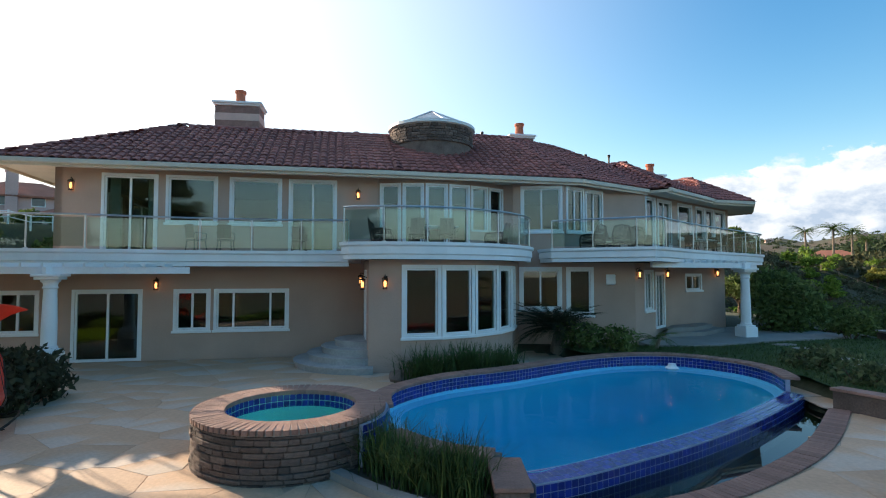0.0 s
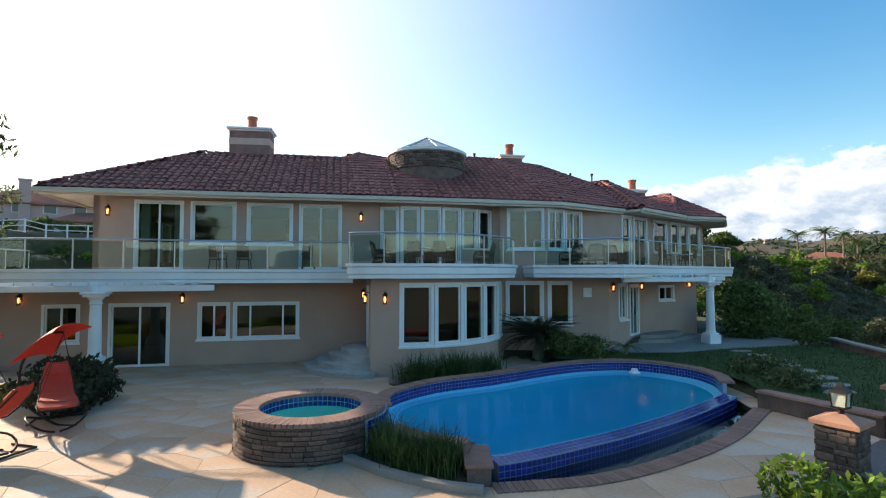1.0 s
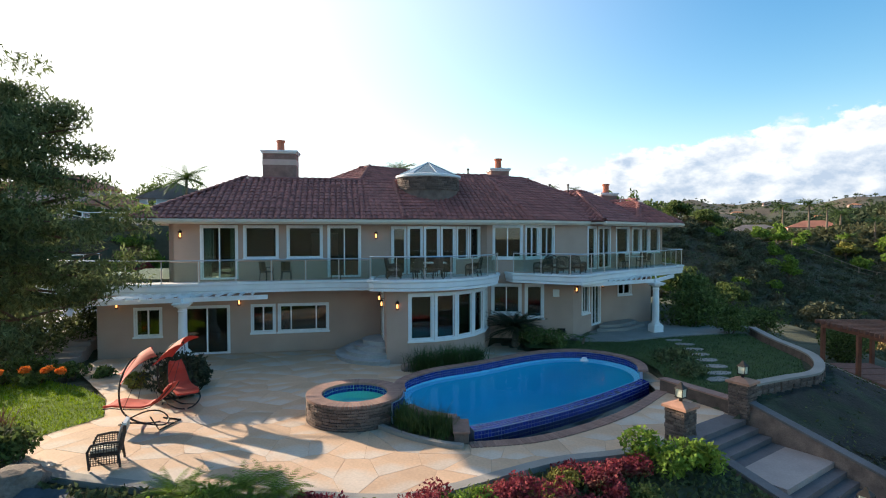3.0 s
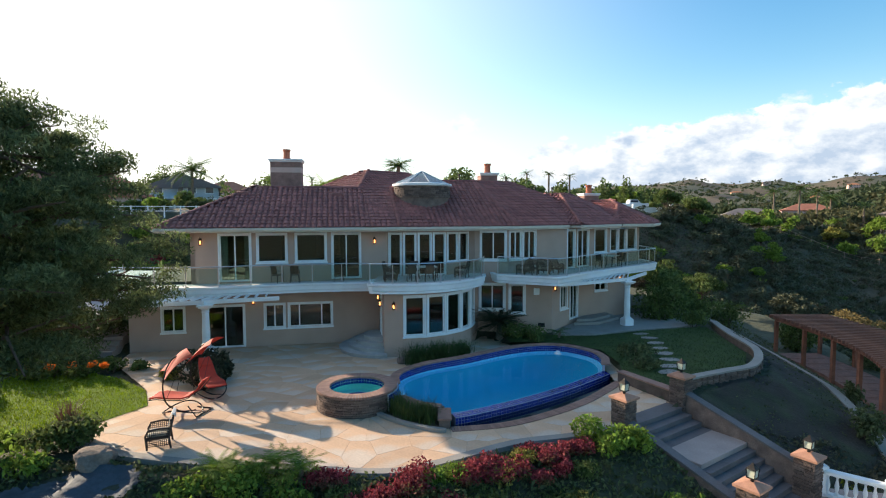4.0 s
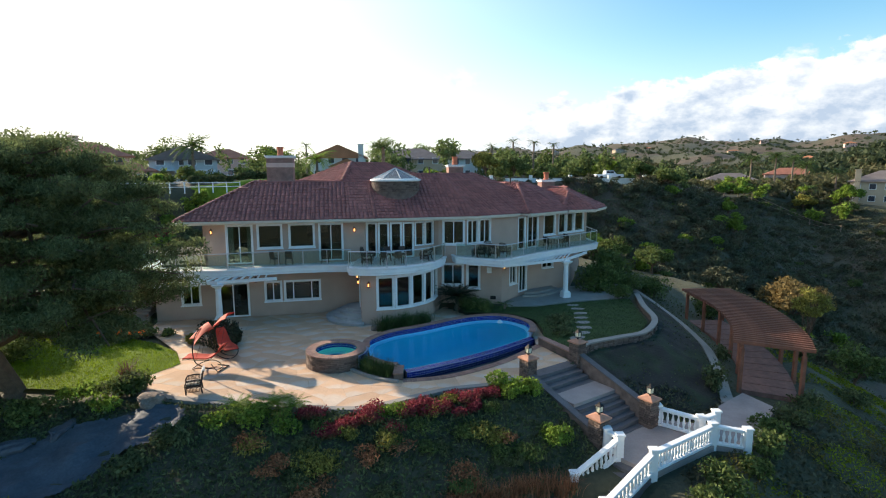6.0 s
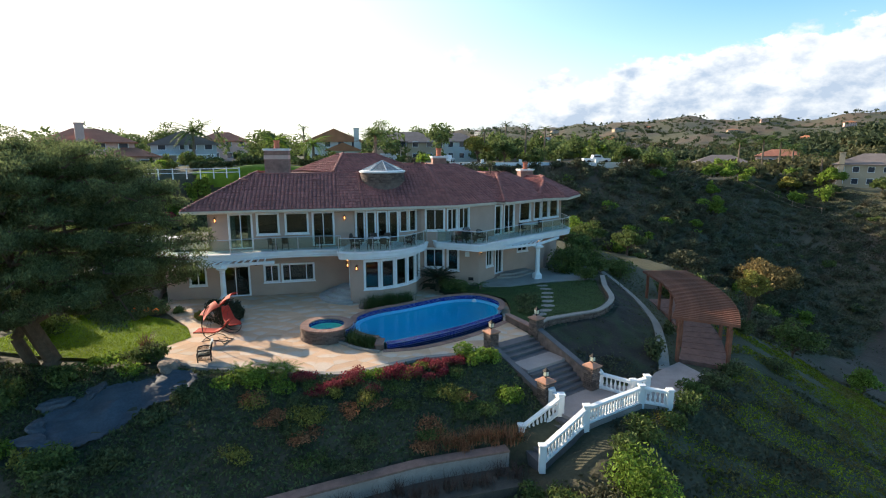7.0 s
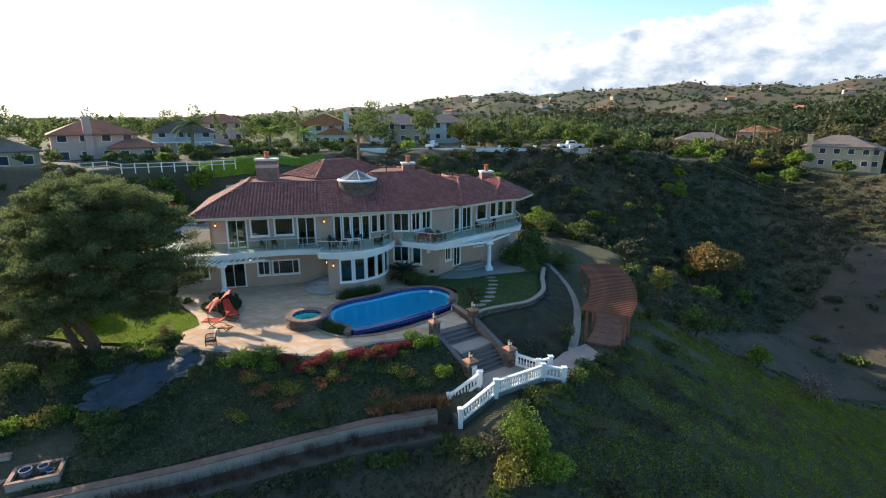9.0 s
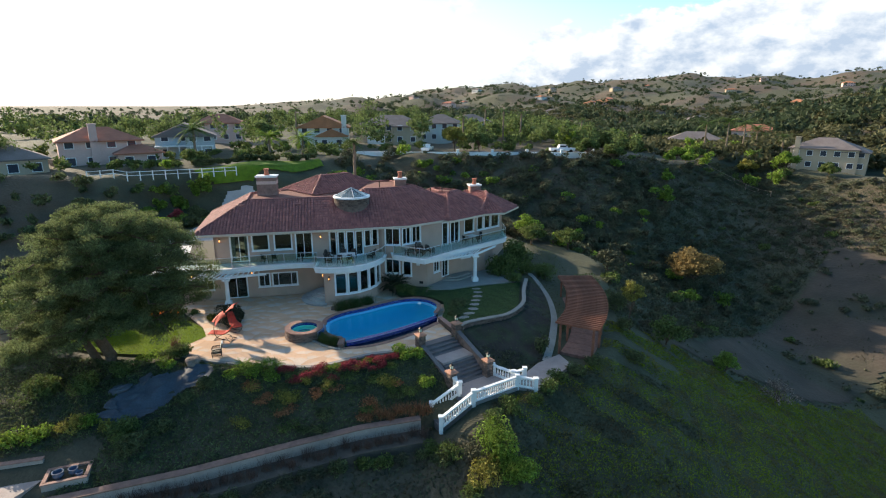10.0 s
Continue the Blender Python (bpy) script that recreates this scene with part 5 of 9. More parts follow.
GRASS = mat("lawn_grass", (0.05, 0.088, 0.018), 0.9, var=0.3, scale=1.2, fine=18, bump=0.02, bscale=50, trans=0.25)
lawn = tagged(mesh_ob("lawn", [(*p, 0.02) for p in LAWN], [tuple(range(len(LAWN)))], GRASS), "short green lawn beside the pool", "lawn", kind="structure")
for x, y, w, d, r in ((12.3, 19.3, 0.95, 0.5, 8), (12.35, 18.3, 1.0, 0.55, -4), (12.25, 17.1, 1.0, 0.6, 10), (12.0, 16.0, 0.95, 0.55, 2), (11.85, 14.95, 1.05, 0.6, 14), (11.65, 13.85, 1.0, 0.6, -5), (11.2, 12.75, 1.1, 0.6, 12), (10.7, 11.85, 1.1, 0.6, 20)):
    th = thing("stepping_stone", "irregular pale stepping stone set in the lawn", "stepping stone", (x, y, 0.0), r, "stepping stones in the lawn")
    bm = bmesh.new()
    pts = [(w / 2 * math.cos(a) * rs.uniform(0.85, 1.12), d / 2 * math.sin(a) * rs.uniform(0.85, 1.15)) for a in np.linspace(0, 2 * math.pi, 8)[:-1]]
    slab(bm, pts, -0.05, 0.05)
    part("slab", bm, CONC, th)


# ---- garden stairs, piers, balustrades ----
def pier(x, y, z, h, rz, lamp=True, name="stone pier with a terracotta cap"):
    th = thing("stone_pier", name, "pier", (x, y, z), rz, "piers of the garden stairs")
    bm = bmesh.new()
    box(bm, -0.26, 0.26, -0.26, 0.26, -0.6, h)
    part("core", bm, MORTAR, th)
    zz = -0.5
    while zz < h - 0.01:
        hh = min(rs.uniform(0.08, 0.14), h - zz)
        for side in range(4):
            p = -0.28
            while p < 0.27:
                w = min(rs.uniform(0.16, 0.34), 0.30 - p)
                m = pose(0, 0, 0, 0, 0, 90 * side) @ pose(p + w / 2, -0.26, zz + hh / 2)
                stone(th, m, w - 0.012, 0.09 + rs.uniform(0, 0.04), hh - 0.012)
                p += w
        zz += hh
    bm = bmesh.new()
    vs = [bm.verts.new(p) for p in ((-0.37, -0.37, h), (0.37, -0.37, h), (0.37, 0.37, h), (-0.37, 0.37, h), (-0.37, -0.37, h + 0.07), (0.37, -0.37, h + 0.07), (0.37, 0.37, h + 0.07), (-0.37, 0.37, h + 0.07),
                                     (-0.09, -0.09, h + 0.17), (0.09, -0.09, h + 0.17), (0.09, 0.09, h + 0.17), (-0.09, 0.09, h + 0.17))]
    for f in ((0, 1, 2, 3), (8, 9, 10, 11)):
        bm.faces.new([vs[i] for i in f])
    for k in range(4):
        j = (k + 1) % 4
        bm.faces.new((vs[k], vs[j], vs[4 + j], vs[4 + k]))
        bm.faces.new((vs[4 + k], vs[4 + j], vs[8 + j], vs[8 + k]))
    part("cap", bm, CLAYCAP, th, "terracotta hipped cap")
    if lamp:
        lt = thing("pier_lantern", "square glass lantern on a stone pier", "lamp", (x, y, z + h + 0.17), rz, "lanterns on the piers")
        bm = bmesh.new()
        rod(bm, (0, 0, -0.01), (0, 0, 0.10), 0.05)
        box(bm, -0.12, 0.12, -0.12, 0.12, 0.10, 0.13)
        part("base", bm, DARKMETAL, lt)
        for sx in (-1, 1):
            for sy in (-1, 1):
                bm = bmesh.new()
                rod(bm, (sx * 0.1, sy * 0.1, 0.13), (sx * 0.13, sy * 0.13, 0.36), 0.012, n=5)
                part("bar", bm, DARKMETAL, lt)
        bm = bmesh.new()
        box(bm, -0.10, 0.10, -0.10, 0.10, 0.13, 0.35)
        part("glass_body", bm, MILK, lt)
        bm = bmesh.new()
        lathe(bm, [(0.19, 0.36), (0.17, 0.39), (0.07, 0.46), (0.05, 0.50), (0.02, 0.54)], 4, pose(0, 0, 0, 0, 0, 45))
        part("hood", bm, DARKMETAL, lt)


CLAYCAP = mat("terracotta_cap", (0.44, 0.22, 0.14), 0.8, var=0.2, scale=4)
MILK = mat("milky_glass", (0.62, 0.62, 0.48), 0.25, var=0.1)
P1, P2, P3, P4 = (7.07, 6.88), (9.94, 8.86), (9.42, 3.2), (12.2, 4.95)
pier(*P1, PZ, 0.93, 35)
pier(*P2, -0.3, 1.04, 35)
pier(*P3, -1.83, 1.18, 35)
pier(*P4, -1.83, 1.22, 35)
SLATE = mat("grey_flag", (0.13, 0.115, 0.115), 0.8, var=0.2, scale=1.4, fine=16, bump=0.004)
PALE = mat("pale_flag", (0.36, 0.29, 0.26), 0.8, var=0.15, scale=1.2, fine=16, bump=0.004)
stairs = thing("garden_stairs", "wide garden stairs of grey stone with a pale landing", "stairs")
tl, tr = Vector((*P1, 0)), Vector((*P2, 0))
wd = (tr - tl).normalized()
dn = Vector((wd.y, -wd.x, 0))
tl, tr = tl + wd * 0.3, tr - wd * 0.3
run, zz = 0.25, PZ


def tread(r0, r1, ztop, material, name="step"):
    bm = bmesh.new()
    sl = [tl + dn * r0, tr + dn * r0, tr + dn * r1, tl + dn * r1]
    slab(bm, [(p.x, p.y) for p in sl[::-1]], ztop - 0.6, ztop)
    part(name, bm, material, stairs)


tread(-0.4, 0.26, PZ + 0.004, SLATE)
for k in range(3):
    tread(run, run + 0.39, zz - 0.16, SLATE)
    run, zz = run + 0.38, zz - 0.16
tread(run, run + 1.26, zz - 0.004, PALE, "landing")
run += 1.25
for k in range(6):
    zz -= 0.166
    tread(run, run + 0.31, zz, SLATE)
    run += 0.30
LAND = [(9.0, 3.35), (10.0, 2.2), (10.95, 1.1), (14.3, 3.15), (15.6, 2.9), (17.0, 4.4), (19.0, 6.6), (18.4, 8.4), (16.4, 6.9), (14.9, 5.0), (12.6, 5.5)]
land = tagged(new("lower_landing"), "pale flagstone landing below the stairs", "landing", kind="structure")
bm = bmesh.new()
slab(bm, LAND, -2.6, -1.84)
part("landing_slab", bm, PALE, land)
for sgn, A, B in ((0, Vector((*P1, 0)), Vector((*P3, 0))), (1, Vector((*P2, 0)), Vector((*P4, 0)))):
    d = (B - A).normalized()
    nrm = Vector((-d.y, d.x, 0)) * 0.13
    bm = bmesh.new()
    za, zb = (-0.12, -1.35) if sgn == 0 else (0.22, -1.0)
    vs = []
    for p, zt in ((A, za), (B, zb)):
        for s in (-1, 1):
            q = p + nrm * s
            vs += [bm.verts.new((q.x, q.y, zt - 1.3)), bm.verts.new((q.x, q.y, zt))]
    for f in ((0, 1, 3, 2), (4, 6, 7, 5), (0, 4, 5, 1), (2, 3, 7, 6), (1, 5, 7, 3), (0, 2, 6, 4)):
        bm.faces.new([vs[i] for i in f])
    part("side_wall", bm, STONE, stairs, "stone side wall")
    bm = bmesh.new()
    vs = []
    for p, zt in ((A, za), (B, zb)):
        for s in (-1.35, 1.35):
            q = p + nrm * s
            vs += [bm.verts.new((q.x, q.y, zt + 0.003)), bm.verts.new((q.x, q.y, zt + 0.07))]
    for f in ((0, 1, 3, 2), (4, 6, 7, 5), (0, 4, 5, 1), (2, 3, 7, 6), (1, 5, 7, 3), (0, 2, 6, 4)):
        bm.faces.new([vs[i] for i in f])
    part("side_cap", bm, SLATE, stairs)

# stairs from the landing down to the path
bm = bmesh.new()
A0, A1, B0, B1 = Vector((10.0, 2.2, 0)), Vector((10.95, 1.1, 0)), Vector((8.0, 1.35, 0)), Vector((8.65, -0.25, 0))
for k in range(7):
    t0, t1 = k / 7, (k + 1) / 7
    bm = bmesh.new()
    slab(bm, [tuple((A0.lerp(B0, t0)).xy), tuple((A0.lerp(B0, t1 + 0.01)).xy), tuple((A1.lerp(B1, t1 + 0.01)).xy), tuple((A1.lerp(B1, t0)).xy)], -3.9, -1.84 - 0.165 * (k + 1))
    part("step", bm, SLATE, stairs)

# turned white baluster, built once
bal_bm = bmesh.new()
lathe(bal_bm, [(0.055, 0.0), (0.055, 0.05), (0.035, 0.08), (0.06, 0.22), (0.066, 0.28), (0.04, 0.42), (0.028, 0.50), (0.04, 0.54), (0.052, 0.56), (0.052, 0.60)], 9)
bmesh.ops.recalc_face_normals(bal_bm, faces=bal_bm.faces[:])
bal_me = bpy.data.meshes.new("baluster")
bal_bm.to_mesh(bal_me)
bal_bm.free()
bal_me.materials.append(WHITE)
for p_ in bal_me.polygons:
    p_.use_smooth = True


def balustrade(pts):
    """A white balustrade along points (x, y, z of its foot)."""
    th = thing("balustrade", "white cast-stone balustrade with turned balusters", "balustrade", group="balustrades of the lower stairs")
    for x, y, z in pts:
        bm = bmesh.new()
        box(bm, x - 0.14, x + 0.14, y - 0.14, y + 0.14, z - 0.35, z + 0.90, bevel=0.012)
        box(bm, x - 0.18, x + 0.18, y - 0.18, y + 0.18, z + 0.90, z + 0.98, bevel=0.015)
        part("post", bm, WHITE, th)
    for a, b in zip(pts, pts[1:]):
        A, B = Vector(a), Vector(b)
        flat = Vector((B.x - A.x, B.y - A.y, 0))
        L_ = flat.length
        ang = math.atan2(flat.y, flat.x)
        sl = (B.z - A.z) / L_
        shear = Matrix(((math.cos(ang), -math.sin(ang), 0, A.x), (math.sin(ang), math.cos(ang), 0, A.y), (sl, 0, 1, A.z), (0, 0, 0, 1)))
        for nm, hw, z0, z1 in (("bottom_rail", 0.11, 0.02, 0.13), ("top_rail", 0.13, 0.73, 0.86)):
            bm = bmesh.new()
            box(bm, 0.12, L_ - 0.12, -hw, hw, z0, z1, bevel=0.02)
            bm.transform(shear)
            part(nm, bm, WHITE, th)
        cnt = max(2, int((L_ - 0.3) / 0.19))
        for k in range(cnt):
            s = 0.22 + (L_ - 0.44) * k / (cnt - 1)
            o = new("baluster", bal_me)
            o.parent = th
            o.matrix_basis = Matrix.Translation((A.x + flat.x / L_ * s, A.y + flat.y / L_ * s, A.z + sl * s + 0.13))
    return th


balustrade([(9.65, 2.85, -1.84), (10.0, 2.3, -1.84), (8.0, 1.45, -2.95)])
balustrade([(8.65, -0.30, -2.95), (10.9, 1.15, -1.84), (14.2, 3.25, -1.84), (15.5, 2.95, -1.95)])
balustrade([(12.6, 5.0, -1.84), (14.0, 3.85, -1.84), (14.9, 4.35, -1.84)])

# ---- wall and path at the foot of the bank ----
BW = resample(BANK_WALL[1:7], 0.6)
bwall = thing("retaining_wall", "low pale stucco retaining wall below the planted bank", "retaining wall")
PATHWALL = mat("pale_stucco_wall", (0.38, 0.31, 0.27), 0.9, var=0.2, scale=0.8, fine=12, bump=0.004)
bm = bmesh.new()
strip(bm, offset(BW, -0.32), offset(BW, 0.12), -4.4, -2.62)
part("wall_body", bm, PATHWALL, bwall)
bm = bmesh.new()
strip(bm, offset(BW, -0.37), offset(BW, 0.17), -2.617, -2.53)
part("cap", bm, BRICKCAP, bwall, "brick coping")
gp = tagged(new("garden_path"), "narrow earthen path below the wall", "path", kind="structure")
bm = bmesh.new()
strip(bm, offset(BW, -1.75), offset(BW, -0.1), -4.4, -3.34)
part("path_bed", bm, mat("path_earth", (0.085, 0.07, 0.055), 0.95, var=0.3, scale=1.5, fine=14, bump=0.01, bscale=20), gp)

# kerbed path that curves beside the pergola
KP = spline([(17.3, 26.5), (18.6, 23.5), (19.3, 19.5), (19.0, 15.0), (18.0, 10.8), (16.8, 7.4)], 8)
kp = tagged(new("curved_path"), "pale concrete edging that curves round the dark bed", "path", kind="structure")
bm = bmesh.new()
bo, bi = offset(KP, 0.6), KP
vo = [bm.verts.new((x, y, max(ground_z(x, y), -1.95) + 0.10)) for x, y in bo]
vi = [bm.verts.new((x, y, max(ground_z(x, y), -1.95) + 0.10)) for x, y in bi]
for k in range(len(KP) - 1):
    bm.faces.new((vo[k], vo[k + 1], vi[k + 1], vi[k]))
r_ = bmesh.ops.extrude_face_region(bm, geom=bm.faces[:])
bmesh.ops.translate(bm, verts=[v for v in r_["geom"] if isinstance(v, bmesh.types.BMVert)], vec=(0, 0, -0.4))
part("edging", bm, CONC, kp)

BEDPOLY = GWALL[4:-2] + [(10.6, 8.6), (12.6, 5.9), (14.6, 5.4)] + KP[::-1]
bx, by = np.meshgrid(np.arange(9.8, 20.4, 0.2), np.arange(4.8, 27.0, 0.2), indexing="ij")
bi_ = np.arange(bx.size).reshape(bx.shape)
bin_ = inside(bx, by, BEDPOLY) & ~inside(bx, by, PAD)
bok = bin_[:-1, :-1] & bin_[1:, :-1] & bin_[1:, 1:] & bin_[:-1, 1:]
bq = np.stack([bi_[:-1, :-1], bi_[1:, :-1], bi_[1:, 1:], bi_[:-1, 1:]], -1)[bok]
used, inv = np.unique(bq, return_inverse=True)
bz = height(bx, by) + 0.07 + 0.03 * waves(bx, by, 1.3, 44)
tagged(mesh_ob("planted_slope", np.stack([bx.ravel(), by.ravel(), bz.ravel()], 1)[used].tolist(), inv.reshape(-1, 4).tolist(), mat("dark_mulch", (0.032, 0.027, 0.02), 0.95, var=0.4, scale=1.2, fine=14, bump=0.04, bscale=10, second=(0.03, 0.04, 0.016), second_scale=0.5), smooth=True), "dark mulched slope between the garden wall and the path", "ground", kind="structure")

# ---- pergola ----
PERGWOOD = mat("pergola_wood", (0.23, 0.085, 0.048), 0.8, var=0.3, scale=2.0, fine=24, bump=0.004)
perg = thing("pergola", "curved red-brown wooden pergola over a brick path", "pergola")
PC = spline([(19.7, 8.3), (20.9, 10.6), (21.9, 13.4), (22.6, 17.0), (22.7, 21.2)], 10)
PH = 0.62
for side in (-1.35, 1.35):
    ln = resample(offset(PC, side), 2.6)
    for x, y in ln:
        bm = bmesh.new()
        box(bm, x - 0.09, x + 0.09, y - 0.09, y + 0.09, ground_z(x, y) - 0.5, PH - 0.25, bevel=0.01)
        part("post", bm, PERGWOOD, perg)
    for a, b in zip(ln, ln[1:]):
        A, B = Vector((*a, 0)), Vector((*b, 0))
        bm = bmesh.new()
        box(bm, -0.1, (B - A).length + 0.1, -0.06, 0.06, PH - 0.25, PH - 0.03, pose(A.x, A.y, 0, 0, 0, math.degrees(math.atan2(B.y - A.y, B.x - A.x))))
        part("beam", bm, PERGWOOD, perg)
sl_me = None
rafters = resample(PC, 0.40)
for k in range(len(rafters)):
    a = rafters[max(k - 1, 0)]
    b = rafters[min(k + 1, len(rafters) - 1)]
    ang = math.degrees(math.atan2(b[1] - a[1], b[0] - a[0])) + 90
    if sl_me is None:
        bm = bmesh.new()
        box(bm, -1.8, 1.8, -0.05, 0.05, 0, 0.19, bevel=0.008)
        s = part("slat", bm, PERGWOOD, perg)
        sl_me = s.data
    else:
        s = new("slat", sl_me)
        s.parent = perg
    s.matrix_basis = pose(rafters[k][0], rafters[k][1], PH - 0.03, 0, 0, ang)
BRICKPATH = mat("brick_path", (0.20, 0.10, 0.075), 0.85, var=0.3, scale=3, fine=26, bump=0.006)
pf = tagged(new("pergola_path"), "dark red brick steps and path under the pergola", "path", kind="structure")
pl_ = resample(PC, 1.1)
for k, (a, b) in enumerate(zip(pl_, pl_[1:])):
    t = np.array(b) - np.array(a)
    t /= np.linalg.norm(t)
    nn2 = np.array([-t[1], t[0]]) * 1.25
    bm = bmesh.new()
    slab(bm, [tuple(np.array(a) - nn2), tuple(np.array(b) - nn2 + t * 0.05), tuple(np.array(b) + nn2 + t * 0.05), tuple(np.array(a) + nn2)], -3.0, -1.86 + 0.02 * k + (0.0 if k > 3 else -0.0))
    part("path_slab", bm, BRICKPATH, pf)

# ---- loose furniture ----
RED = mat("red_canvas", (0.62, 0.06, 0.032), 0.75, var=0.14, scale=2, fine=30, trans=0.15)
WICKER = mat("dark_wicker", (0.05, 0.032, 0.024), 0.7, var=0.3, scale=8, fine=60, bump=0.01, bscale=120)
CUSHION = mat("pale_cushion", (0.60, 0.54, 0.44), 0.9, var=0.1)
WHITECHAIR = mat("white_resin", (0.74, 0.72, 0.68), 0.5, var=0.06)
TABLE = mat("table_top", (0.62, 0.60, 0.56), 0.35, var=0.1)


def sheet(bm, rows, thick):
    """A soft sheet through rows of points, with thickness."""
    g = [[bm.verts.new(p) for p in r] for r in rows]
    fs = []
    for a, b in zip(g, g[1:]):
        for i in range(len(a) - 1):
            fs.append(bm.faces.new((a[i], a[i + 1], b[i + 1], b[i])))
    r = bmesh.ops.extrude_face_region(bm, geom=fs)
    bmesh.ops.translate(bm, verts=[v for v in r["geom"] if isinstance(v, bmesh.types.BMVert)], vec=(0, 0, thick))


def hanging_lounger(x, y, rz, lean):
    """A swinging chaise, feet towards local +x, hung from a bowed steel arm; lean turns arm and canopy."""
    th = thing("hanging_lounger", "red hanging chaise lounge with a red canopy on a black frame", "lounge chair", (x, y, PZ), rz, "hanging loungers on the patio")
    c_, s_ = math.cos(radians(lean)), math.sin(radians(lean))

    def turn(p):
        return (p[0] * c_ - p[1] * s_, p[0] * s_ + p[1] * c_, p[2])

    bm = bmesh.new()
    way = spline([(-0.45, 0.0), (0.05, 0.05), (0.52, 0.45), (0.66, 1.05), (0.56, 1.65), (0.25, 2.08), (-0.10, 2.14)], 5)
    tube(bm, [turn((px, 0.3 * sm(0.0, 0.9, pz) * (1 - sm(1.4, 2.1, pz)), pz)) for px, pz in way], 0.028, 8)
    part("arm", bm, DARKMETAL, th)
    for q in (1, -1):
        bm = bmesh.new()
        tube(bm, [(0.70 * math.sin(a) * q, 0.58 * (1 - math.cos(a)) * q - 0.58 * q, 0.03 + 0.22 * math.cos(a) ** 2 * (abs(a) < 1.4)) for a in np.linspace(-1.5, 1.5, 13)], 0.024, 7)
        part("base_bow", bm, DARKMETAL, th)
    bm = bmesh.new()
    tube(bm, [(-0.25, 0.1, 0.26), (-0.75, 0.55, 0.03), (-0.95, -0.35, 0.03), (-0.3, -0.55, 0.03)], 0.024, 7)
    part("leg", bm, DARKMETAL, th)
    prof = [(-0.98, 1.26), (-0.86, 1.10), (-0.62, 0.84), (-0.36, 0.64), (-0.10, 0.57), (0.35, 0.58), (0.75, 0.62), (1.05, 0.58)]
    half = [0.20, 0.26, 0.30, 0.32, 0.34, 0.36, 0.37, 0.34]
    bm = bmesh.new()
    sheet(bm, [[(px, w * hw, pz + 0.03 * w * w) for w in (-1, -0.5, 0, 0.5, 1)] for (px, pz), hw in zip(prof, half)], 0.06)
    part("seat", bm, RED, th)
    bm = bmesh.new()
    for s in (-1, 1):
        tube(bm, [(px, s * (hw + 0.02), pz) for (px, pz), hw in zip(prof, half)], 0.016, 6)
    tube(bm, [(1.05, -0.35, 0.58), (1.05, 0.35, 0.58)], 0.016, 6)
    part("seat_frame", bm, DARKMETAL, th)
    bm = bmesh.new()
    box(bm, -0.16, 0.16, -0.22, 0.22, 0.0, 0.10, pose(-0.83, 0, 1.12, 0, 47, 0), bevel=0.045)
    part("pillow", bm, RED, th, "small red head pillow")
    top = turn((-0.10, 0, 2.14))
    for p in ((-0.62, -0.32, 0.84), (-0.62, 0.32, 0.84), (0.4, -0.38, 0.6), (0.4, 0.38, 0.6)):
        bm = bmesh.new()
        rod(bm, p, (top[0], top[1], top[2] - 0.02), 0.007, n=5)
        part("hanger", bm, DARKMETAL, th)
    bm = bmesh.new()
    rows = []
    for i in range(9):
        u = -1 + 2 * i / 8
        row = []
        for j in range(9):
            v = -1 + 2 * j / 8
            pinx, piny = 1 - 0.22 * (1 - v * v), 1 - 0.20 * (1 - u * u)
            row.append(turn((0.16 + 0.48 * u * pinx, 0.66 * v * piny, 2.10 - 0.36 * u - 0.13 * u * u - 0.14 * v * v)))
        rows.append(row)
    sheet(bm, rows, 0.018)
    part("canopy", bm, RED, th, "tilted red canvas canopy")
    return th


hanging_lounger(-8.85, 8.15, 180, 33)
hanging_lounger(-8.65, 10.1, -53, 233)


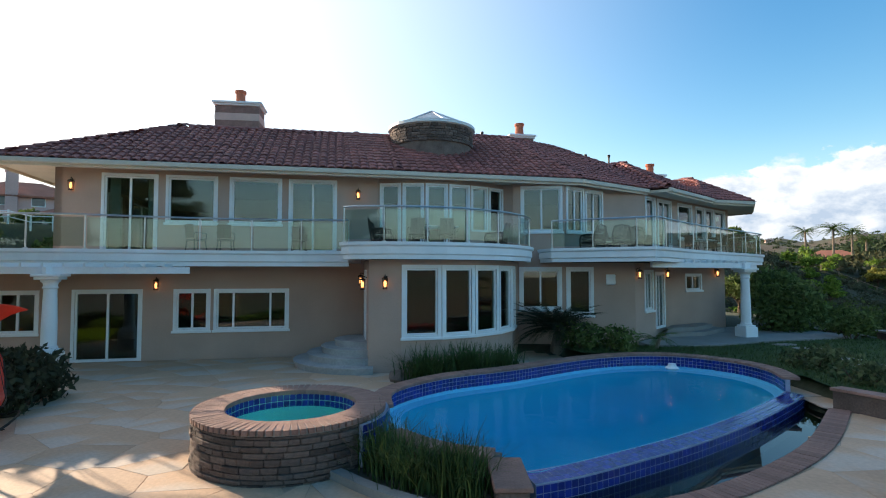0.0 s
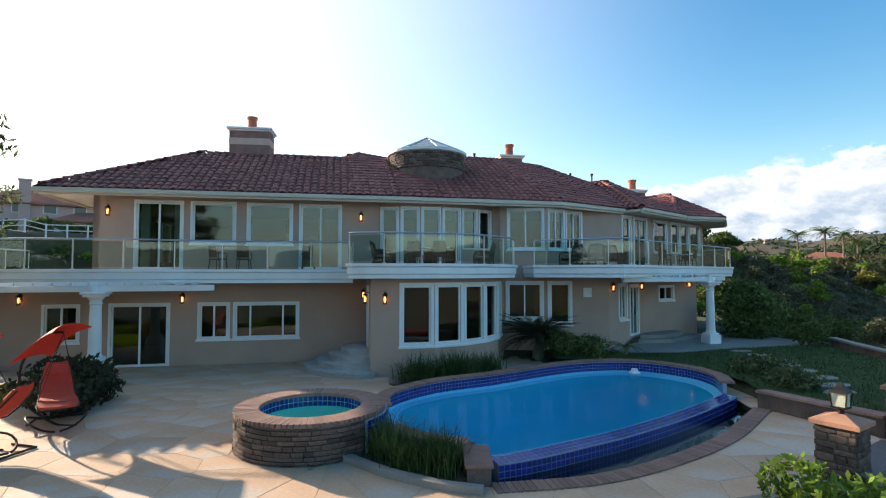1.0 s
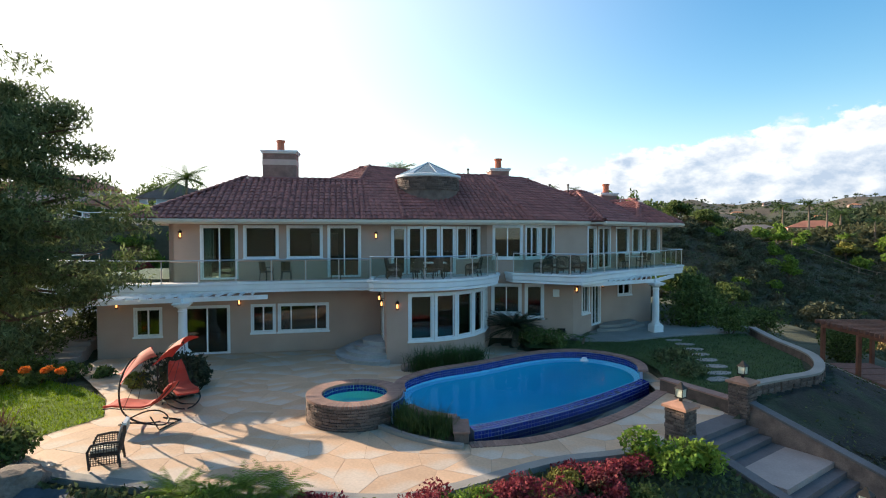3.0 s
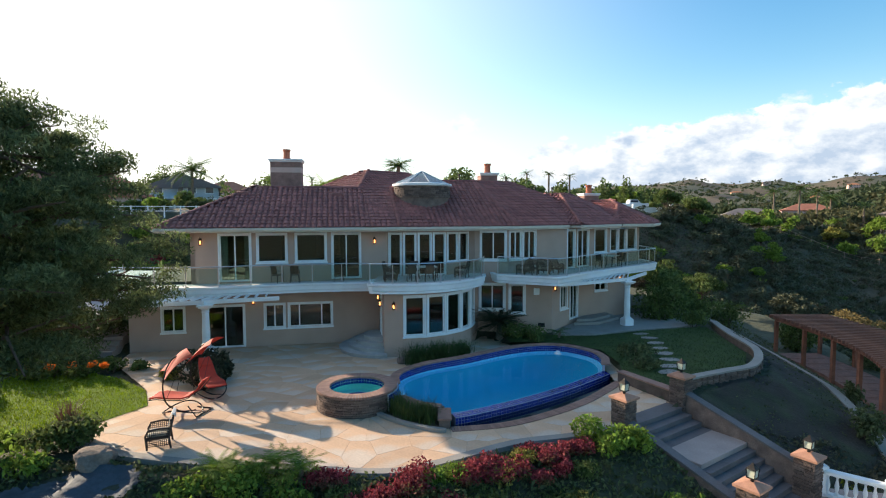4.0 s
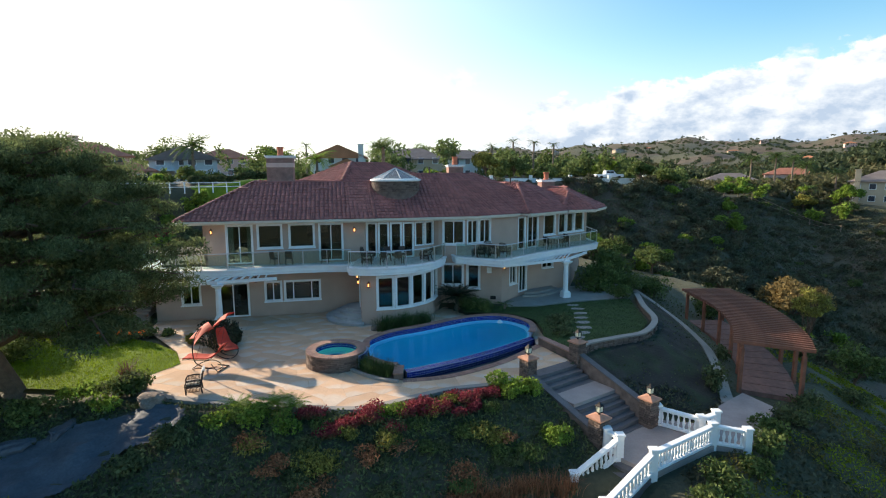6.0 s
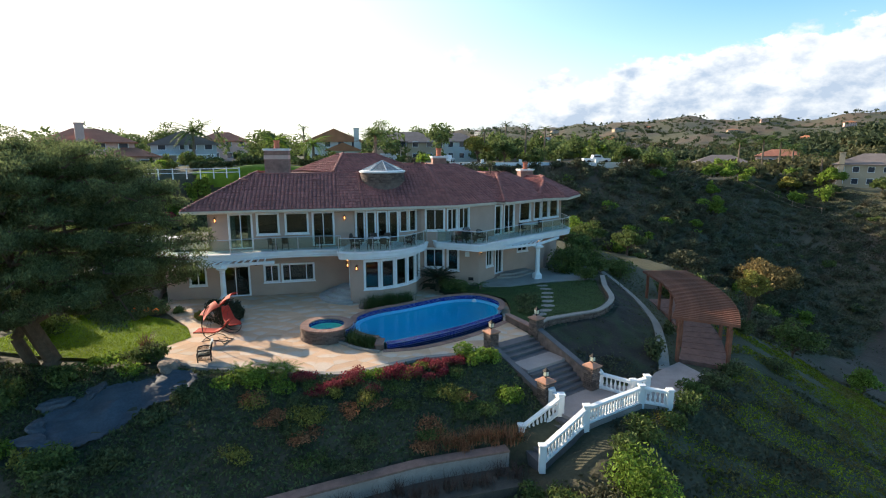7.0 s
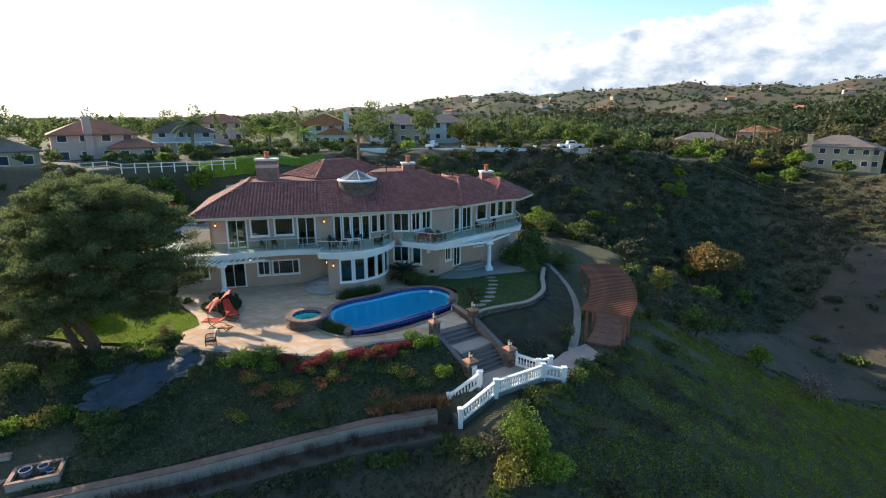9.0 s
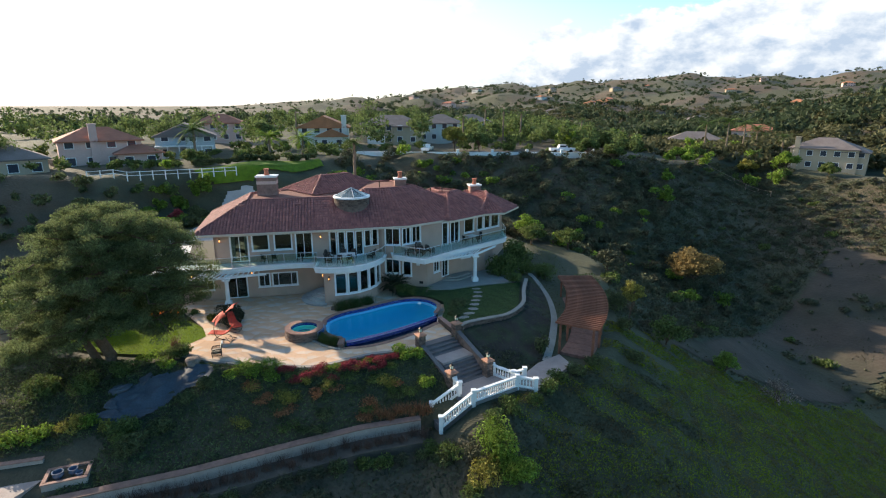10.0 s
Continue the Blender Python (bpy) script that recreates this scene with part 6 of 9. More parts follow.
def wicker_chair(x, y, z, rz, label="dark woven wicker armchair with a pale cushion", group="", s=1.0):
    th = thing("wicker_chair", label, "chair", (x, y, z), rz, group)
    bm = bmesh.new()
    box(bm, -0.31 * s, 0.31 * s, -0.31 * s, 0.31 * s, 0.28 * s, 0.37 * s, bevel=0.03)
    part("seat", bm, WICKER, th)
    bm = bmesh.new()
    back = [(-0.31 * s, 0.27 * s, 0.30 * s), (-0.32 * s, 0.36 * s, 0.72 * s), (-0.24 * s, 0.41 * s, 0.93 * s), (0.0, 0.42 * s, 0.97 * s), (0.24 * s, 0.41 * s, 0.93 * s), (0.32 * s, 0.36 * s, 0.72 * s), (0.31 * s, 0.27 * s, 0.30 * s)]
    tube(bm, back, 0.028 * s, 7)
    br = part("backrest", bm, WICKER, th)
    bm = bmesh.new()
    for i in range(13):
        u = -0.27 * s + 0.045 * s * i
        rod(bm, (u, 0.28 * s, 0.34 * s), (u, 0.40 * s, 0.92 * s), 0.010 * s, n=4)
    for i in range(13):
        q = 0.04 + 0.075 * i
        rod(bm, (-0.31 * s, (0.28 + 0.12 * q) * s, (0.34 + 0.6 * q) * s), (0.31 * s, (0.28 + 0.12 * q) * s, (0.34 + 0.6 * q) * s), 0.011 * s, n=5)
    part("weave", bm, WICKER, br)["kind"] = "stuff"
    for sx in (-1, 1):
        bm = bmesh.new()
        tube(bm, [(sx * 0.33 * s, -0.30 * s, 0.02), (sx * 0.35 * s, -0.33 * s, 0.45 * s), (sx * 0.36 * s, -0.25 * s, 0.60 * s), (sx * 0.36 * s, 0.05 * s, 0.63 * s), (sx * 0.34 * s, 0.33 * s, 0.60 * s)], 0.03 * s, 7)
        ar = part("armrest", bm, WICKER, th)
        bm = bmesh.new()
        for i in range(11):
            yy = (-0.27 + 0.054 * i) * s
            rod(bm, (sx * 0.34 * s, yy, 0.10 * s), (sx * 0.36 * s, yy, 0.61 * s), 0.009 * s, n=4)
        for i in range(9):
            zz = (0.12 + 0.055 * i) * s
            rod(bm, (sx * 0.345 * s, -0.31 * s, zz), (sx * 0.345 * s, 0.31 * s, zz), 0.009 * s, n=4)
        part("weave", bm, WICKER, ar)["kind"] = "stuff"
        bm = bmesh.new()
        rod(bm, (sx * 0.31 * s, 0.32 * s, 0), (sx * 0.31 * s, 0.28 * s, 0.34 * s), 0.03 * s, n=7)
        part("leg", bm, WICKER, th)
    bm = bmesh.new()
    box(bm, -0.28 * s, 0.28 * s, -0.29 * s, 0.25 * s, 0.37 * s, 0.45 * s, bevel=0.035)
    part("cushion", bm, CUSHION, th)
    return th


wicker_chair(-8.2, 5.3, PZ + 0.01, -68, s=1.06)
th = thing("back_cushion", "white cushion draped over the wicker chair's back", "cushion", (-8.2, 5.3, PZ + 0.01), -68)
bm = bmesh.new()
sheet(bm, [[(w, yy, zz) for w in (-0.26, -0.13, 0.0, 0.13, 0.26)] for yy, zz in ((0.25, 0.50), (0.29, 0.70), (0.34, 0.90), (0.40, 1.03), (0.48, 1.01), (0.48, 0.85))], 0.05)
part("cover", bm, WHITECHAIR, th)


def side_chair(x, y, z, rz, m_, label, group):
    th = thing("balcony_chair", label, "chair", (x, y, z), rz, group)
    bm = bmesh.new()
    box(bm, -0.23, 0.23, -0.23, 0.23, 0.42, 0.47, bevel=0.015)
    part("seat", bm, m_, th)
    bm = bmesh.new()
    sheet(bm, [[(-0.22, 0.22 + 0.06 * t, 0.5 + 0.42 * t), (0, 0.26 + 0.06 * t, 0.5 + 0.42 * t), (0.22, 0.22 + 0.06 * t, 0.5 + 0.42 * t)] for t in (0, 0.5, 1)], 0.025)
    part("backrest", bm, m_, th)
    for sx in (-1, 1):
        for sy in (-1, 1):
            bm = bmesh.new()
            rod(bm, (sx * 0.24, sy * 0.24, 0), (sx * 0.20, sy * 0.2, 0.43), 0.018, n=6)
            part("leg", bm, m_, th)
        bm = bmesh.new()
        tube(bm, [(sx * 0.24, -0.2, 0.45), (sx * 0.25, -0.2, 0.66), (sx * 0.25, 0.22, 0.68)], 0.018, 6)
        part("armrest", bm, m_, th)
    return th


def table(x, y, z, w, d, rz, label):
    th = thing("balcony_table", label, "table", (x, y, z), rz)
    bm = bmesh.new()
    box(bm, -w / 2, w / 2, -d / 2, d / 2, 0.70, 0.75, bevel=0.012)
    part("tabletop", bm, TABLE, th)
    for sx in (-1, 1):
        for sy in (-1, 1):
            bm = bmesh.new()
            rod(bm, (sx * (w / 2 - 0.1), sy * (d / 2 - 0.1), 0), (sx * (w / 2 - 0.1), sy * (d / 2 - 0.1), 0.70), 0.025, n=7)
            part("leg", bm, DARKMETAL, th)


DZ = DECK - 0.02
table(-0.3, 17.8, DZ, 1.5, 0.9, 12, "rectangular pale-topped table on the curved balcony")
for x, y, r in ((-0.85, 17.05, 190), (0.1, 17.15, 185), (-0.75, 18.55, 10), (0.25, 18.7, 12)):
    side_chair(x, y, DZ, r, WICKER, "dark brown armchair at the balcony table", "chairs at the balcony table")
for x, y, r in ((-2.0, 17.3, 100), (1.9, 18.9, 250), (-2.1, 18.4, 80)):
    wicker_chair(x, y, DZ, r, "dark wicker armchair on the curved balcony", "wicker chairs on the balcony")
for x, y, r in ((5.6, 19.9, 215), (6.7, 19.9, 160), (7.6, 20.6, 140), (6.5, 21.1, 20)):
    wicker_chair(x, y, DZ, r, "dark wicker armchair on the angled balcony", "wicker chairs on the angled balcony")
table(12.2, 25.1, DZ, 1.0, 1.0, 45, "small square table at the end of the angled balcony")
for x, y, r in ((11.4, 24.4, 130), (13.0, 25.9, 310), (12.9, 24.9, 220)):
    side_chair(x, y, DZ, r, DARKMETAL, "dark metal armchair at the small balcony table", "chairs at the small table")
for x, y, r in ((-5.0, 18.5, 190), (-8.2, 17.7, 150), (-7.3, 17.9, 190)):
    side_chair(x, y, DZ - 0.14, r, DARKMETAL, "dark metal armchair on the long deck", "chairs on the long deck")

# planter with pots at the foot of the garden, and the paved corner beside it
pz = ground_z(-12.6, -5.2)
pl = thing("brick_planter", "low brick-topped planter box with pots", "planter", (-12.5, -5.6, -2.5), 20)
for b in ((-1.1, 1.1, -0.75, -0.6), (-1.1, 1.1, 0.6, 0.75), (-1.1, -0.95, -0.6, 0.6), (0.95, 1.1, -0.6, 0.6)):
    bm = bmesh.new()
    box(bm, *b, -1.2, 0.32)
    part("side", bm, PATHWALL, pl)
    bm = bmesh.new()
    box(bm, b[0] - 0.03, b[1] + 0.03, b[2] - 0.03, b[3] + 0.03, 0.323, 0.39, bevel=0.01)
    part("coping", bm, BRICKCAP, pl)
bm = bmesh.new()
box(bm, -0.95, 0.95, -0.6, 0.6, -0.6, 0.12)
part("soil", bm, SOIL, pl)
POTBLUE = mat("blue_glaze", (0.09, 0.12, 0.18), 0.25, var=0.2)
for k, (x, y, r) in enumerate(((-0.45, 0.0, 0.30), (0.25, 0.15, 0.26), (0.62, -0.2, 0.2))):
    m_ = pl.matrix_basis @ Vector((x, y, 0.12))
    pt = thing("garden_pot", "glazed blue-grey garden pot in the planter", "pot", tuple(m_), 0, "pots in the planter")
    bm = bmesh.new()
    lathe(bm, [(r * 0.5, 0), (r * 0.95, r * 0.7), (r * 0.85, r * 1.4), (r, r * 1.5), (r * 0.8, r * 1.5), (r * 0.7, r * 0.9)], 18)
    part("body", bm, POTBLUE, pt)
pv = tagged(new("paved_corner"), "pale paved corner at the foot of the garden", "paving", kind="structure")
bm = bmesh.new()
slab(bm, [(-17.5, -5.0), (-14.2, -4.2), (-12.9, -2.9), (-12.0, -3.6), (-13.6, -5.6), (-14.6, -8.2), (-18.5, -9.2)], -3.2, -2.35)
part("paving_slab", bm, PALE, pv)
pw = thing("low_wall", "low pale wall with brick coping beside the paving", "garden wall", (-15.9, -5.1, -2.4), 15)
bm = bmesh.new()
box(bm, -1.9, 1.5, -0.12, 0.12, -0.6, 0.55)
part("wall_body", bm, PATHWALL, pw)
bm = bmesh.new()
box(bm, -1.95, 1.55, -0.17, 0.17, 0.553, 0.62, bevel=0.01)
part("coping", bm, BRICKCAP, pw)

# ---- plants ----
def leafmat(name, c, var=0.35, island=0.45, trans=0.3, second=None):
    return mat(name, c, 0.75, var=var, scale=0.8, fine=5, island=island, trans=trans, second=second, second_scale=0.5, spec=0.18)


L_PINE = leafmat("pine_needles", (0.128, 0.158, 0.066), trans=0.5)
L_DARK = leafmat("dark_leaves", (0.10, 0.118, 0.05))
L_MID = leafmat("shrub_leaves", (0.11, 0.145, 0.042))
L_BRIGHT = leafmat("bright_leaves", (0.17, 0.25, 0.04), trans=0.42)
L_YELLOW = leafmat("yellowing_leaves", (0.24, 0.22, 0.05))
L_RED = leafmat("red_flowers", (0.27, 0.05, 0.06), second=(0.085, 0.085, 0.03), trans=0.3)
L_RUST = leafmat("rust_grass", (0.33, 0.15, 0.075))
L_BRUSH = leafmat("brush_leaves", (0.085, 0.088, 0.05), var=0.25, island=0.25, trans=0.15, second=(0.07, 0.06, 0.034))
L_SAGE = leafmat("sage_leaves", (0.098, 0.108, 0.062), var=0.25, island=0.18, trans=0.15, second=(0.088, 0.076, 0.046))
L_TWIGS = leafmat("dry_twigs", (0.22, 0.17, 0.14), trans=0.1)
L_OAK = leafmat("oak_leaves", (0.12, 0.16, 0.055), trans=0.42)
L_PALM = leafmat("palm_leaves", (0.1, 0.15, 0.045))
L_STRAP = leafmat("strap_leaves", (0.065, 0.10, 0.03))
# blades for the lit lawn, its sunlight put into their colour
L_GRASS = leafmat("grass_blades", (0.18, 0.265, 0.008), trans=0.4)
L_DRYGRASS = leafmat("slope_grass", (0.18, 0.215, 0.014), island=0.3, trans=0.3, second=(0.17, 0.14, 0.04))
BARK = mat("bark", (0.12, 0.08, 0.055), 0.95, var=0.35, scale=4, fine=30, bump=0.02, bscale=20)
PALMBARK = mat("palm_bark", (0.20, 0.15, 0.11), 0.95, var=0.3, scale=3, fine=30, bump=0.02, bscale=15)


def leaf_arrays(pos, size, rng_, up=0.35, long=1.0, thin=0.45):
    """Four-cornered leaves at the points pos, turned at random."""
    m = len(pos)
    d = rng_.normal(size=(m, 3))
    d[:, 2] += up
    d /= np.linalg.norm(d, axis=1)[:, None]
    e = np.cross(d, rng_.normal(size=(m, 3)))
    e /= np.linalg.norm(e, axis=1)[:, None] + 1e-9
    sz = (size * rng_.uniform(0.6, 1.4, m))[:, None]
    a, b = d * sz * long, e * sz * thin
    V = np.stack([pos - a, pos - b + a * 0.15, pos + a, pos + b + a * 0.15], 1).reshape(-1, 3)
    F = np.arange(4 * m).reshape(-1, 4)
    return V, F


def blob_points(blobs, m, rng_, shell=0.55):
    """Points spread in the outer part of ellipsoids (x, y, z, rx, ry, rz)."""
    B = np.array(blobs, float)
    w = B[:, 3] * B[:, 4] + B[:, 3] * B[:, 5]
    k = rng_.choice(len(B), m, p=w / w.sum())
    u = rng_.normal(size=(m, 3))
    u /= np.linalg.norm(u, axis=1)[:, None]
    r = rng_.uniform(shell ** 2, 1.0, m) ** 0.5
    return B[k, :3] + u * r[:, None] * B[k, 3:]


def fast_mesh(name, V, F, material, parent=None):
    me = bpy.data.meshes.new(name)
    m = len(F)
    me.vertices.add(len(V))
    me.vertices.foreach_set("co", np.asarray(V, np.float32).ravel())
    me.loops.add(4 * m)
    me.loops.foreach_set("vertex_index", np.asarray(F, np.int32).ravel())
    me.polygons.add(m)
    me.polygons.foreach_set("loop_start", np.arange(0, 4 * m, 4, dtype=np.int32))
    me.update(calc_edges=True)
    me.validate()
    me.materials.append(material)
    ob = new(name, me)
    if parent:
        ob.parent = parent
    return ob


def shrub(x, y, z, r, h, material, label, seed, leaf=0.09, dens=1.0, name="shrub", category="shrub", group="", lumps=7, stems=True):
    rng_ = np.random.RandomState(seed)
    th = thing(name, label, category, (x, y, z), 0, group)
    blobs = []
    for k in range(lumps):
        a, q = rng_.rand() * 6.28, rng_.rand() ** 0.5 * 0.62
        s = rng_.uniform(0.42, 0.68)
        blobs.append((r * q * math.cos(a), r * q * math.sin(a), h * rng_.uniform(0.3, 0.68), r * s, r * s, h * s * 0.75))
    m = int(900 * dens * max(r * h, 0.3) * (0.09 / leaf) ** 1.3) + 80
    V, F = leaf_arrays(blob_points(blobs, m, rng_), leaf, rng_)
    V[:, 2] = np.maximum(V[:, 2], -0.05)
    fast_mesh("foliage", V, F, material, th)
    if stems:
        bm = bmesh.new()
        for k in range(5):
            a = k * 1.26 + rng_.rand()
            rod(bm, (0.04 * math.cos(a), 0.04 * math.sin(a), -0.25), (0.45 * r * math.cos(a), 0.45 * r * math.sin(a), 0.6 * h), 0.02 + 0.008 * r, 0.008, 5)
        part("stem", bm, BARK, th)
    return th


def straps(x, y, z, r, h, material, label, seed, m=160, name="strappy_plant", category="plant", width=0.022, group="", flop=0.9):
    """A clump of long arching blades."""
    rng_ = np.random.RandomState(seed)
    th = thing(name, label, category, (x, y, z), 0, group)
    V, F = [], []
    for k in range(m):
        a = rng_.rand() * 6.28
        bx, by = rng_.normal(0, r * 0.38, 2)
        ln, lean = h * rng_.uniform(0.7, 1.25), rng_.uniform(0.15, flop)
        d = np.array([math.cos(a), math.sin(a)])
        sd = np.array([-d[1], d[0]]) * width * rng_.uniform(0.7, 1.3)
        base = len(V)
        for i in range(4):
            t = i / 3
            o = np.array([bx, by]) + d * lean * ln * t * t * 0.8
            zz = ln * (t - 0.35 * lean * t * t)
            w = 1 - 0.85 * t
            V += [(o[0] - sd[0] * w, o[1] - sd[1] * w, zz - 0.03), (o[0] + sd[0] * w, o[1] + sd[1] * w, zz - 0.03)]
        F += [(base + 2 * i, base + 2 * i + 1, base + 2 * i + 3, base + 2 * i + 2) for i in range(3)]
    mesh_ob("blade_tuft", V, F, material, th)
    return th


def frond(V, F, o, az, ln, rise, droop, width, rng_, pairs=18):
    """One feather palm leaf: a bent rib with leaflets."""
    d = np.array([math.cos(az), math.sin(az), 0])
    side = np.array([-d[1], d[0], 0])
    pts = []
    for i in range(pairs + 1):
        t = i / pairs
        pts.append(o + d * ln * (t - 0.12 * droop * t ** 3) * math.cos(rise * (1 - t)) + np.array([0, 0, ln * (math.sin(rise) * t - droop * t * t)]))
    for i in range(1, pairs + 1):
        t = i / pairs
        w = width * math.sin(math.pi * (0.12 + 0.86 * t)) ** 0.7
        tng = pts[i] - pts[i - 1]
        for s in (-1, 1):
            tip = pts[i] + side * s * w + tng * 1.4 - np.array([0, 0, w * rng_.uniform(0.25, 0.6)])
            k = len(V)
            V += [tuple(pts[i - 1]), tuple(pts[i - 1] + tng * 0.55), tuple(tip), tuple(tip - tng * 0.25)]
            F.append((k, k + 1, k + 2, k + 3))


def palm(x, y, z, h, n, ln, label, seed, name="palm_tree", category="palm tree", r=0.14, group="", rise=(0.1, 1.2), droop=0.55, width=0.35, pairs=18, trunk=True, leaf_m=None):
    rng_ = np.random.RandomState(seed)
    th = thing(name, label, category, (x, y, z), 0, group)
    V, F = [], []
    for k in range(n):
        frond(V, F, np.array([0, 0, h]), 2.4 * k + rng_.rand() * 0.4, ln * rng_.uniform(0.8, 1.1), rng_.uniform(*rise), droop * rng_.uniform(0.7, 1.3), width * ln / 1.6 * 0.6, rng_, pairs)
    mesh_ob("crown", V, F, leaf_m or L_PALM, th)
    if trunk:
        bm = bmesh.new()
        k = 6
        for i in range(k):
            rod(bm, (0.02 * i, 0, h * i / k - (0.4 if i == 0 else 0)), (0.02 * (i + 1), 0, h * (i + 1) / k + 0.02), r * (1.25 - 0.35 * i / k), r * (1.2 - 0.35 * i / k), 8)
        part("trunk", bm, PALMBARK, th)
    return th


def limb(bm, a, b, r0, r1, rng_, n=3):
    """A crooked branch."""
    a, b = Vector(a), Vector(b)
    L_ = (b - a).length
    p = a
    for i in range(n):
        q = a.lerp(b, (i + 1) / n) + (Vector(rng_.normal(0, 0.05 * L_, 3).tolist()) if i < n - 1 else Vector())
        rod(bm, p, q, r0 + (r1 - r0) * i / n, r0 + (r1 - r0) * (i + 1) / n, 7)
        p = q


def tree(x, y, z, h, r, material, label, seed, leaf=0.2, m=2600, name="tree", category="tree", group="", trunk_r=0.2, low=0.3, lumps=14, flat=0.6):
    rng_ = np.random.RandomState(seed)
    th = thing(name, label, category, (x, y, z), 0, group)
    blobs = []
    bm = bmesh.new()
    limb(bm, (0, 0, -0.6), (rng_.normal(0, 0.1), rng_.normal(0, 0.1), h * (low + 0.15)), trunk_r, trunk_r * 0.7, rng_, 4)
    for k in range(lumps):
        a = k * 2.4 + rng_.rand()
        q = (k / lumps) ** 0.5 * 0.72
        zz = h * (low + 0.12 + (0.95 - low - 0.2) * (1 - q ** 1.6) * rng_.uniform(0.45, 1.0))
        s = r * rng_.uniform(0.28, 0.46)
        c = (r * q * math.cos(a), r * q * math.sin(a), zz)
        blobs.append((*c, s, s, s * flat))
        limb(bm, (0, 0, h * (low + 0.1 * rng_.rand())), c, trunk_r * 0.4, 0.02, rng_, 3)
    part("trunk", bm, BARK, th)
    V, F = leaf_arrays(blob_points(blobs, m, rng_, 0.4), leaf, rng_)
    fast_mesh("crown", V, F, material, th)
    return th


# the big pine beside the lawn: tiers of needle tufts on long limbs
rng_ = np.random.RandomState(8)
pine = thing("pine_tree", "large dark spreading pine tree beside the lawn", "pine tree", (-16.0, 4.6, -0.2))
bm = bmesh.new()
limb(bm, (0, 0, -0.5), (0.5, 0.2, 5.2), 0.42, 0.30, rng_, 5)
limb(bm, (0.5, 0.2, 5.2), (1.3, 0.4, 10.4), 0.30, 0.08, rng_, 5)
limb(bm, (-0.9, 0.4, -0.5), (-1.6, 0.6, 5.8), 0.30, 0.16, rng_, 4)
tufts = []
for k in range(84):
    t = k / 83
    zz = 2.9 + 7.8 * t
    a = k * 2.399
    rad = 6.8 * math.sin(math.pi * min(0.98, 0.30 + 0.62 * t)) ** 0.7 * rng_.uniform(0.75, 1.05)
    rad = min(rad, 6.7)
    ex = (1.4 + rad * math.cos(a), 0.4 + rad * math.sin(a), zz + rng_.uniform(-0.2, 0.5))
    limb(bm, (0.3 + 0.1 * t, 0.2, zz - 0.5 + 0.1 * rad), ex, 0.10, 0.02, rng_, 4)
    m = int(7 + rad * 2.2)
    for i in range(m):
        u = rng_.uniform(0.35, 1.0)
        tufts.append((1.4 * u + 0.3 * (1 - u) + (ex[0] - 1.4) * u + rng_.normal(0, 0.42), 0.3 + (ex[1] - 0.4) * u + rng_.normal(0, 0.42), zz - 0.3 + (ex[2] - zz + 0.3) * u + abs(rng_.normal(0, 0.30)), 0.62, 0.62, 0.30))
for k in range(20):
    a = radians(130 + 120 * k / 19)
    rad, zz = rng_.uniform(4.5, 7.0), rng_.uniform(1.6, 3.2)
    ex = (rad * math.cos(a), rad * math.sin(a), zz)
    limb(bm, (0.0, 0.0, 2.9), ex, 0.09, 0.02, rng_, 4)
    for i in range(16):
        u = rng_.uniform(0.4, 1.0)
        tufts.append((ex[0] * u + rng_.normal(0, 0.4), ex[1] * u + rng_.normal(0, 0.4), 2.9 + (zz - 2.9) * u + abs(rng_.normal(0, 0.3)), 0.62, 0.62, 0.30))
part("trunk", bm, BARK, pine)
P = blob_points(tufts, 340000, rng_, 0.2)
V, F = leaf_arrays(P, 0.085, rng_, 0.8, 1.0, 0.26)
fast_mesh("crown", V, F, L_PINE, pine)

# beds against the house
L_HEDGE = leafmat("hedge_leaves", (0.05, 0.054, 0.03))
shrub(-10.0, 12.4, PZ, 1.5, 1.2, L_HEDGE, "dense dark clipped shrub by the white column", 21, 0.10, 1.2)
shrub(-9.2, 11.6, PZ, 1.1, 1.1, L_HEDGE, "dense dark clipped shrub by the white column", 22, 0.10, 1.2)
straps(-0.4, 14.7, PZ, 0.85, 0.95, L_STRAP, "clump of strap-leaved lily below the bow windows", 23, 520, width=0.02, flop=1.25)
straps(0.7, 15.1, PZ, 0.85, 1.0, L_STRAP, "clump of strap-leaved lily below the bow windows", 24, 560, width=0.02, flop=1.25)
straps(1.7, 16.1, PZ, 0.7, 0.8, L_STRAP, "clump of strap-leaved lily below the bow windows", 25, 400, width=0.02, flop=1.25)
palm(4.1, 19.4, -0.2, 0.8, 130, 1.7, "low dark sago palm against the house", 26, "sago_palm", "palm", 0.2, leaf_m=L_HEDGE, rise=(0.1, 1.3), droop=0.45, width=0.22, pairs=22)
shrub(4.9, 18.6, 0, 0.85, 0.9, L_MID, "loose green shrub behind the pool", 27, 0.08)
shrub(5.8, 18.0, 0, 0.75, 0.8, L_MID, "loose green shrub behind the pool", 28, 0.08)
palm(7.3, 18.4, 0.0, 0.35, 16, 0.95, "small green palm by the house corner", 29, "small_palm", "palm", 0.06, width=0.3, pairs=14)
shrub(15.6, 24.4, 0, 1.7, 2.7, L_MID, "tall dark hedge mass beyond the column", 30, 0.13, 0.9)
shrub(17.6, 27.0, 0, 2.2, 2.7, L_MID, "tall hedge mass beside the house", 31, 0.14, 0.9)
shrub(16.4, 21.6, 0, 1.1, 1.0, L_MID, "low shrub beside the walk", 32, 0.09)
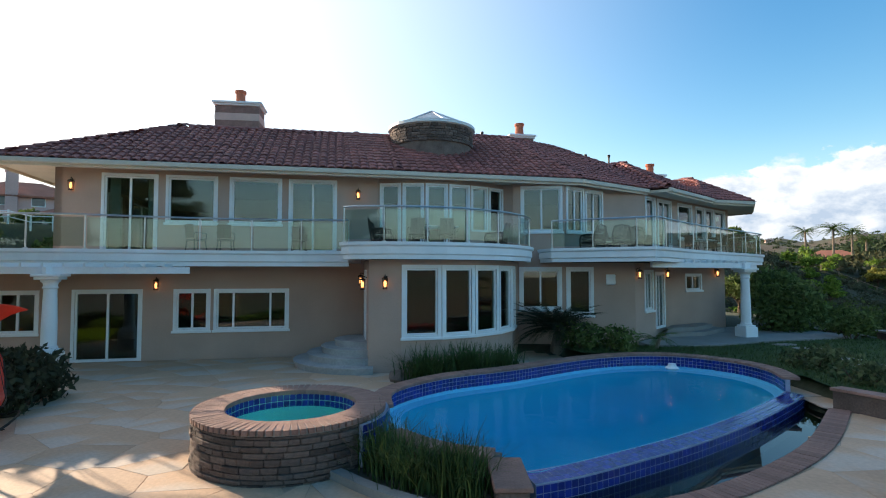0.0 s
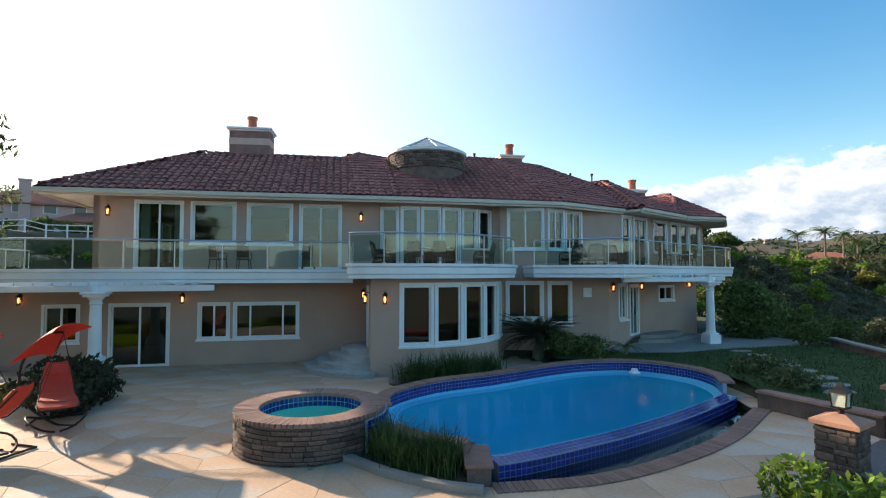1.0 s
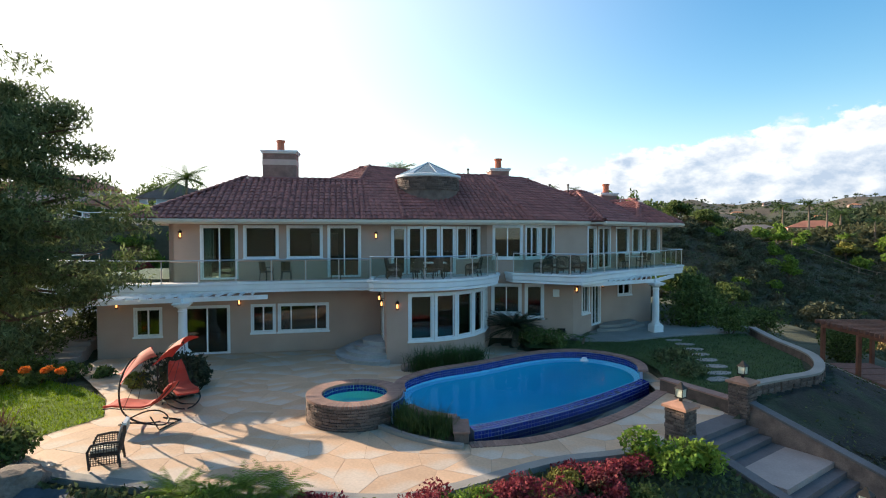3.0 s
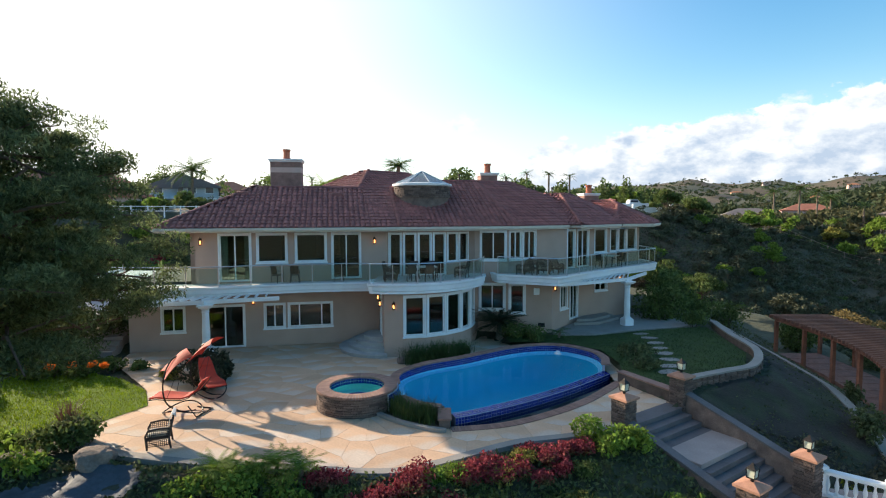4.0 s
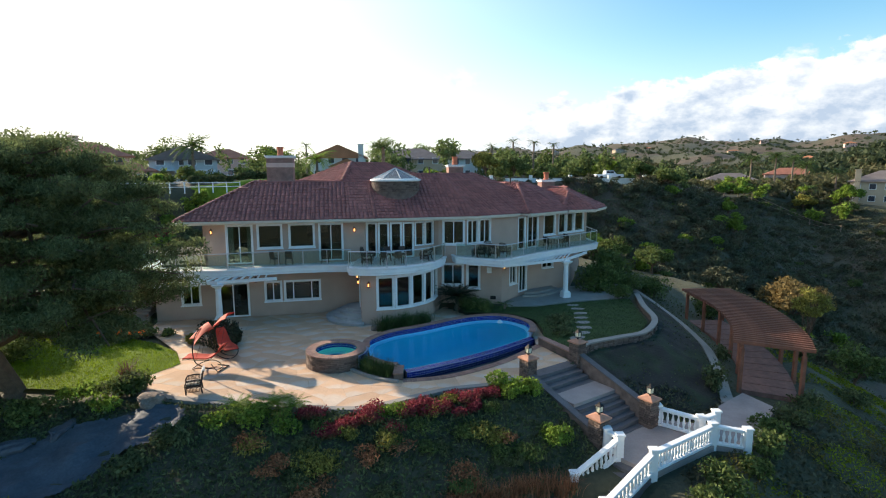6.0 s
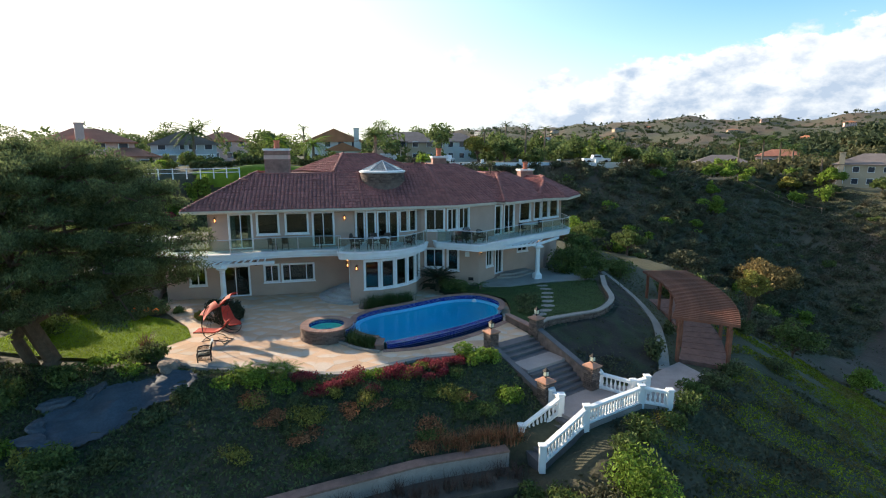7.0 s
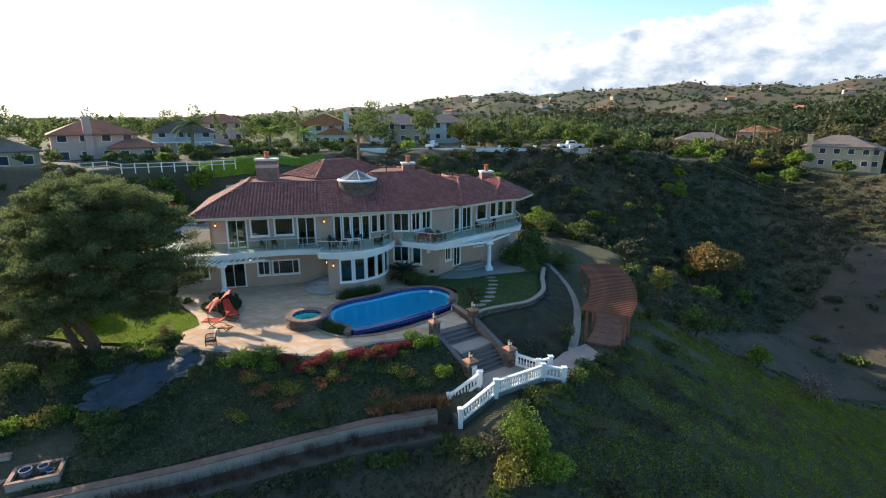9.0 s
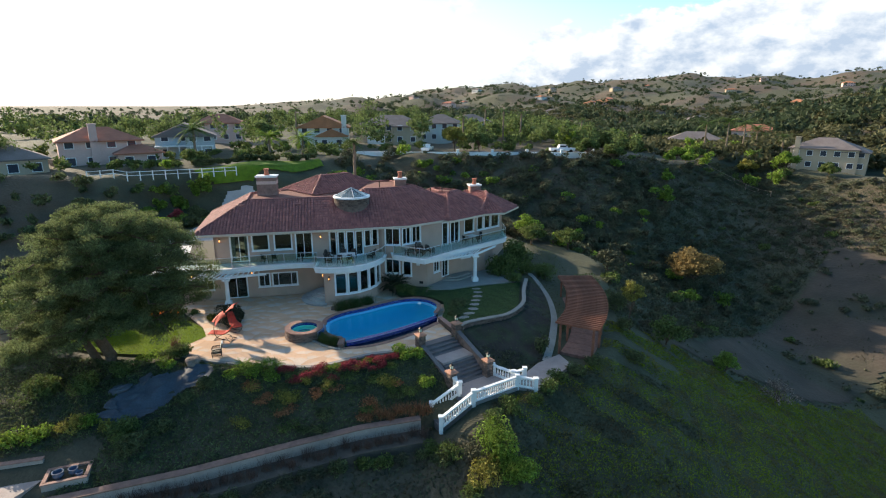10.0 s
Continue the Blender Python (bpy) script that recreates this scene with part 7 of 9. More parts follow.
shrub(10.3, 14.9, 0, 1.3, 0.6, L_DARK, "low spreading shrub in the lawn", 33, 0.08)
shrub(9.8, 12.6, 0, 0.9, 0.55, L_DARK, "low spreading shrub in the lawn", 34, 0.08)
for k, (x, y) in enumerate(((-0.75, 7.75), (-0.3, 7.3), (0.25, 7.0), (0.15, 7.35), (-0.95, 8.1))):
    straps(x, y, PZ + 0.05, 0.42, 0.8, L_STRAP, "arching grassy plant in the bed beside the spa", 40 + k, 210, width=0.011, flop=1.1, group="grassy plants in the spa bed")
# lawn on the left with its edge plants
LLAWN = [(-21, 14.2), (-22, 7.1), (-17.3, 5.9), (-13.3, 5.4), (-11.4, 7.0), (-10.5, 8.8), (-11.6, 10.6), (-13.4, 12.1), (-15.1, 12.9), (-16.8, 14.4)]
# brighter copy of lawn_grass, with the sunlight put into its colour
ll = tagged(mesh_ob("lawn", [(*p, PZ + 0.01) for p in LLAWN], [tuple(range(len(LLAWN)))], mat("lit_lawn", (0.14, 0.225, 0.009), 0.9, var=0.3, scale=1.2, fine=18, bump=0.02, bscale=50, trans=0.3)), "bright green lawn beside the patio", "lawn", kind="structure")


def grass_over(poly, m, hgt, z, material, parent, seed, label):
    rng_ = np.random.RandomState(seed)
    P = np.array(poly)
    X, Y = rng_.uniform(P[:, 0].min(), P[:, 0].max(), m), rng_.uniform(P[:, 1].min(), P[:, 1].max(), m)
    k = inside(X, Y, poly)
    X, Y = X[k], Y[k]
    a = rng_.rand(len(X)) * 6.28
    h = hgt * rng_.uniform(0.5, 1.3, len(X))
    dx, dy = 0.012 * np.cos(a), 0.012 * np.sin(a)
    lx, ly = rng_.normal(0, 0.4, len(X)) * h, rng_.normal(0, 0.4, len(X)) * h
    V = np.stack([np.stack([X - dx, Y - dy, 0 * X + z], 1), np.stack([X + dx, Y + dy, 0 * X + z], 1), np.stack([X + dx * 0.3 + lx, Y + dy * 0.3 + ly, z + h], 1), np.stack([X - dx * 0.3 + lx, Y - dy * 0.3 + ly, z + h], 1)], 1).reshape(-1, 3)
    ob = fast_mesh("grass", V, np.arange(len(V)).reshape(-1, 4), material)
    tagged(ob, label, "grass", kind="stuff")


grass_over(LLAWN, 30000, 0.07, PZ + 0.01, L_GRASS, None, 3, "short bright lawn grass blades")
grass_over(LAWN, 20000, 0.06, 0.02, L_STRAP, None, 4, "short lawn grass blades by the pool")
for k, (x, y, r, h, mt) in enumerate(((-10.6, 5.3, 0.8, 0.85, L_MID), (-11.2, 5.7, 0.8, 0.9, L_DARK), (-11.9, 5.2, 0.9, 0.8, L_MID), (-13.2, 4.7, 1.0, 0.6, L_BRIGHT), (-14.9, 13.6, 0.8, 0.7, L_MID), (-16.9, 13.7, 1.2, 0.9, L_MID), (-18.7, 12.9, 1.3, 1.0, L_BRIGHT), (-19.5, 9.0, 1.4, 1.3, L_MID))):
    shrub(x, y, ground_z(x, y) + 0.1, r, h, mt, "leafy garden shrub at the edge of the lawn", 60 + k, 0.09, group="shrubs round the lawn")
for k, (x, y, r, h, mt) in enumerate(((-18.6, 16.5, 1.6, 2.6, L_DARK), (-20.6, 15.2, 1.8, 2.8, L_DARK), (-17.6, 19.0, 1.5, 2.4, L_DARK), (-22.0, 12.0, 1.8, 2.4, L_MID), (-13.6, 13.7, 0.5, 0.5, L_MID), (-17.0, 12.4, 1.0, 0.75, L_MID), (-15.6, 12.7, 0.8, 0.6, L_MID), (-11.4, 12.2, 0.5, 0.6, L_YELLOW))):
    shrub(x, y, ground_z(x, y) + 0.05, r, h, mt, "dense shrub beside the lawn and garden steps", 700 + k, 0.10, 1.2, group="shrubs beside the garden steps")
for k, (x, y) in enumerate(((-16.6, 12.0), (-15.8, 12.3), (-15.0, 12.4), (-17.7, 11.8), (-14.3, 12.2))):
    shrub(x, y, PZ + 0.5, 0.22, 0.25, mat("orange_bloom", (0.75, 0.22, 0.03), 0.8, var=0.2, trans=0.3) if k == 0 else MATS["orange_bloom"], "small cluster of orange blooms by the lawn", 720 + k, 0.04, 0.5, "flower_cluster", "flowers", "orange blooms by the lawn", stems=False)
steps_ = thing("garden_steps", "pale stone garden steps beside the house wall", "steps", (-17.4, 16.2, PZ), 8)
for k in range(6):
    bm = bmesh.new()
    box(bm, -1.1, 0.9, 0.42 * k, 0.42 * k + 0.46, -0.2, 0.17 * (k + 1), bevel=0.015)
    part("step", bm, PALE, steps_)
straps(-11.8, 6.3, PZ, 0.3, 1.1, mat("bronze_blades", (0.13, 0.065, 0.045), 0.6, var=0.3, trans=0.2), "bronze spiky flax clump at the lawn edge", 730, 90, "flax_plant", "plant", 0.03, flop=0.7)
for k, (x, y, r, h, mt) in enumerate(((-13.2, -1.9, 0.8, 0.7, L_BRIGHT), (-14.4, -2.3, 0.9, 0.8, L_YELLOW), (-15.8, -3.0, 1.0, 0.8, L_BRIGHT), (-17.4, -3.6, 1.1, 0.9, L_BRIGHT), (-12.2, -2.2, 0.6, 0.6, L_YELLOW), (-10.8, -3.0, 1.1, 1.2, L_MID), (-9.9, -3.9, 1.0, 1.2, L_DARK), (-8.9, -2.2, 0.9, 0.8, L_DARK), (-8.3, 0.2, 0.8, 0.8, L_DARK), (-7.3, 1.6, 0.8, 0.8, L_DARK), (-13.9, 3.0, 1.0, 0.9, L_MID), (-15.5, 1.2, 1.3, 1.1, L_MID), (-18.0, 0.4, 1.5, 1.2, L_MID), (-11.2, 3.9, 0.7, 0.5, L_BRIGHT))):
    shrub(x, y, ground_z(x, y), r, h, mt, "leafy shrub on the bank below the pine", 760 + k, 0.09, 1.1, group="shrubs below the pine", stems=False)
# patio edge: small palms, bright shrubs, red flowering shrubs on the bank
for k, (x, y, h) in enumerate(((-5.7, 3.55, 0.05), (-3.95, 3.3, 0.35), (-3.2, 3.1, 0.2), (-4.5, 3.1, 0.1), (-5.2, 3.2, 0.0))):
    palm(x, y, ground_z(x, y), h + 0.2, 34, 0.85, "small pygmy date palm at the patio edge", 80 + k, "pygmy_palm", "palm", 0.06, rise=(0.1, 1.3), droop=0.5, width=0.34, pairs=16, leaf_m=L_BRIGHT, group="pygmy palms along the patio")
for k, (x, y, r, h) in enumerate(((-4.7, 2.6, 0.9, 0.7), (-3.4, 2.3, 0.8, 0.6), (5.9, 5.4, 0.85, 0.95), (7.0, 5.4, 0.6, 0.7), (7.6, 3.0, 0.75, 0.85), (-5.9, 2.6, 0.8, 0.5))):
    shrub(x, y, ground_z(x, y), r, h, L_BRIGHT, "bright green leafy shrub on the bank", 90 + k, 0.08, 1.3, group="bright shrubs on the bank")
rs = random.Random(7)
k = 0
for s in np.linspace(0, 1, 34):
    x = -2.6 + 8.0 * s + rs.uniform(-0.1, 0.1)
    y = np.interp(x, [-2.6, -0.8, 0.5, 1.9, 3.5, 5.2], [3.2, 3.0, 3.4, 4.2, 4.95, 5.4]) - rs.uniform(0.05, 1.3)
    if 5.2 < x:
        continue
    k += 1
    red = rs.random() < 0.66
    shrub(x, y, ground_z(x, y), rs.uniform(0.4, 0.62), rs.uniform(0.35, 0.62), L_RED if red else rs.choice([L_MID, L_BRIGHT, L_YELLOW]), "red-flowering shrub along the patio edge" if red else "green shrub among the red flowers", 110 + k, 0.05, 1.1, group="flowering shrubs along the patio", lumps=11, stems=False)
for k in range(60):
    x, y = rs.uniform(-4.5, 7.5), rs.uniform(-1.6, 3.4)
    if not (dist_to(x, y, PAD) > 0.8 and not inside(x, y, PAD)) or inside(x, y, BANK_WALL + [(30, -1), (30, -400), (-400, -400), (-400, -12)]):
        continue
    if x > 6.6 and y > 1.2:
        continue
    shrub(x, y, ground_z(x, y), rs.uniform(0.5, 0.9), rs.uniform(0.35, 0.6), rs.choice([L_RUST, L_MID, L_DARK, L_YELLOW]), "low mixed ground-cover shrub on the bank", 150 + k, 0.06, 0.8, group="ground-cover shrubs on the bank", stems=False)
for k in range(12):
    x = 3.8 + 0.36 * k
    y = float(np.interp(x, [3.4, 7.2, 10], [-0.55, 0.5, 0.6])) + rs.uniform(0.3, 1.0)
    straps(x, y, ground_z(x, y), 0.4, 0.75, L_RUST, "rust-coloured fountain grass above the wall", 200 + k, 110, "fountain_grass", "grass", 0.012, "fountain grasses above the wall")
for k in range(26):
    x = -10.5 + 0.72 * k
    y = float(np.interp(x, [-13, -6.2, -0.6, 3.4, 7.2], [-7.4, -4.9, -2.3, -0.55, 0.5])) - rs.uniform(0.7, 1.4)
    straps(x, y, -3.36, 0.45, 0.75, mat("dry_purple", (0.10, 0.055, 0.04), 0.8, var=0.3) if k == 0 else MATS["dry_purple"], "dry dark fountain grass at the foot of the wall", 220 + k, 110, "fountain_grass", "grass", 0.012, "dry grasses below the wall")


for k in range(16):
    x = -9.0 + 1.15 * k + rs.uniform(-0.3, 0.3)
    y = float(np.interp(x, [-13, -6.2, -0.6, 3.4, 7.2, 10.5], [-7.4, -4.9, -2.3, -0.55, 0.5, 0.6])) - rs.uniform(1.9, 2.5)
    shrub(x, y, ground_z(x, y), rs.uniform(0.5, 0.8), rs.uniform(0.6, 0.95), rs.choice([L_DARK, L_MID, L_BRUSH]), "dark shrub along the path below the wall", 740 + k, 0.08, 1.0, group="shrubs along the lower path", stems=False)


# ground cover on the banks: leaves over the slope
def cover(name, test, box_, m, size, material, label, seed, lift=0.25):
    rng_ = np.random.RandomState(seed)
    x0, x1, y0, y1 = box_
    X, Y = rng_.uniform(x0, x1, m), rng_.uniform(y0, y1, m)
    k = test(X, Y)
    X, Y = X[k], Y[k]
    Z = height(X, Y) + rng_.uniform(0, lift, len(X)) * (0.6 + 0.4 * waves(X, Y, 3.0, seed))
    V, F = leaf_arrays(np.stack([X, Y, Z], 1), size, rng_, 0.5)
    return tagged(fast_mesh(name, V, F, material), label, "ground cover", kind="stuff")


PAVED = [(-17.8, -4.8), (-14.2, -4.0), (-12.7, -2.7), (-11.6, -3.6), (-12.0, -6.2), (-14.6, -8.4), (-18.8, -9.4)]
FRONTZONE = BANK_WALL + [(30, -1), (30, -400), (-400, -400), (-400, -12)]
keepout = [(6.7, 7.2), (9.9, 9.2), (12.6, 5.2), (15, 5.6), (18.5, 9), (19.5, 6.4), (15.8, 2.6), (14.3, 2.9), (11, 0.8), (8.7, -0.6), (7.7, 1.4), (9.2, 2.6), (8.9, 3.4)]
TERR = [(-13.0, 1.0), (-12.4, -1.2), (-10.6, -1.6), (-8.9, 0.8), (-7.6, 2.4), (-7.8, 3.6), (-9.2, 4.0), (-10.6, 2.9)]
cover("bank_cover", lambda X, Y: ~inside(X, Y, PAD) & ~inside(X, Y, FRONTZONE) & ~inside(X, Y, keepout) & ~inside(X, Y, TERR) & ~inside(X, Y, PAVED) & (X < 10), (-24, 10, -9, 5.5), 75000, 0.085, L_DARK, "dark trailing ground cover on the bank", 5, 0.3)
cover("slope_cover", lambda X, Y: inside(X, Y, FRONTZONE) & ~inside(X, Y, PAVED) & (dist_to(X, Y, BANK_WALL, False) > 1.9), (-28, 26, -34, 1), 60000, 0.13, L_BRUSH, "low brush over the open slope", 6, 0.3)
cover("east_cover", lambda X, Y: ~inside(X, Y, PAD) & ~inside(X, Y, keepout) & (dist_to(X, Y, PC, False) > 1.6) & (dist_to(X, Y, PAD) > 5.0) & (Y < np.interp(X, [12, 26, 37, 48, 60], [30, 16.2, 18.6, 20.6, 24.0]) + 0.8 * waves(X, Y, 5.0, 9)) & (waves(X, Y, 6.0, 71) > np.interp(X - 0.7 * Y, [8, 28], [0.5, -1.6])), (12, 58, -30, 26), 330000, 0.07, L_DRYGRASS, "green grass over the eastern slope", 7, 0.22)
cover("slope_cover", lambda X, Y: ~inside(X, Y, PAD) & ~inside(X, Y, keepout) & ~inside(X, Y, FRONTZONE) & (dist_to(X, Y, PC, False) > 1.6) & (waves(X, Y, 6.0, 71) < np.interp(X - 0.7 * Y, [8, 28], [0.9, -1.2])), (12, 32, -30, 8), 70000, 0.10, L_BRUSH, "low brown brush over the steep slope", 9, 0.3)
cover("bed_cover", lambda X, Y: ~inside(X, Y, PAD) & ~inside(X, Y, keepout) & (dist_to(X, Y, PAD) < 5.0) & (dist_to(X, Y, PC, False) > 1.6) & (X > 10), (10, 24, 6, 40), 16000, 0.06, L_DARK, "sparse plants in the dark bed", 8, 0.15)
# brush on the slope below and round the pergola
n_b = 0
rs = random.Random(21)
for k in range(90):
    x, y = rs.uniform(-10, 20), rs.uniform(-18, 0.5)
    if not inside(x, y, FRONTZONE) or dist_to(x, y, BANK_WALL, False) < 2.2 or inside(x, y, keepout):
        continue
    if n_b > 46:
        break
    n_b += 1
    r = rs.uniform(0.6, 1.25)
    shrub(x, y, ground_z(x, y), r, r * rs.uniform(0.7, 1.0), rs.choice([L_BRUSH, L_BRUSH, L_DARK, L_MID]), "wild brush on the slope below the path", 300 + k, 0.10, 0.9, group="brush on the slope", stems=False)
for k, (x, y, r, h, mt) in enumerate(((13.4, 0.6, 1.0, 0.9, L_MID), (12.0, -0.6, 0.9, 0.8, L_MID), (16.3, 3.2, 0.9, 0.8, L_MID), (17.4, 4.6, 0.8, 0.8, L_MID), (19.0, 5.6, 0.9, 0.9, L_DARK), (20.8, 7.2, 0.8, 0.8, L_DARK), (12.2, -2.6, 1.6, 2.0, L_BRIGHT), (13.4, -3.6, 1.5, 1.7, L_BRIGHT), (11.4, -4.2, 1.2, 1.4, L_YELLOW), (15.2, 1.6, 0.7, 0.7, L_MID),
                                   (17.0, 8.6, 0.7, 1.3, L_DARK), (18.2, 24.4, 1.2, 1.4, L_MID), (20.2, 24.8, 1.3, 1.6, L_MID), (24.4, 23.5, 1.8, 2.2, L_MID), (26.6, 20.0, 1.6, 2.0, L_DARK), (25.6, 15.0, 1.0, 1.1, L_DARK), (25.0, 9.4, 0.9, 1.0, L_DARK), (19.6, 12.6, 0.5, 0.9, L_DARK))):
    shrub(x, y, ground_z(x, y), r, h, mt, "leafy shrub beside the landing and pergola", 420 + k, 0.09, 1.0, group="shrubs round the pergola")
tree(26.8, 15.8, ground_z(26.8, 15.8), 6.0, 1.35, L_YELLOW, "slender yellowing tree behind the pergola", 450, 0.10, 2200, trunk_r=0.08, low=0.25)
tree(50.3, 52.0, ground_z(50.3, 52.0), 7.0, 5.0, leafmat("olive_brown_leaves", (0.24, 0.17, 0.065)), "broad olive-brown bush on the slope", 451, 0.24, 4200, trunk_r=0.2, low=0.1)
tree(31.1, 16.8, ground_z(31.1, 16.8), 3.2, 2.1, L_MID, "low yellow-green bush on the slope", 452, 0.13, 2200, trunk_r=0.1, low=0.08)

tree(38.5, 18.8, ground_z(38.5, 18.8), 2.6, 1.6, L_BRIGHT, "low pale green bush on the bare slope", 453, 0.12, 1600, trunk_r=0.08, low=0.08)
tree(43.2, 16.9, ground_z(43.2, 16.9), 2.6, 2.3, L_TWIGS, "dry leafless bush on the bare slope", 454, 0.10, 900, trunk_r=0.07, low=0.05)
tree(54.6, 75.4, ground_z(54.6, 75.4), 5.2, 2.0, L_BRIGHT, "bright green young tree on the brushy slope", 455, 0.2, 1800, trunk_r=0.1, low=0.15)

# rock terrace beside the lawn
ROCK = mat("grey_rock", (0.07, 0.082, 0.10), 0.8, var=0.3, scale=1.2, fine=10, bump=0.02, bscale=6)


def boulder(x, y, z, sx, sy, sz, seed, label="large grey boulder", name="boulder", material=None, rough=0.16):
    th = None
    bm = bmesh.new()
    bmesh.ops.create_icosphere(bm, subdivisions=3, radius=1.0)
    for v in bm.verts:
        nse = noise.noise(v.co * 1.3 + Vector((seed * 7.1, seed * 3.3, 0))) * rough * 2 + noise.noise(v.co * 3.1 + Vector((seed, 0, 5))) * rough * 0.7
        v.co *= 1 + nse
        v.co.z = max(v.co.z, -0.4)
        if v.co.z > 0.55:
            v.co.z = 0.55 + (v.co.z - 0.55) * 0.35
        v.co = Vector((v.co.x * sx, v.co.y * sy, v.co.z * sz))
    me = bpy.data.meshes.new(name)
    bm.to_mesh(me)
    bm.free()
    me.materials.append(material or ROCK)
    ob = new(name, me)
    ob.matrix_basis = pose(x, y, z, 0, 0, seed * 47 % 360)
    return tagged(ob, label, "rock", group="rocks of the terrace")


tx, ty = np.meshgrid(np.arange(-14.4, -7.2, 0.12), np.arange(-2.9, 4.8, 0.12), indexing="ij")
tin = inside(tx, ty, spline(TERR, 6, True))
tz = height(tx, ty) + 0.10
step = 0.10
tq_ = (tz + 0.10 * waves(tx, ty, 2.6, 12)) / step
tz = (np.floor(tq_) + sm(0.75, 1.0, tq_ - np.floor(tq_))) * step + 0.06 + 0.02 * waves(tx, ty, 0.9, 13)
ti = np.arange(tx.size).reshape(tx.shape)
tok = tin[:-1, :-1] & tin[1:, :-1] & tin[1:, 1:] & tin[:-1, 1:]
tq = np.stack([ti[:-1, :-1], ti[1:, :-1], ti[1:, 1:], ti[:-1, 1:]], -1)[tok]
used, inv = np.unique(tq, return_inverse=True)
tagged(mesh_ob("rock_terrace", np.stack([tx.ravel(), ty.ravel(), tz.ravel()], 1)[used].tolist(), inv.reshape(-1, 4).tolist(), ROCK, smooth=True), "stepped blue-grey rock terrace running down beside the lawn", "terrace", kind="structure")
for k, (x, y, sx, sy, sz) in enumerate(((-13.1, 1.1, 0.7, 0.4, 0.4), (-11.9, 2.2, 0.7, 0.4, 0.35), (-12.9, -0.3, 0.6, 0.45, 0.45), (-12.4, -1.3, 0.7, 0.5, 0.5), (-11.3, -1.7, 0.6, 0.4, 0.45))):
    boulder(x, y, ground_z(x, y) + 0.05, sx, sy, sz, k + 1, "angular grey rock at the edge of the terrace", rough=0.3)
for k, (x, y, s) in enumerate(((-1.1, 14.75, 0.38), (-9.5, 4.2, 0.62))):
    boulder(x, y, PZ + 0.08, s, s * 0.85, s * 0.8, k + 20, "rounded tan boulder on the patio", material=mat("tan_rock", (0.20, 0.15, 0.12), 0.9, var=0.4, scale=2, fine=14, bump=0.02) if k == 0 else MATS["tan_rock"])

# ---- the neighbourhood ----
def far_roof(name, c):
    return mat(name, c, 0.85, var=0.2, scale=0.6, fine=6, bump=0.05, bscale=5)


ROOF_RED, ROOF_GREY, ROOF_ORANGE = far_roof("far_red_tile", (0.34, 0.13, 0.08)), far_roof("far_grey_tile", (0.17, 0.14, 0.13)), far_roof("far_orange_tile", (0.42, 0.17, 0.08))
W_PINK, W_WHITE, W_BLUE, W_TAN = (mat(n_, c_, 0.9, var=0.08, scale=0.5, fine=5) for n_, c_ in (("pink_stucco", (0.60, 0.40, 0.35)), ("white_stucco", (0.66, 0.64, 0.60)), ("blue_grey_siding", (0.44, 0.47, 0.48)), ("tan_stucco", (0.48, 0.38, 0.27))))
FARGLASS = mat("far_glass", (0.05, 0.06, 0.08), 0.08, var=0.1)


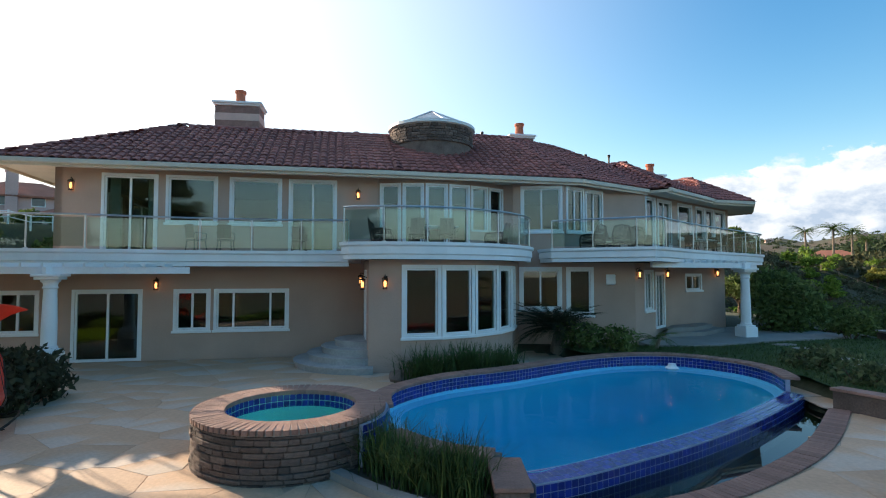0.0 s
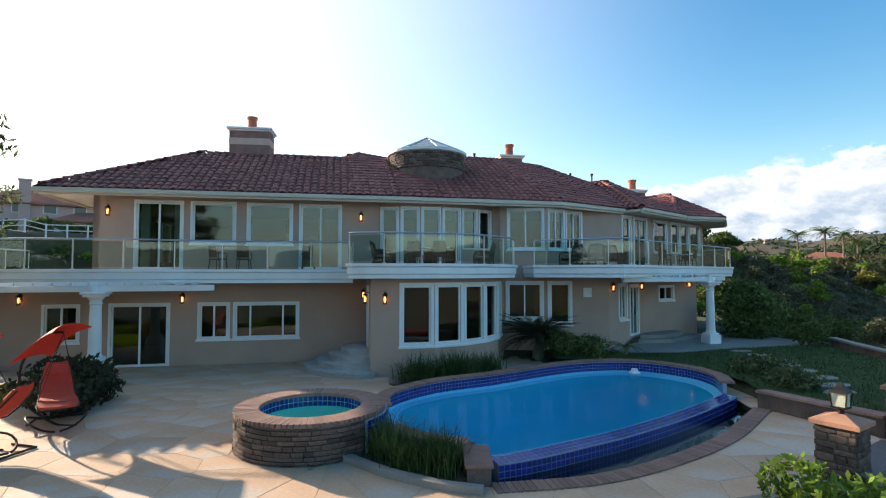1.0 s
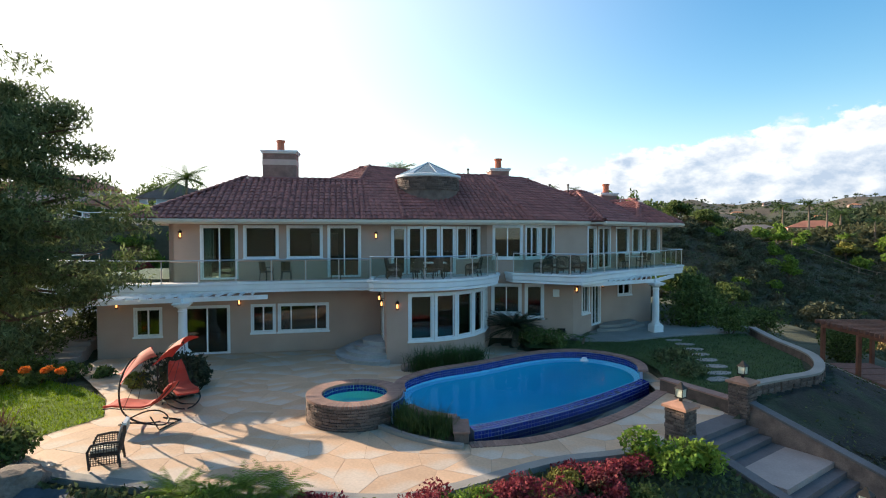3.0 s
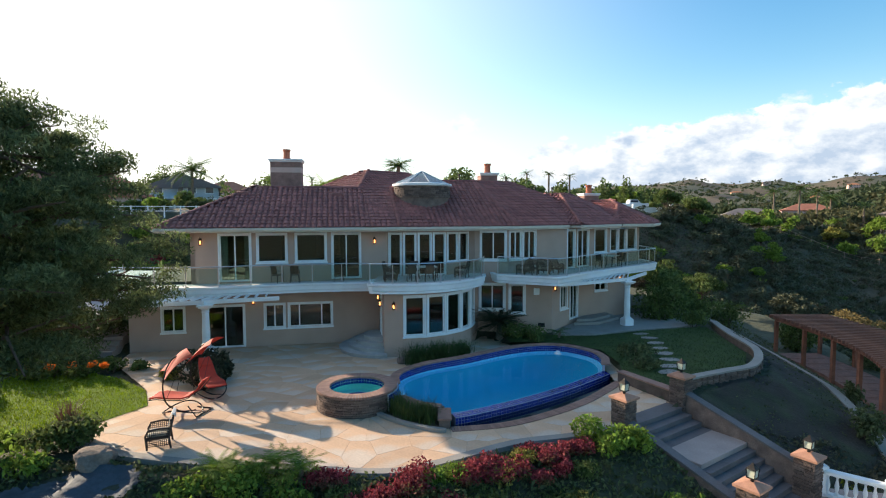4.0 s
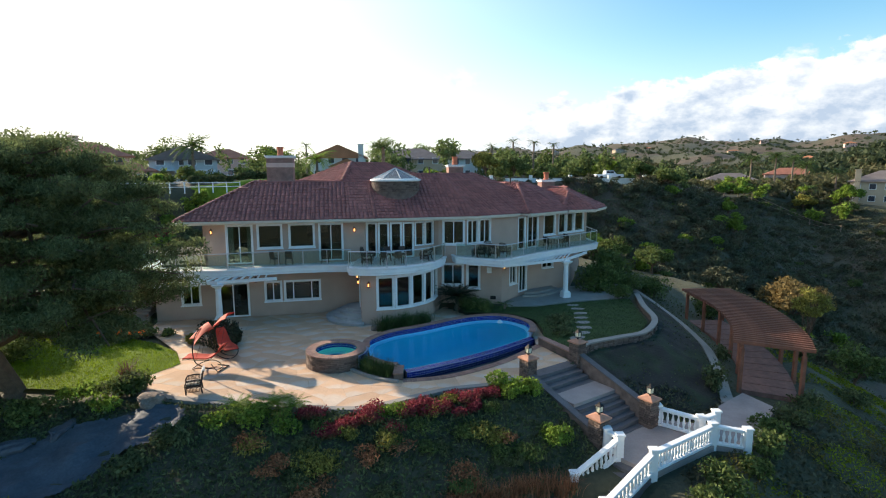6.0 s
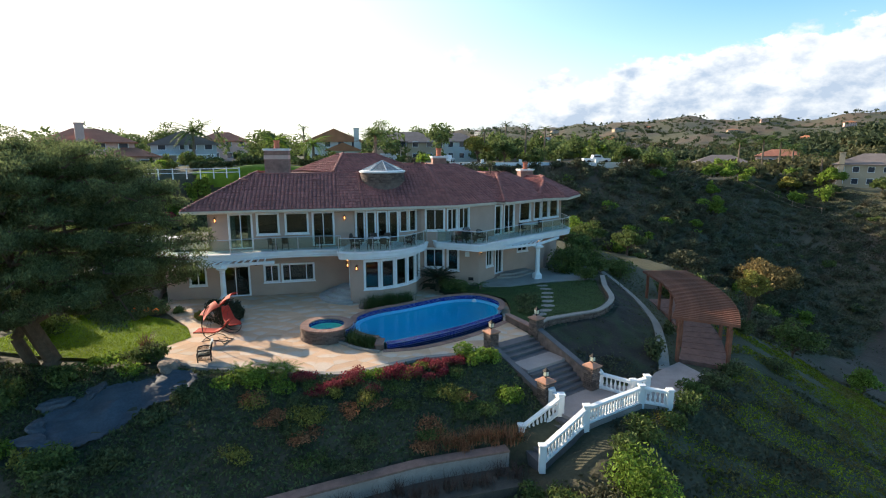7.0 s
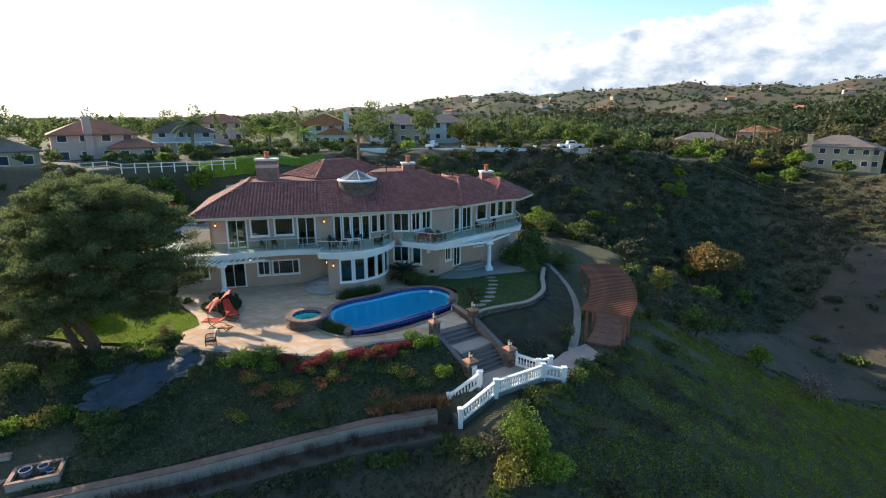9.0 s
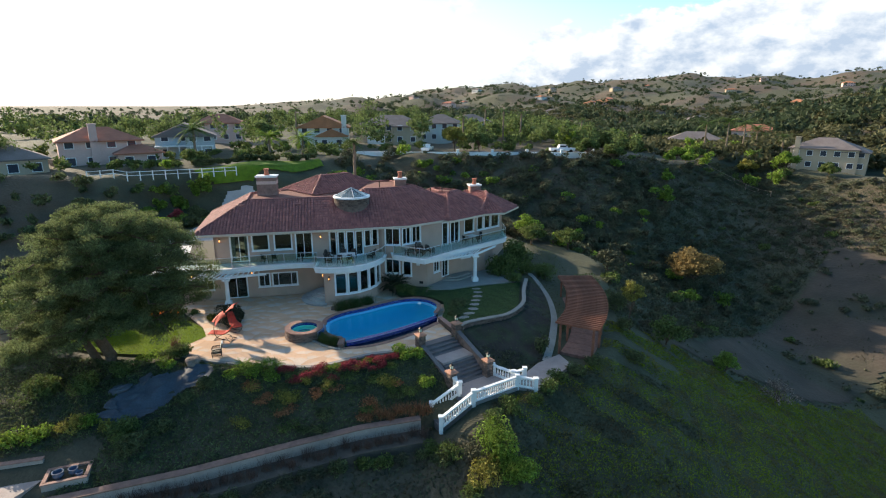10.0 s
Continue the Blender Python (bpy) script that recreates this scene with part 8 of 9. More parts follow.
def far_house(x, y, z, rz, w, d, h, wallm, roofm, label, wings=(), gable=False, chim=None, garage=None, storeys=2, balcony_=False):
    """A neighbour's house; front is local -y."""
    th = thing("neighbour_house", label, "house", (x, y, z), rz, "houses of the neighbourhood")
    for bx, by, bw, bd, bh, gb in ((0, 0, w, d, h, gable), *wings):
        bm = bmesh.new()
        box(bm, bx - bw / 2, bx + bw / 2, by - bd / 2, by + bd / 2, -2.5, bh)
        if gb:
            for s in (-1, 1):
                f = [bm.verts.new(p) for p in ((bx - bw / 2, by + s * (bd / 2 - 0.01), bh), (bx + bw / 2, by + s * (bd / 2 - 0.01), bh), (bx, by + s * (bd / 2 - 0.01), bh + bw * 0.21))]
                bm.faces.new(f)
        part("wall", bm, wallm, th)
        o = 0.5
        X0, X1, Y0, Y1 = bx - bw / 2 - o, bx + bw / 2 + o, by - bd / 2 - o, by + bd / 2 + o
        bm = bmesh.new()
        e = [bm.verts.new(p) for p in ((X0, Y0, bh - 0.1), (X1, Y0, bh - 0.1), (X1, Y1, bh - 0.1), (X0, Y1, bh - 0.1))]
        l_ = [bm.verts.new((v.co.x, v.co.y, v.co.z - 0.22)) for v in e]
        if gb:
            rz_ = bh + bw * 0.22
            r_ = [bm.verts.new((bx, Y0, rz_)), bm.verts.new((bx, Y1, rz_))]
            bm.faces.new((e[0], r_[0], r_[1], e[3]))
            bm.faces.new((e[1], e[2], r_[1], r_[0]))
            bm.faces.new((e[0], e[1], r_[0]))
            bm.faces.new((e[2], e[3], r_[1]))
        else:
            k_ = min(X1 - X0, Y1 - Y0) / 2
            rz_ = bh + k_ * 0.42
            if X1 - X0 > Y1 - Y0:
                r_ = [bm.verts.new((X0 + k_, by, rz_)), bm.verts.new((X1 - k_, by, rz_))]
                bm.faces.new((e[0], e[1], r_[1], r_[0]))
                bm.faces.new((e[2], e[3], r_[0], r_[1]))
                bm.faces.new((e[3], e[0], r_[0]))
                bm.faces.new((e[1], e[2], r_[1]))
            else:
                r_ = [bm.verts.new((bx, Y0 + k_, rz_)), bm.verts.new((bx, Y1 - k_, rz_))]
                bm.faces.new((e[0], e[1], r_[0]))
                bm.faces.new((e[2], e[3], r_[1]))
                bm.faces.new((e[3], e[0], r_[0], r_[1]))
                bm.faces.new((e[1], e[2], r_[1], r_[0]))
        for i in range(4):
            bm.faces.new((l_[i], l_[(i + 1) % 4], e[(i + 1) % 4], e[i]))
        bm.faces.new(l_[::-1])
        part("roof", bm, roofm, th)
        nw = max(2, int(bw / 2.8))
        for fl in range(2 if bh > 4.5 else 1):
            for i in range(nw):
                wx = bx - bw / 2 + bw * (i + 0.5) / nw
                if garage and fl == 0 and abs(wx - garage) < 3.2:
                    continue
                zb = 0.9 + 2.9 * fl
                yy = by - bd / 2
                bm = bmesh.new()
                ring(bm, wx - 0.72, wx + 0.72, zb - 0.08, zb + 1.38, 0.1, yy - 0.06, yy + 0.02)
                wn_ = part("window", bm, WHITE, th)
                bm = bmesh.new()
                box(bm, wx - 0.63, wx + 0.63, yy - 0.02, yy + 0.03, zb + 0.01, zb + 1.29)
                part("pane", bm, FARGLASS, wn_)
    if garage is not None:
        bm = bmesh.new()
        for i in range(4):
            box(bm, garage - 2.4, garage + 2.4, -d / 2 - 0.07, -d / 2 + 0.02, 0.05 + 0.55 * i, 0.57 + 0.55 * i, bevel=0.01)
        part("garage_door", bm, WHITE, th, "white sectional garage door")
    if chim is not None:
        bm = bmesh.new()
        box(bm, chim - 0.6, chim + 0.6, -d / 2 - 0.5, -d / 2 + 0.3, -1.0, h + 2.6, bevel=0.02)
        box(bm, chim - 0.7, chim + 0.7, -d / 2 - 0.6, -d / 2 + 0.4, h + 2.6, h + 2.8, bevel=0.02)
        part("chimney", bm, wallm, th)
    if balcony_:
        bm = bmesh.new()
        box(bm, -w / 2, w / 2, -d / 2 - 2.2, -d / 2, 2.75, 2.95)
        part("balcony", bm, WHITE, th)
        for i in range(6):
            bm = bmesh.new()
            px = -w / 2 + 0.2 + (w - 0.4) * i / 5
            box(bm, px - 0.12, px + 0.12, -d / 2 - 2.15, -d / 2 - 1.9, -0.5, 2.75)
            part("post", bm, WHITE, th)
    return th


far_house(-61.0, 53.7, 6.9, 42, 12, 9, 3.0, W_TAN, ROOF_GREY, "low house with a grey tile roof among trees")
far_house(-53.1, 67.3, 6.9, 36, 12.5, 9, 5.1, W_PINK, ROOF_RED, "pink stucco house with a red tile roof", [(5.5, -3.5, 7, 7, 2.9, False)], chim=-1.0)
far_house(-45.7, 85.4, 6.9, 22, 11, 9, 4.9, W_BLUE, ROOF_GREY, "pale house with gables and a covered porch", [(3.0, -4.0, 5.5, 5, 5.0, True)], gable=True, balcony_=True)
far_house(-54.2, 126.1, 7.7, 18, 13, 10, 5.4, W_PINK, ROOF_RED, "pink house with a red tile roof behind the trees")
far_house(-20.3, 106.9, 7.5, 8, 12, 10, 5.2, W_WHITE, ROOF_ORANGE, "white house with an orange tile roof", [(2.0, -4.5, 7, 5, 3.2, True)], gable=True, chim=5.0)
far_house(-4.5, 120.4, 7.5, -4, 16, 10, 5.4, W_TAN, ROOF_GREY, "grey-roofed house with a white garage", [(5, -4.0, 7, 6, 5.0, False)], garage=-3.5)
far_house(9.1, 130.6, 7.5, -4, 12, 10, 5.4, W_WHITE, ROOF_GREY, "white house with a grey roof on the street")
far_house(19.2, 156.6, 7.9, 5, 13, 10, 4.6, W_WHITE, ROOF_GREY, "white house with a grey roof among dense trees")
far_house(101.0, 164.0, ground_z(101, 164) - 0.2, -24, 17, 11, 3.4, W_TAN, ROOF_GREY, "low tan house above the canyon")
far_house(134.0, 184.0, ground_z(134, 184) - 0.2, -30, 16, 10, 3.4, W_PINK, ROOF_RED, "low house with a red roof above the canyon")
far_house(113.0, 113.5, ground_z(113, 113.5) - 0.2, -40, 15, 11, 5.8, W_TAN, ROOF_GREY, "two-storey tan house with grey roof above the canyon", [(6.5, -1.0, 6, 8, 5.2, False)], chim=-6.0, balcony_=False)
rs = random.Random(5)
for k in range(40):
    a = rs.uniform(-4, 44)
    r = rs.uniform(380, 1250)
    x, y = 8 + r * math.sin(radians(a)), -31 + r * math.cos(radians(a))
    far_house(x, y, ground_z(x, y) - 0.3, rs.uniform(-60, 60), rs.uniform(12, 18), rs.uniform(9, 12), rs.choice([3.2, 5.4, 5.4]), rs.choice([W_WHITE, W_TAN, W_PINK]), rs.choice([ROOF_RED, ROOF_GREY, ROOF_ORANGE]), "distant hillside house among trees")

# the street: kerb wall, road, parked pickup, rails
STREET = spline([(-9.5, 86.7), (5.8, 85.1), (21.0, 84.0), (36.3, 83.7), (42.0, 85.2)], 8)
road = tagged(new("road"), "pale street along the ridge", "road", kind="structure")
ASPH = mat("asphalt", (0.12, 0.115, 0.11), 0.9, var=0.2, scale=1, fine=12)
bm = bmesh.new()
so, si = offset(STREET, 7.0), offset(STREET, 0.3)
g0 = [bm.verts.new((x, y, 7.78)) for x, y in si]
g1 = [bm.verts.new((x, y, 7.78)) for x, y in so]
for i in range(len(STREET) - 1):
    bm.faces.new((g0[i], g0[i + 1], g1[i + 1], g1[i]))
part("road_surface", bm, ASPH, road)
sw = thing("street_wall", "long low white kerb wall along the street", "wall")
bm = bmesh.new()
strip(bm, STREET, offset(STREET, 0.3), 6.2, 8.1)
part("wall_body", bm, WHITE, sw)
for k, (x, y) in enumerate(resample(STREET, 7.0)[2:]):
    bm = bmesh.new()
    box(bm, x - 0.3, x + 0.3, y - 0.3, y + 0.3, 7.0, 8.7, bevel=0.03)
    part("post", bm, WHITE, sw)


def pickup(x, y, z, rz):
    th = thing("pickup_truck", "white pickup truck parked on the street", "truck", (x, y, z), rz)
    PAINT = mat("white_car_paint", (0.75, 0.76, 0.78), 0.2, var=0.03)
    bm = bmesh.new()
    box(bm, -2.7, 2.7, -0.95, 0.95, 0.45, 1.05, bevel=0.08)
    part("body", bm, PAINT, th)
    bm = bmesh.new()
    vs = [bm.verts.new(p) for p in ((-0.9, -0.9, 1.05), (1.3, -0.9, 1.05), (1.3, 0.9, 1.05), (-0.9, 0.9, 1.05), (-0.7, -0.75, 1.75), (0.7, -0.75, 1.75), (0.7, 0.75, 1.75), (-0.7, 0.75, 1.75))]
    for f in ((0, 3, 2, 1), (4, 5, 6, 7), (0, 1, 5, 4), (1, 2, 6, 5), (2, 3, 7, 6), (3, 0, 4, 7)):
        bm.faces.new([vs[i] for i in f])
    cab = part("cab", bm, PAINT, th)
    bm = bmesh.new()
    box(bm, -0.65, 0.75, -0.86, 0.86, 1.15, 1.62)
    part("window", bm, FARGLASS, cab)
    for wx in (-1.7, 1.75):
        for wy in (-0.9, 0.9):
            bm = bmesh.new()
            rod(bm, (wx, wy - 0.12, 0.38), (wx, wy + 0.12, 0.38), 0.38, n=16)
            part("wheel", bm, DARKMETAL, th)


pickup(35.5, 86.5, 7.78, 2)
pickup(6.0, 89.0, 7.78, 80)


def rail_fence(line_, h, gap, label, material, zoff=0.0):
    th = thing("fence", label, "fence")
    pts = resample(line_, gap)
    P3 = [(x, y, max(ground_z(x, y), 7.0 if zoff else -99) + zoff) for x, y in pts]
    for x, y, z in P3:
        bm = bmesh.new()
        box(bm, x - 0.06, x + 0.06, y - 0.06, y + 0.06, z - 0.5, z + h)
        part("post", bm, material, th)
    for a, b in zip(P3, P3[1:]):
        for t in (0.35, 0.9):
            bm = bmesh.new()
            rod(bm, (a[0], a[1], a[2] + h * t), (b[0], b[1], b[2] + h * t), 0.045, n=6)
            part("rail", bm, material, th)


rail_fence([(-44.0, 48.6), (-40.0, 50.0), (-34.6, 52.4), (-29.0, 55.0), (-25.0, 57.4)], 1.0, 1.7, "white post fence along the top of the bank", WHITE, 0.1)
FENCEWOOD = mat("weathered_fence", (0.26, 0.19, 0.14), 0.9, var=0.3)
rail_fence([(67, 109), (72, 107.6), (78, 105.5), (84, 102), (89, 96)], 1.6, 3.0, "weathered rail fence running down the slope", FENCEWOOD)
# back lawn and drive behind the house
BL = [(-32.6, 58.2), (-28.6, 57.0), (-27.0, 56.9), (-22.0, 57.1), (-20.6, 58.6), (-16.6, 62.0), (-12.5, 67.2), (-14.0, 70.0), (-22.0, 65.5), (-27.0, 61.0), (-32.2, 60.6)]
DRIVE_RISE = [(-28.0, 44.0), (-28.2, 54.4), (-26.6, 56.6), (-22.2, 56.9), (-20.4, 54.6), (-20.6, 44.0)]


def drape(name, poly, lift, step, material, parent=None):
    """A sheet that follows the ground inside a plan outline."""
    xs_, ys_ = [p[0] for p in poly], [p[1] for p in poly]
    X, Y = np.meshgrid(np.arange(min(xs_), max(xs_) + step, step), np.arange(min(ys_), max(ys_) + step, step), indexing="ij")
    n_ = np.arange(X.size).reshape(X.shape)
    ok_ = inside(X, Y, poly)
    ok_ = ok_[:-1, :-1] & ok_[1:, :-1] & ok_[1:, 1:] & ok_[:-1, 1:]
    q_ = np.stack([n_[:-1, :-1], n_[1:, :-1], n_[1:, 1:], n_[:-1, 1:]], -1)[ok_]
    used_, inv_ = np.unique(q_, return_inverse=True)
    return mesh_ob(name, np.stack([X.ravel(), Y.ravel(), height(X, Y).ravel() + lift], 1)[used_].tolist(), inv_.reshape(-1, 4).tolist(), material, parent, smooth=True)


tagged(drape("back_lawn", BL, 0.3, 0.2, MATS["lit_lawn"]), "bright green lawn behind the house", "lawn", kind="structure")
drive = tagged(new("driveway"), "pale concrete drive behind the house", "driveway", kind="structure")
bm = bmesh.new()
strip(bm, spline([(-27.0, 20), (-27.5, 30), (-28.0, 38), (-28.0, 45)], 6), spline([(-16.2, 21), (-16.4, 29), (-18.5, 36.5), (-20.0, 45)], 6), -0.3, 0.06)
DRIVE = mat("pale_drive", (0.40, 0.385, 0.36), 0.85, var=0.15, scale=0.6, fine=12, bump=0.01, bscale=30)
part("drive_slab", bm, DRIVE, drive)
drape("drive_rise", DRIVE_RISE, 0.3, 0.25, DRIVE, drive)


# hedges and trees near the street
def woods(name, pts, leaf, per, material, label, seed, squash=0.85):
    """Many tree crowns as one body of leaves: pts are x, y, z of the foot, radius, height."""
    rng_ = np.random.RandomState(seed)
    blobs = []
    for x, y, z, r, h in pts:
        for k in range(5):
            a, q = rng_.rand() * 6.28, rng_.rand() ** 0.5 * 0.6
            s = r * rng_.uniform(0.4, 0.65)
            blobs.append((x + r * q * math.cos(a), y + r * q * math.sin(a), z + h * rng_.uniform(0.35, 0.8), s, s, max(h * 0.26, s * 0.6) * squash))
    V, F = leaf_arrays(blob_points(blobs, per * len(pts), rng_, 0.5), leaf, rng_)
    return tagged(fast_mesh(name, V, F, material), label, "trees", kind="stuff")


HOUSES = [(-61.0, 53.7), (-53.1, 67.3), (-45.7, 85.4), (-54.2, 126.1), (-20.3, 106.9), (-4.5, 120.4), (9.1, 130.6), (19.2, 156.6), (101.0, 164.0), (134.0, 184.0), (113.0, 113.5), (107, 108), (110, 104)]


def scatter(m, fn, seed, clear=0.0):
    rs_ = random.Random(seed)
    out = []
    while len(out) < m:
        p = fn(rs_)
        if p and all(math.hypot(p[0] - a, p[1] - b) > clear for a, b in HOUSES):
            out.append(p)
    zz = height(np.array([p[0] for p in out]), np.array([p[1] for p in out]))
    return [(p[0], p[1], float(z_), p[2], p[3]) for p, z_ in zip(out, zz)]


# dense trees beyond the street, on the right of the houses
woods("street_woods", scatter(150, lambda q: (q.uniform(14, 62), q.uniform(96, 200), q.uniform(1.8, 3.4), q.uniform(3.5, 7.5)), 2, 9), 0.42, 260, L_OAK, "dense trees beyond the street", 31)
woods("street_woods", scatter(70, lambda q: (q.uniform(12, 110), q.uniform(100, 210), q.uniform(1.3, 2.6), q.uniform(2.5, 6)), 3, 9), 0.42, 220, L_BRIGHT, "sunlit green trees beyond the street", 32)
woods("village_trees", scatter(120, lambda q: (q.uniform(-150, 12), q.uniform(78, 300), q.uniform(1.8, 5.0), q.uniform(3, 10)), 4, 9), 0.42, 330, L_OAK, "garden trees between the neighbours' houses", 33)
woods("village_trees", scatter(60, lambda q: (q.uniform(-240, 0), q.uniform(140, 420), q.uniform(2.5, 6.0), q.uniform(3, 9)), 24, 9), 0.65, 170, L_MID, "trees far behind the neighbours' houses", 43)
woods("village_shrubs", scatter(120, lambda q: (lambda x, y: (x, y, q.uniform(0.8, 1.8), q.uniform(1.2, 2.8)) if inside(x, y, NORTH) and dist_to(x, y, STREET, False) > 4 and dist_to(x, y, BL) > 3 and not inside(x, y, BL) else None)(q.uniform(-70, 45), q.uniform(40, 95)), 5, 9.5), 0.3, 150, L_MID, "garden shrubs round the neighbours' houses", 34)
woods("hedge", scatter(34, lambda q: (lambda u: (-34.5 + 20.0 * u, 62.0 + 8.4 * u * u, 0.8, 1.5))(q.random()), 25), 0.2, 300, L_DARK, "dark clipped hedge behind the back lawn", 44)
# brush on the slopes of the canyon
SOILED = [(30, 17.5), (38, 19.2), (49, 21), (58, 24.5), (92, 46), (84, 66), (56, 42), (44, 30)]      # bare earth on the far flank of the canyon


def grass_line(x):
    """Where the mown slope ends and the canyon begins."""
    return np.interp(x, [12, 26, 37, 48, 60], [30, 16.2, 18.6, 20.6, 24.0])


def slope_spot(q):
    x, y = q.uniform(14, 130), q.uniform(-40, 124)
    if inside(x, y, PAD) or dist_to(x, y, PAD) < 9 or inside(x, y, NORTH) or dist_to(x, y, PC, False) < 5 or inside(x, y, EAST):
        return None
    if y < grass_line(x) + 1.5 or (inside(x, y, SOILED) and q.random() < 0.9):
        return None
    s = q.uniform(0.35, 1.7) * q.uniform(0.6, 1.0)
    return (x, y, s, s * q.uniform(0.6, 1.0))


woods("canyon_brush", scatter(1700, slope_spot, 6), 0.17, 130, L_SAGE, "dense dark brush on the canyon slopes", 35, 1.0)
woods("canyon_brush", scatter(90, slope_spot, 7), 0.2, 160, L_MID, "greener brush on the canyon slopes", 36, 1.0)


def ridge_spot(q):
    x, y = q.uniform(-10, 54), q.uniform(44, 86)
    if inside(x, y, NORTH) or inside(x, y, PAD):
        return None
    s = q.uniform(0.8, 2.0)
    return (x, y, s, s * q.uniform(0.9, 1.4))


woods("ridge_brush", scatter(380, ridge_spot, 8), 0.2, 260, L_SAGE, "thick brush on the bank below the street", 37, 1.0)
woods("ridge_brush", scatter(60, ridge_spot, 9), 0.26, 220, L_BRIGHT, "fresh green bushes on the bank below the street", 38, 1.0)
woods("bank_brush", scatter(150, lambda q: (lambda x, y: (x, y, q.uniform(0.8, 1.8), q.uniform(0.9, 2.2)) if not inside(x, y, NORTH) and not inside(x, y, PAD) or (y > 40 and x < -18 and not inside(x, y, NORTH)) else None)(q.uniform(-60, -22), q.uniform(8, 50)), 10), 0.26, 200, L_DARK, "dark bushes below the white fence", 39, 1.0)
woods("hedge", scatter(30, lambda q: (q.uniform(-37, -30), q.uniform(40, 57), q.uniform(0.9, 1.8), q.uniform(1.6, 3.4)), 11), 0.25, 420, L_BRIGHT, "tall bright shrubs beside the back lawn", 40)
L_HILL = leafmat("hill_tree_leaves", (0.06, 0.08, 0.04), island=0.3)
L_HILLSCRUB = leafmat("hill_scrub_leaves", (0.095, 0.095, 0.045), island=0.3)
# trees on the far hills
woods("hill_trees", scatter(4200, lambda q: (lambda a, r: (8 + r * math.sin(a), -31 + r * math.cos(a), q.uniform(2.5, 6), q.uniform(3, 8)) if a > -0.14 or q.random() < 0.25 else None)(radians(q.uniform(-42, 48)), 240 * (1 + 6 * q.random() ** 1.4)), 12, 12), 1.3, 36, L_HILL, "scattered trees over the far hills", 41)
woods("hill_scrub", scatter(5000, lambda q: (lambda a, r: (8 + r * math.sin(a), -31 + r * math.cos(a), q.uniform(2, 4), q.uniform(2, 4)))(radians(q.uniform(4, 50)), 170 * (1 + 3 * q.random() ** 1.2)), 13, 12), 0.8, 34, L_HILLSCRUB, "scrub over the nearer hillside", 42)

# palms and single trees that stand out
for k, (x, y, h, ln, n_) in enumerate(((-24.8, 75.3, 4.4, 3.6, 44), (-18.7, 77.0, 4.0, 3.6, 44), (-36.4, 68.5, 5.6, 3.9, 46), (-35.0, 135.9, 9.0, 2.4, 24), (-4.3, 50.0, 13.0 - ground_z(-4.3, 50.0) - 0.6, 2.1, 60), (87.0, 128.0, 9.4, 3.5, 44), (93.0, 127.0, 10.0, 3.6, 46), (99.0, 129.0, 9.2, 3.4, 42), (104.0, 131.0, 7.4, 3.8, 46), (109.0, 126.0, 6.0, 3.0, 28), (97.0, 118.0, 4.0, 2.6, 26),
                                       (14.7, 106.8, 7.5, 2.0, 24), (25.9, 115.7, 8.5, 2.0, 24), (30.3, 113.5, 7.8, 2.0, 24), (21.4, 120.2, 8.8, 2.0, 24), (50.5, 129.2, 7.0, 2.2, 24))):
    palm(x, y, ground_z(x, y), h, n_, ln, "tall feathery palm tree in the neighbourhood", 500 + k, r=0.22, group="palms of the neighbourhood", rise=(-0.2, 1.2), droop=0.5, width=0.3, pairs=14, leaf_m=L_BRIGHT if k < 2 else None)
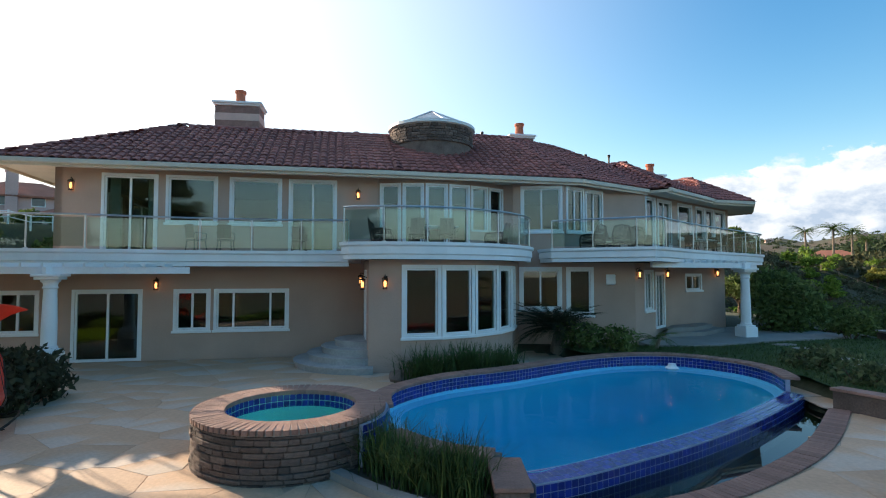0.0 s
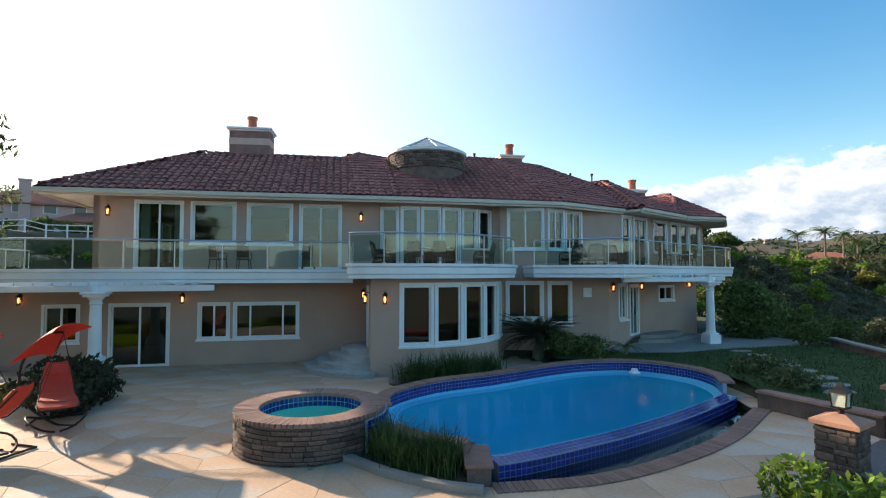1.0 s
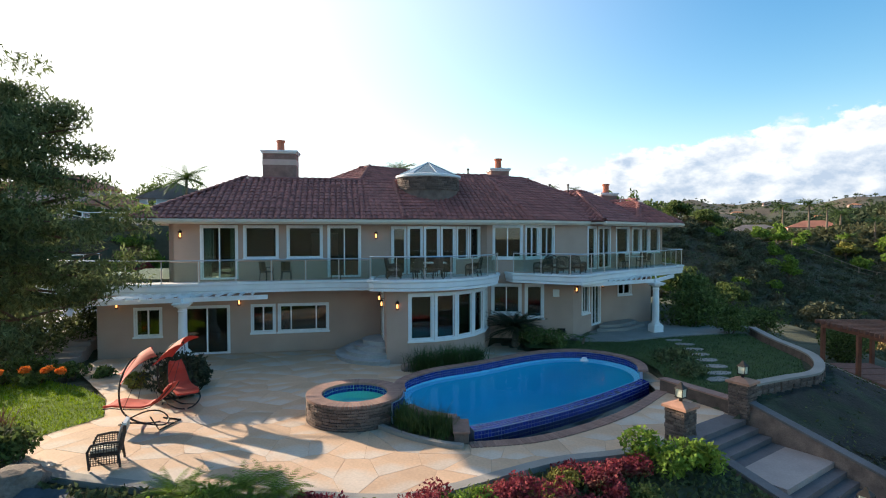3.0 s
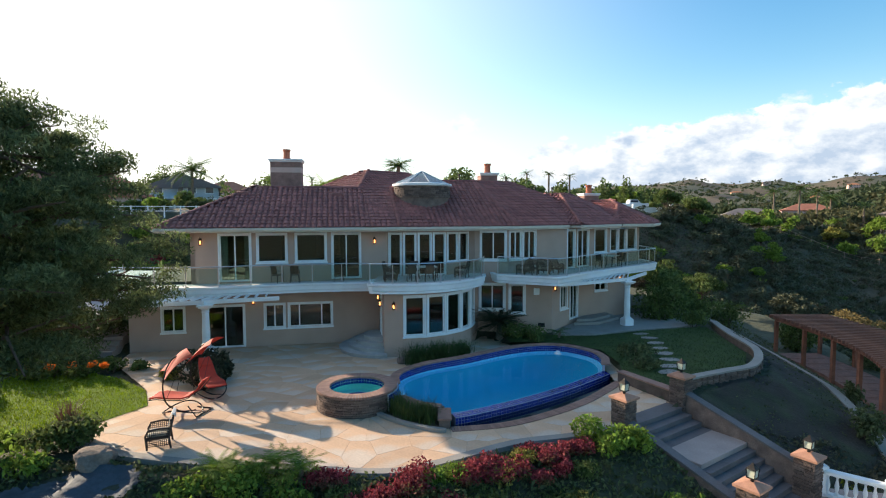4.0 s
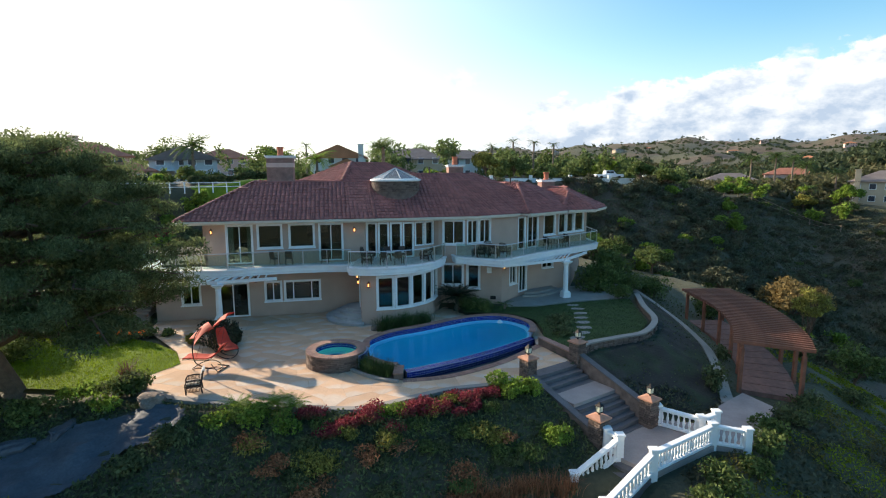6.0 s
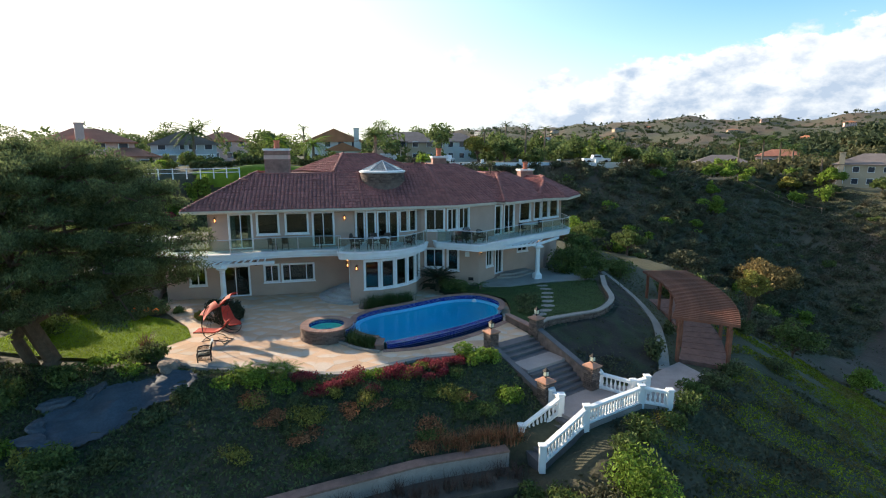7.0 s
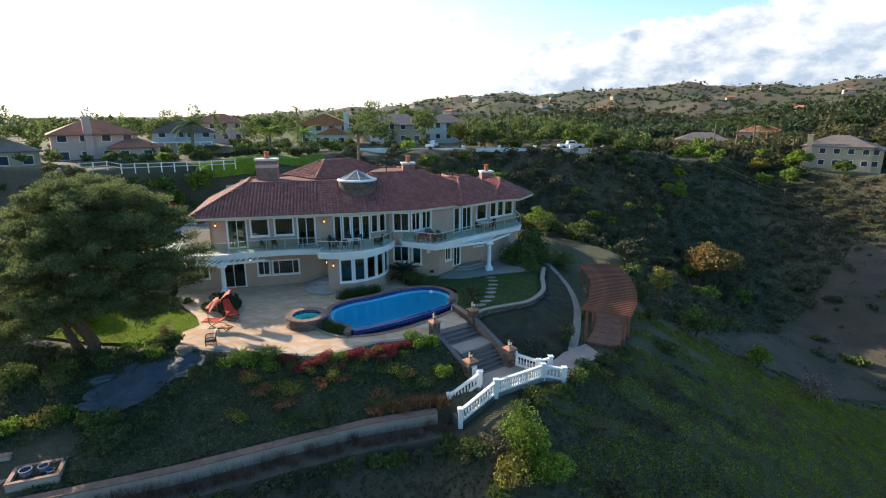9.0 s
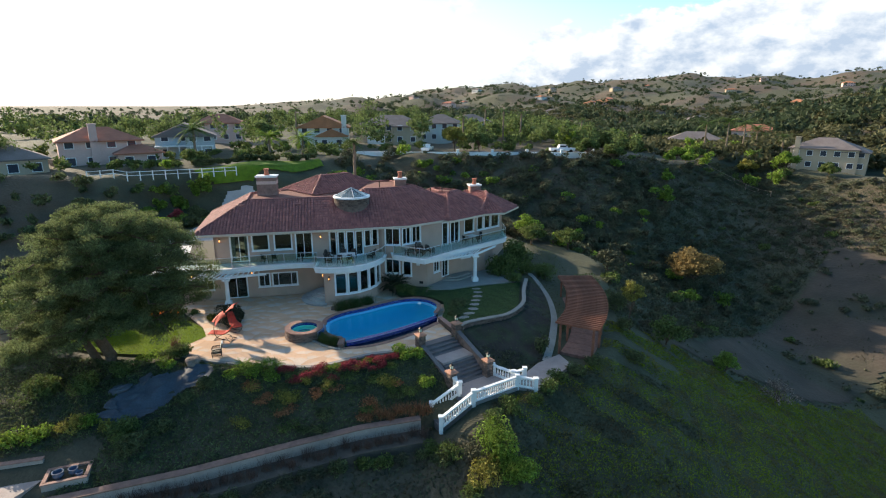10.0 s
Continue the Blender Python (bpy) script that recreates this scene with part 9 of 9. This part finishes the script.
for k, (x, y, h, r, mt) in enumerate(((-61, 52, 8.5, 4.0, L_OAK), (-54, 74, 8.0, 4.5, L_OAK), (-49, 86, 9.0, 5.0, L_OAK), (-30.5, 92, 8.5, 3.6, L_OAK), (-13, 138, 13, 6.0, L_OAK), (-2, 140, 11, 5.0, L_OAK), (12, 90, 6.5, 3.2, L_YELLOW), (17.5, 88, 6.0, 2.8, L_OAK), (40, 82, 5.5, 2.8, L_MID), (46, 84, 5, 2.6, L_MID), (59.4, 86.8, 4.6, 1.7, L_BRIGHT), (92, 113, 4.5, 3.0, L_YELLOW), (100, 109, 5.0, 3.2, L_BRIGHT), (96, 104, 3.6, 2.4, L_MID), (105, 100, 3.8, 2.8, L_MID), (80, 118, 4.0, 3.0, L_MID), (74, 116, 3.6, 2.6, L_BRIGHT),
                                     (-29.5, 51, 4.0, 1.8, L_DARK), (-28.5, 27.5, 5.4, 2.2, L_BRIGHT), (-30, 40, 4.2, 2.0, L_BRIGHT), (-31.5, 49, 3.4, 1.4, L_RED), (-29.5, 33, 4.2, 2.2, L_DARK), (-28, 23, 4.4, 2.4, L_MID), (-30, 18, 5, 3, L_MID), (-26, 8.5, 4.2, 2.6, L_MID), (22, 47, 4.6, 2.6, L_BRIGHT), (27, 42, 3.6, 2.2, L_MID), (21, 38, 3.4, 2.2, L_MID), (30, 33, 3.0, 2.2, L_BRUSH))):
    tree(x, y, ground_z(x, y), h, r, mt, "leafy tree among the neighbouring gardens", 540 + k, 0.26 if y > 60 else 0.16, 2200, group="trees around the property", trunk_r=0.16, low=0.2)

# low growth between the bushes of the canyon
cover("canyon_cover", lambda X, Y: ~inside(X, Y, PAD) & (dist_to(X, Y, PAD) > 9) & ~inside(X, Y, NORTH) & ~inside(X, Y, EAST) & (Y > grass_line(X)) & ~inside(X, Y, SOILED) & (waves(X, Y, 9.0, 61) > -1.0), (14, 118, -12, 116), 300000, 0.17, L_SAGE, "low grey-green growth between the canyon bushes", 62, 0.35)
EARTH = mat("bare_earth", (0.068, 0.051, 0.035), 0.95, var=0.3, scale=0.3, fine=5, bump=0.08, bscale=2.0, second=(0.052, 0.049, 0.029), second_scale=0.06)
tagged(drape("bare_flank", SOILED, 0.12, 0.8, EARTH), "bare brown earth on the canyon flank", "ground", kind="structure")
cover("canyon_cover", lambda X, Y: inside(X, Y, SOILED) & (waves(X, Y, 7.0, 64) > 0.4), (28, 94, 10, 68), 30000, 0.15, L_SAGE, "patchy low growth on the bare canyon flank", 65, 0.3)
cover("dry_bank", lambda X, Y: ~inside(X, Y, NORTH) & ~inside(X, Y, PAD) & (dist_to(X, Y, RIDGE, False) < 17), (-38, -23, 36, 58), 16000, 0.13, L_YELLOW, "dry yellow grass on the bank beside the back lawn", 63, 0.3)
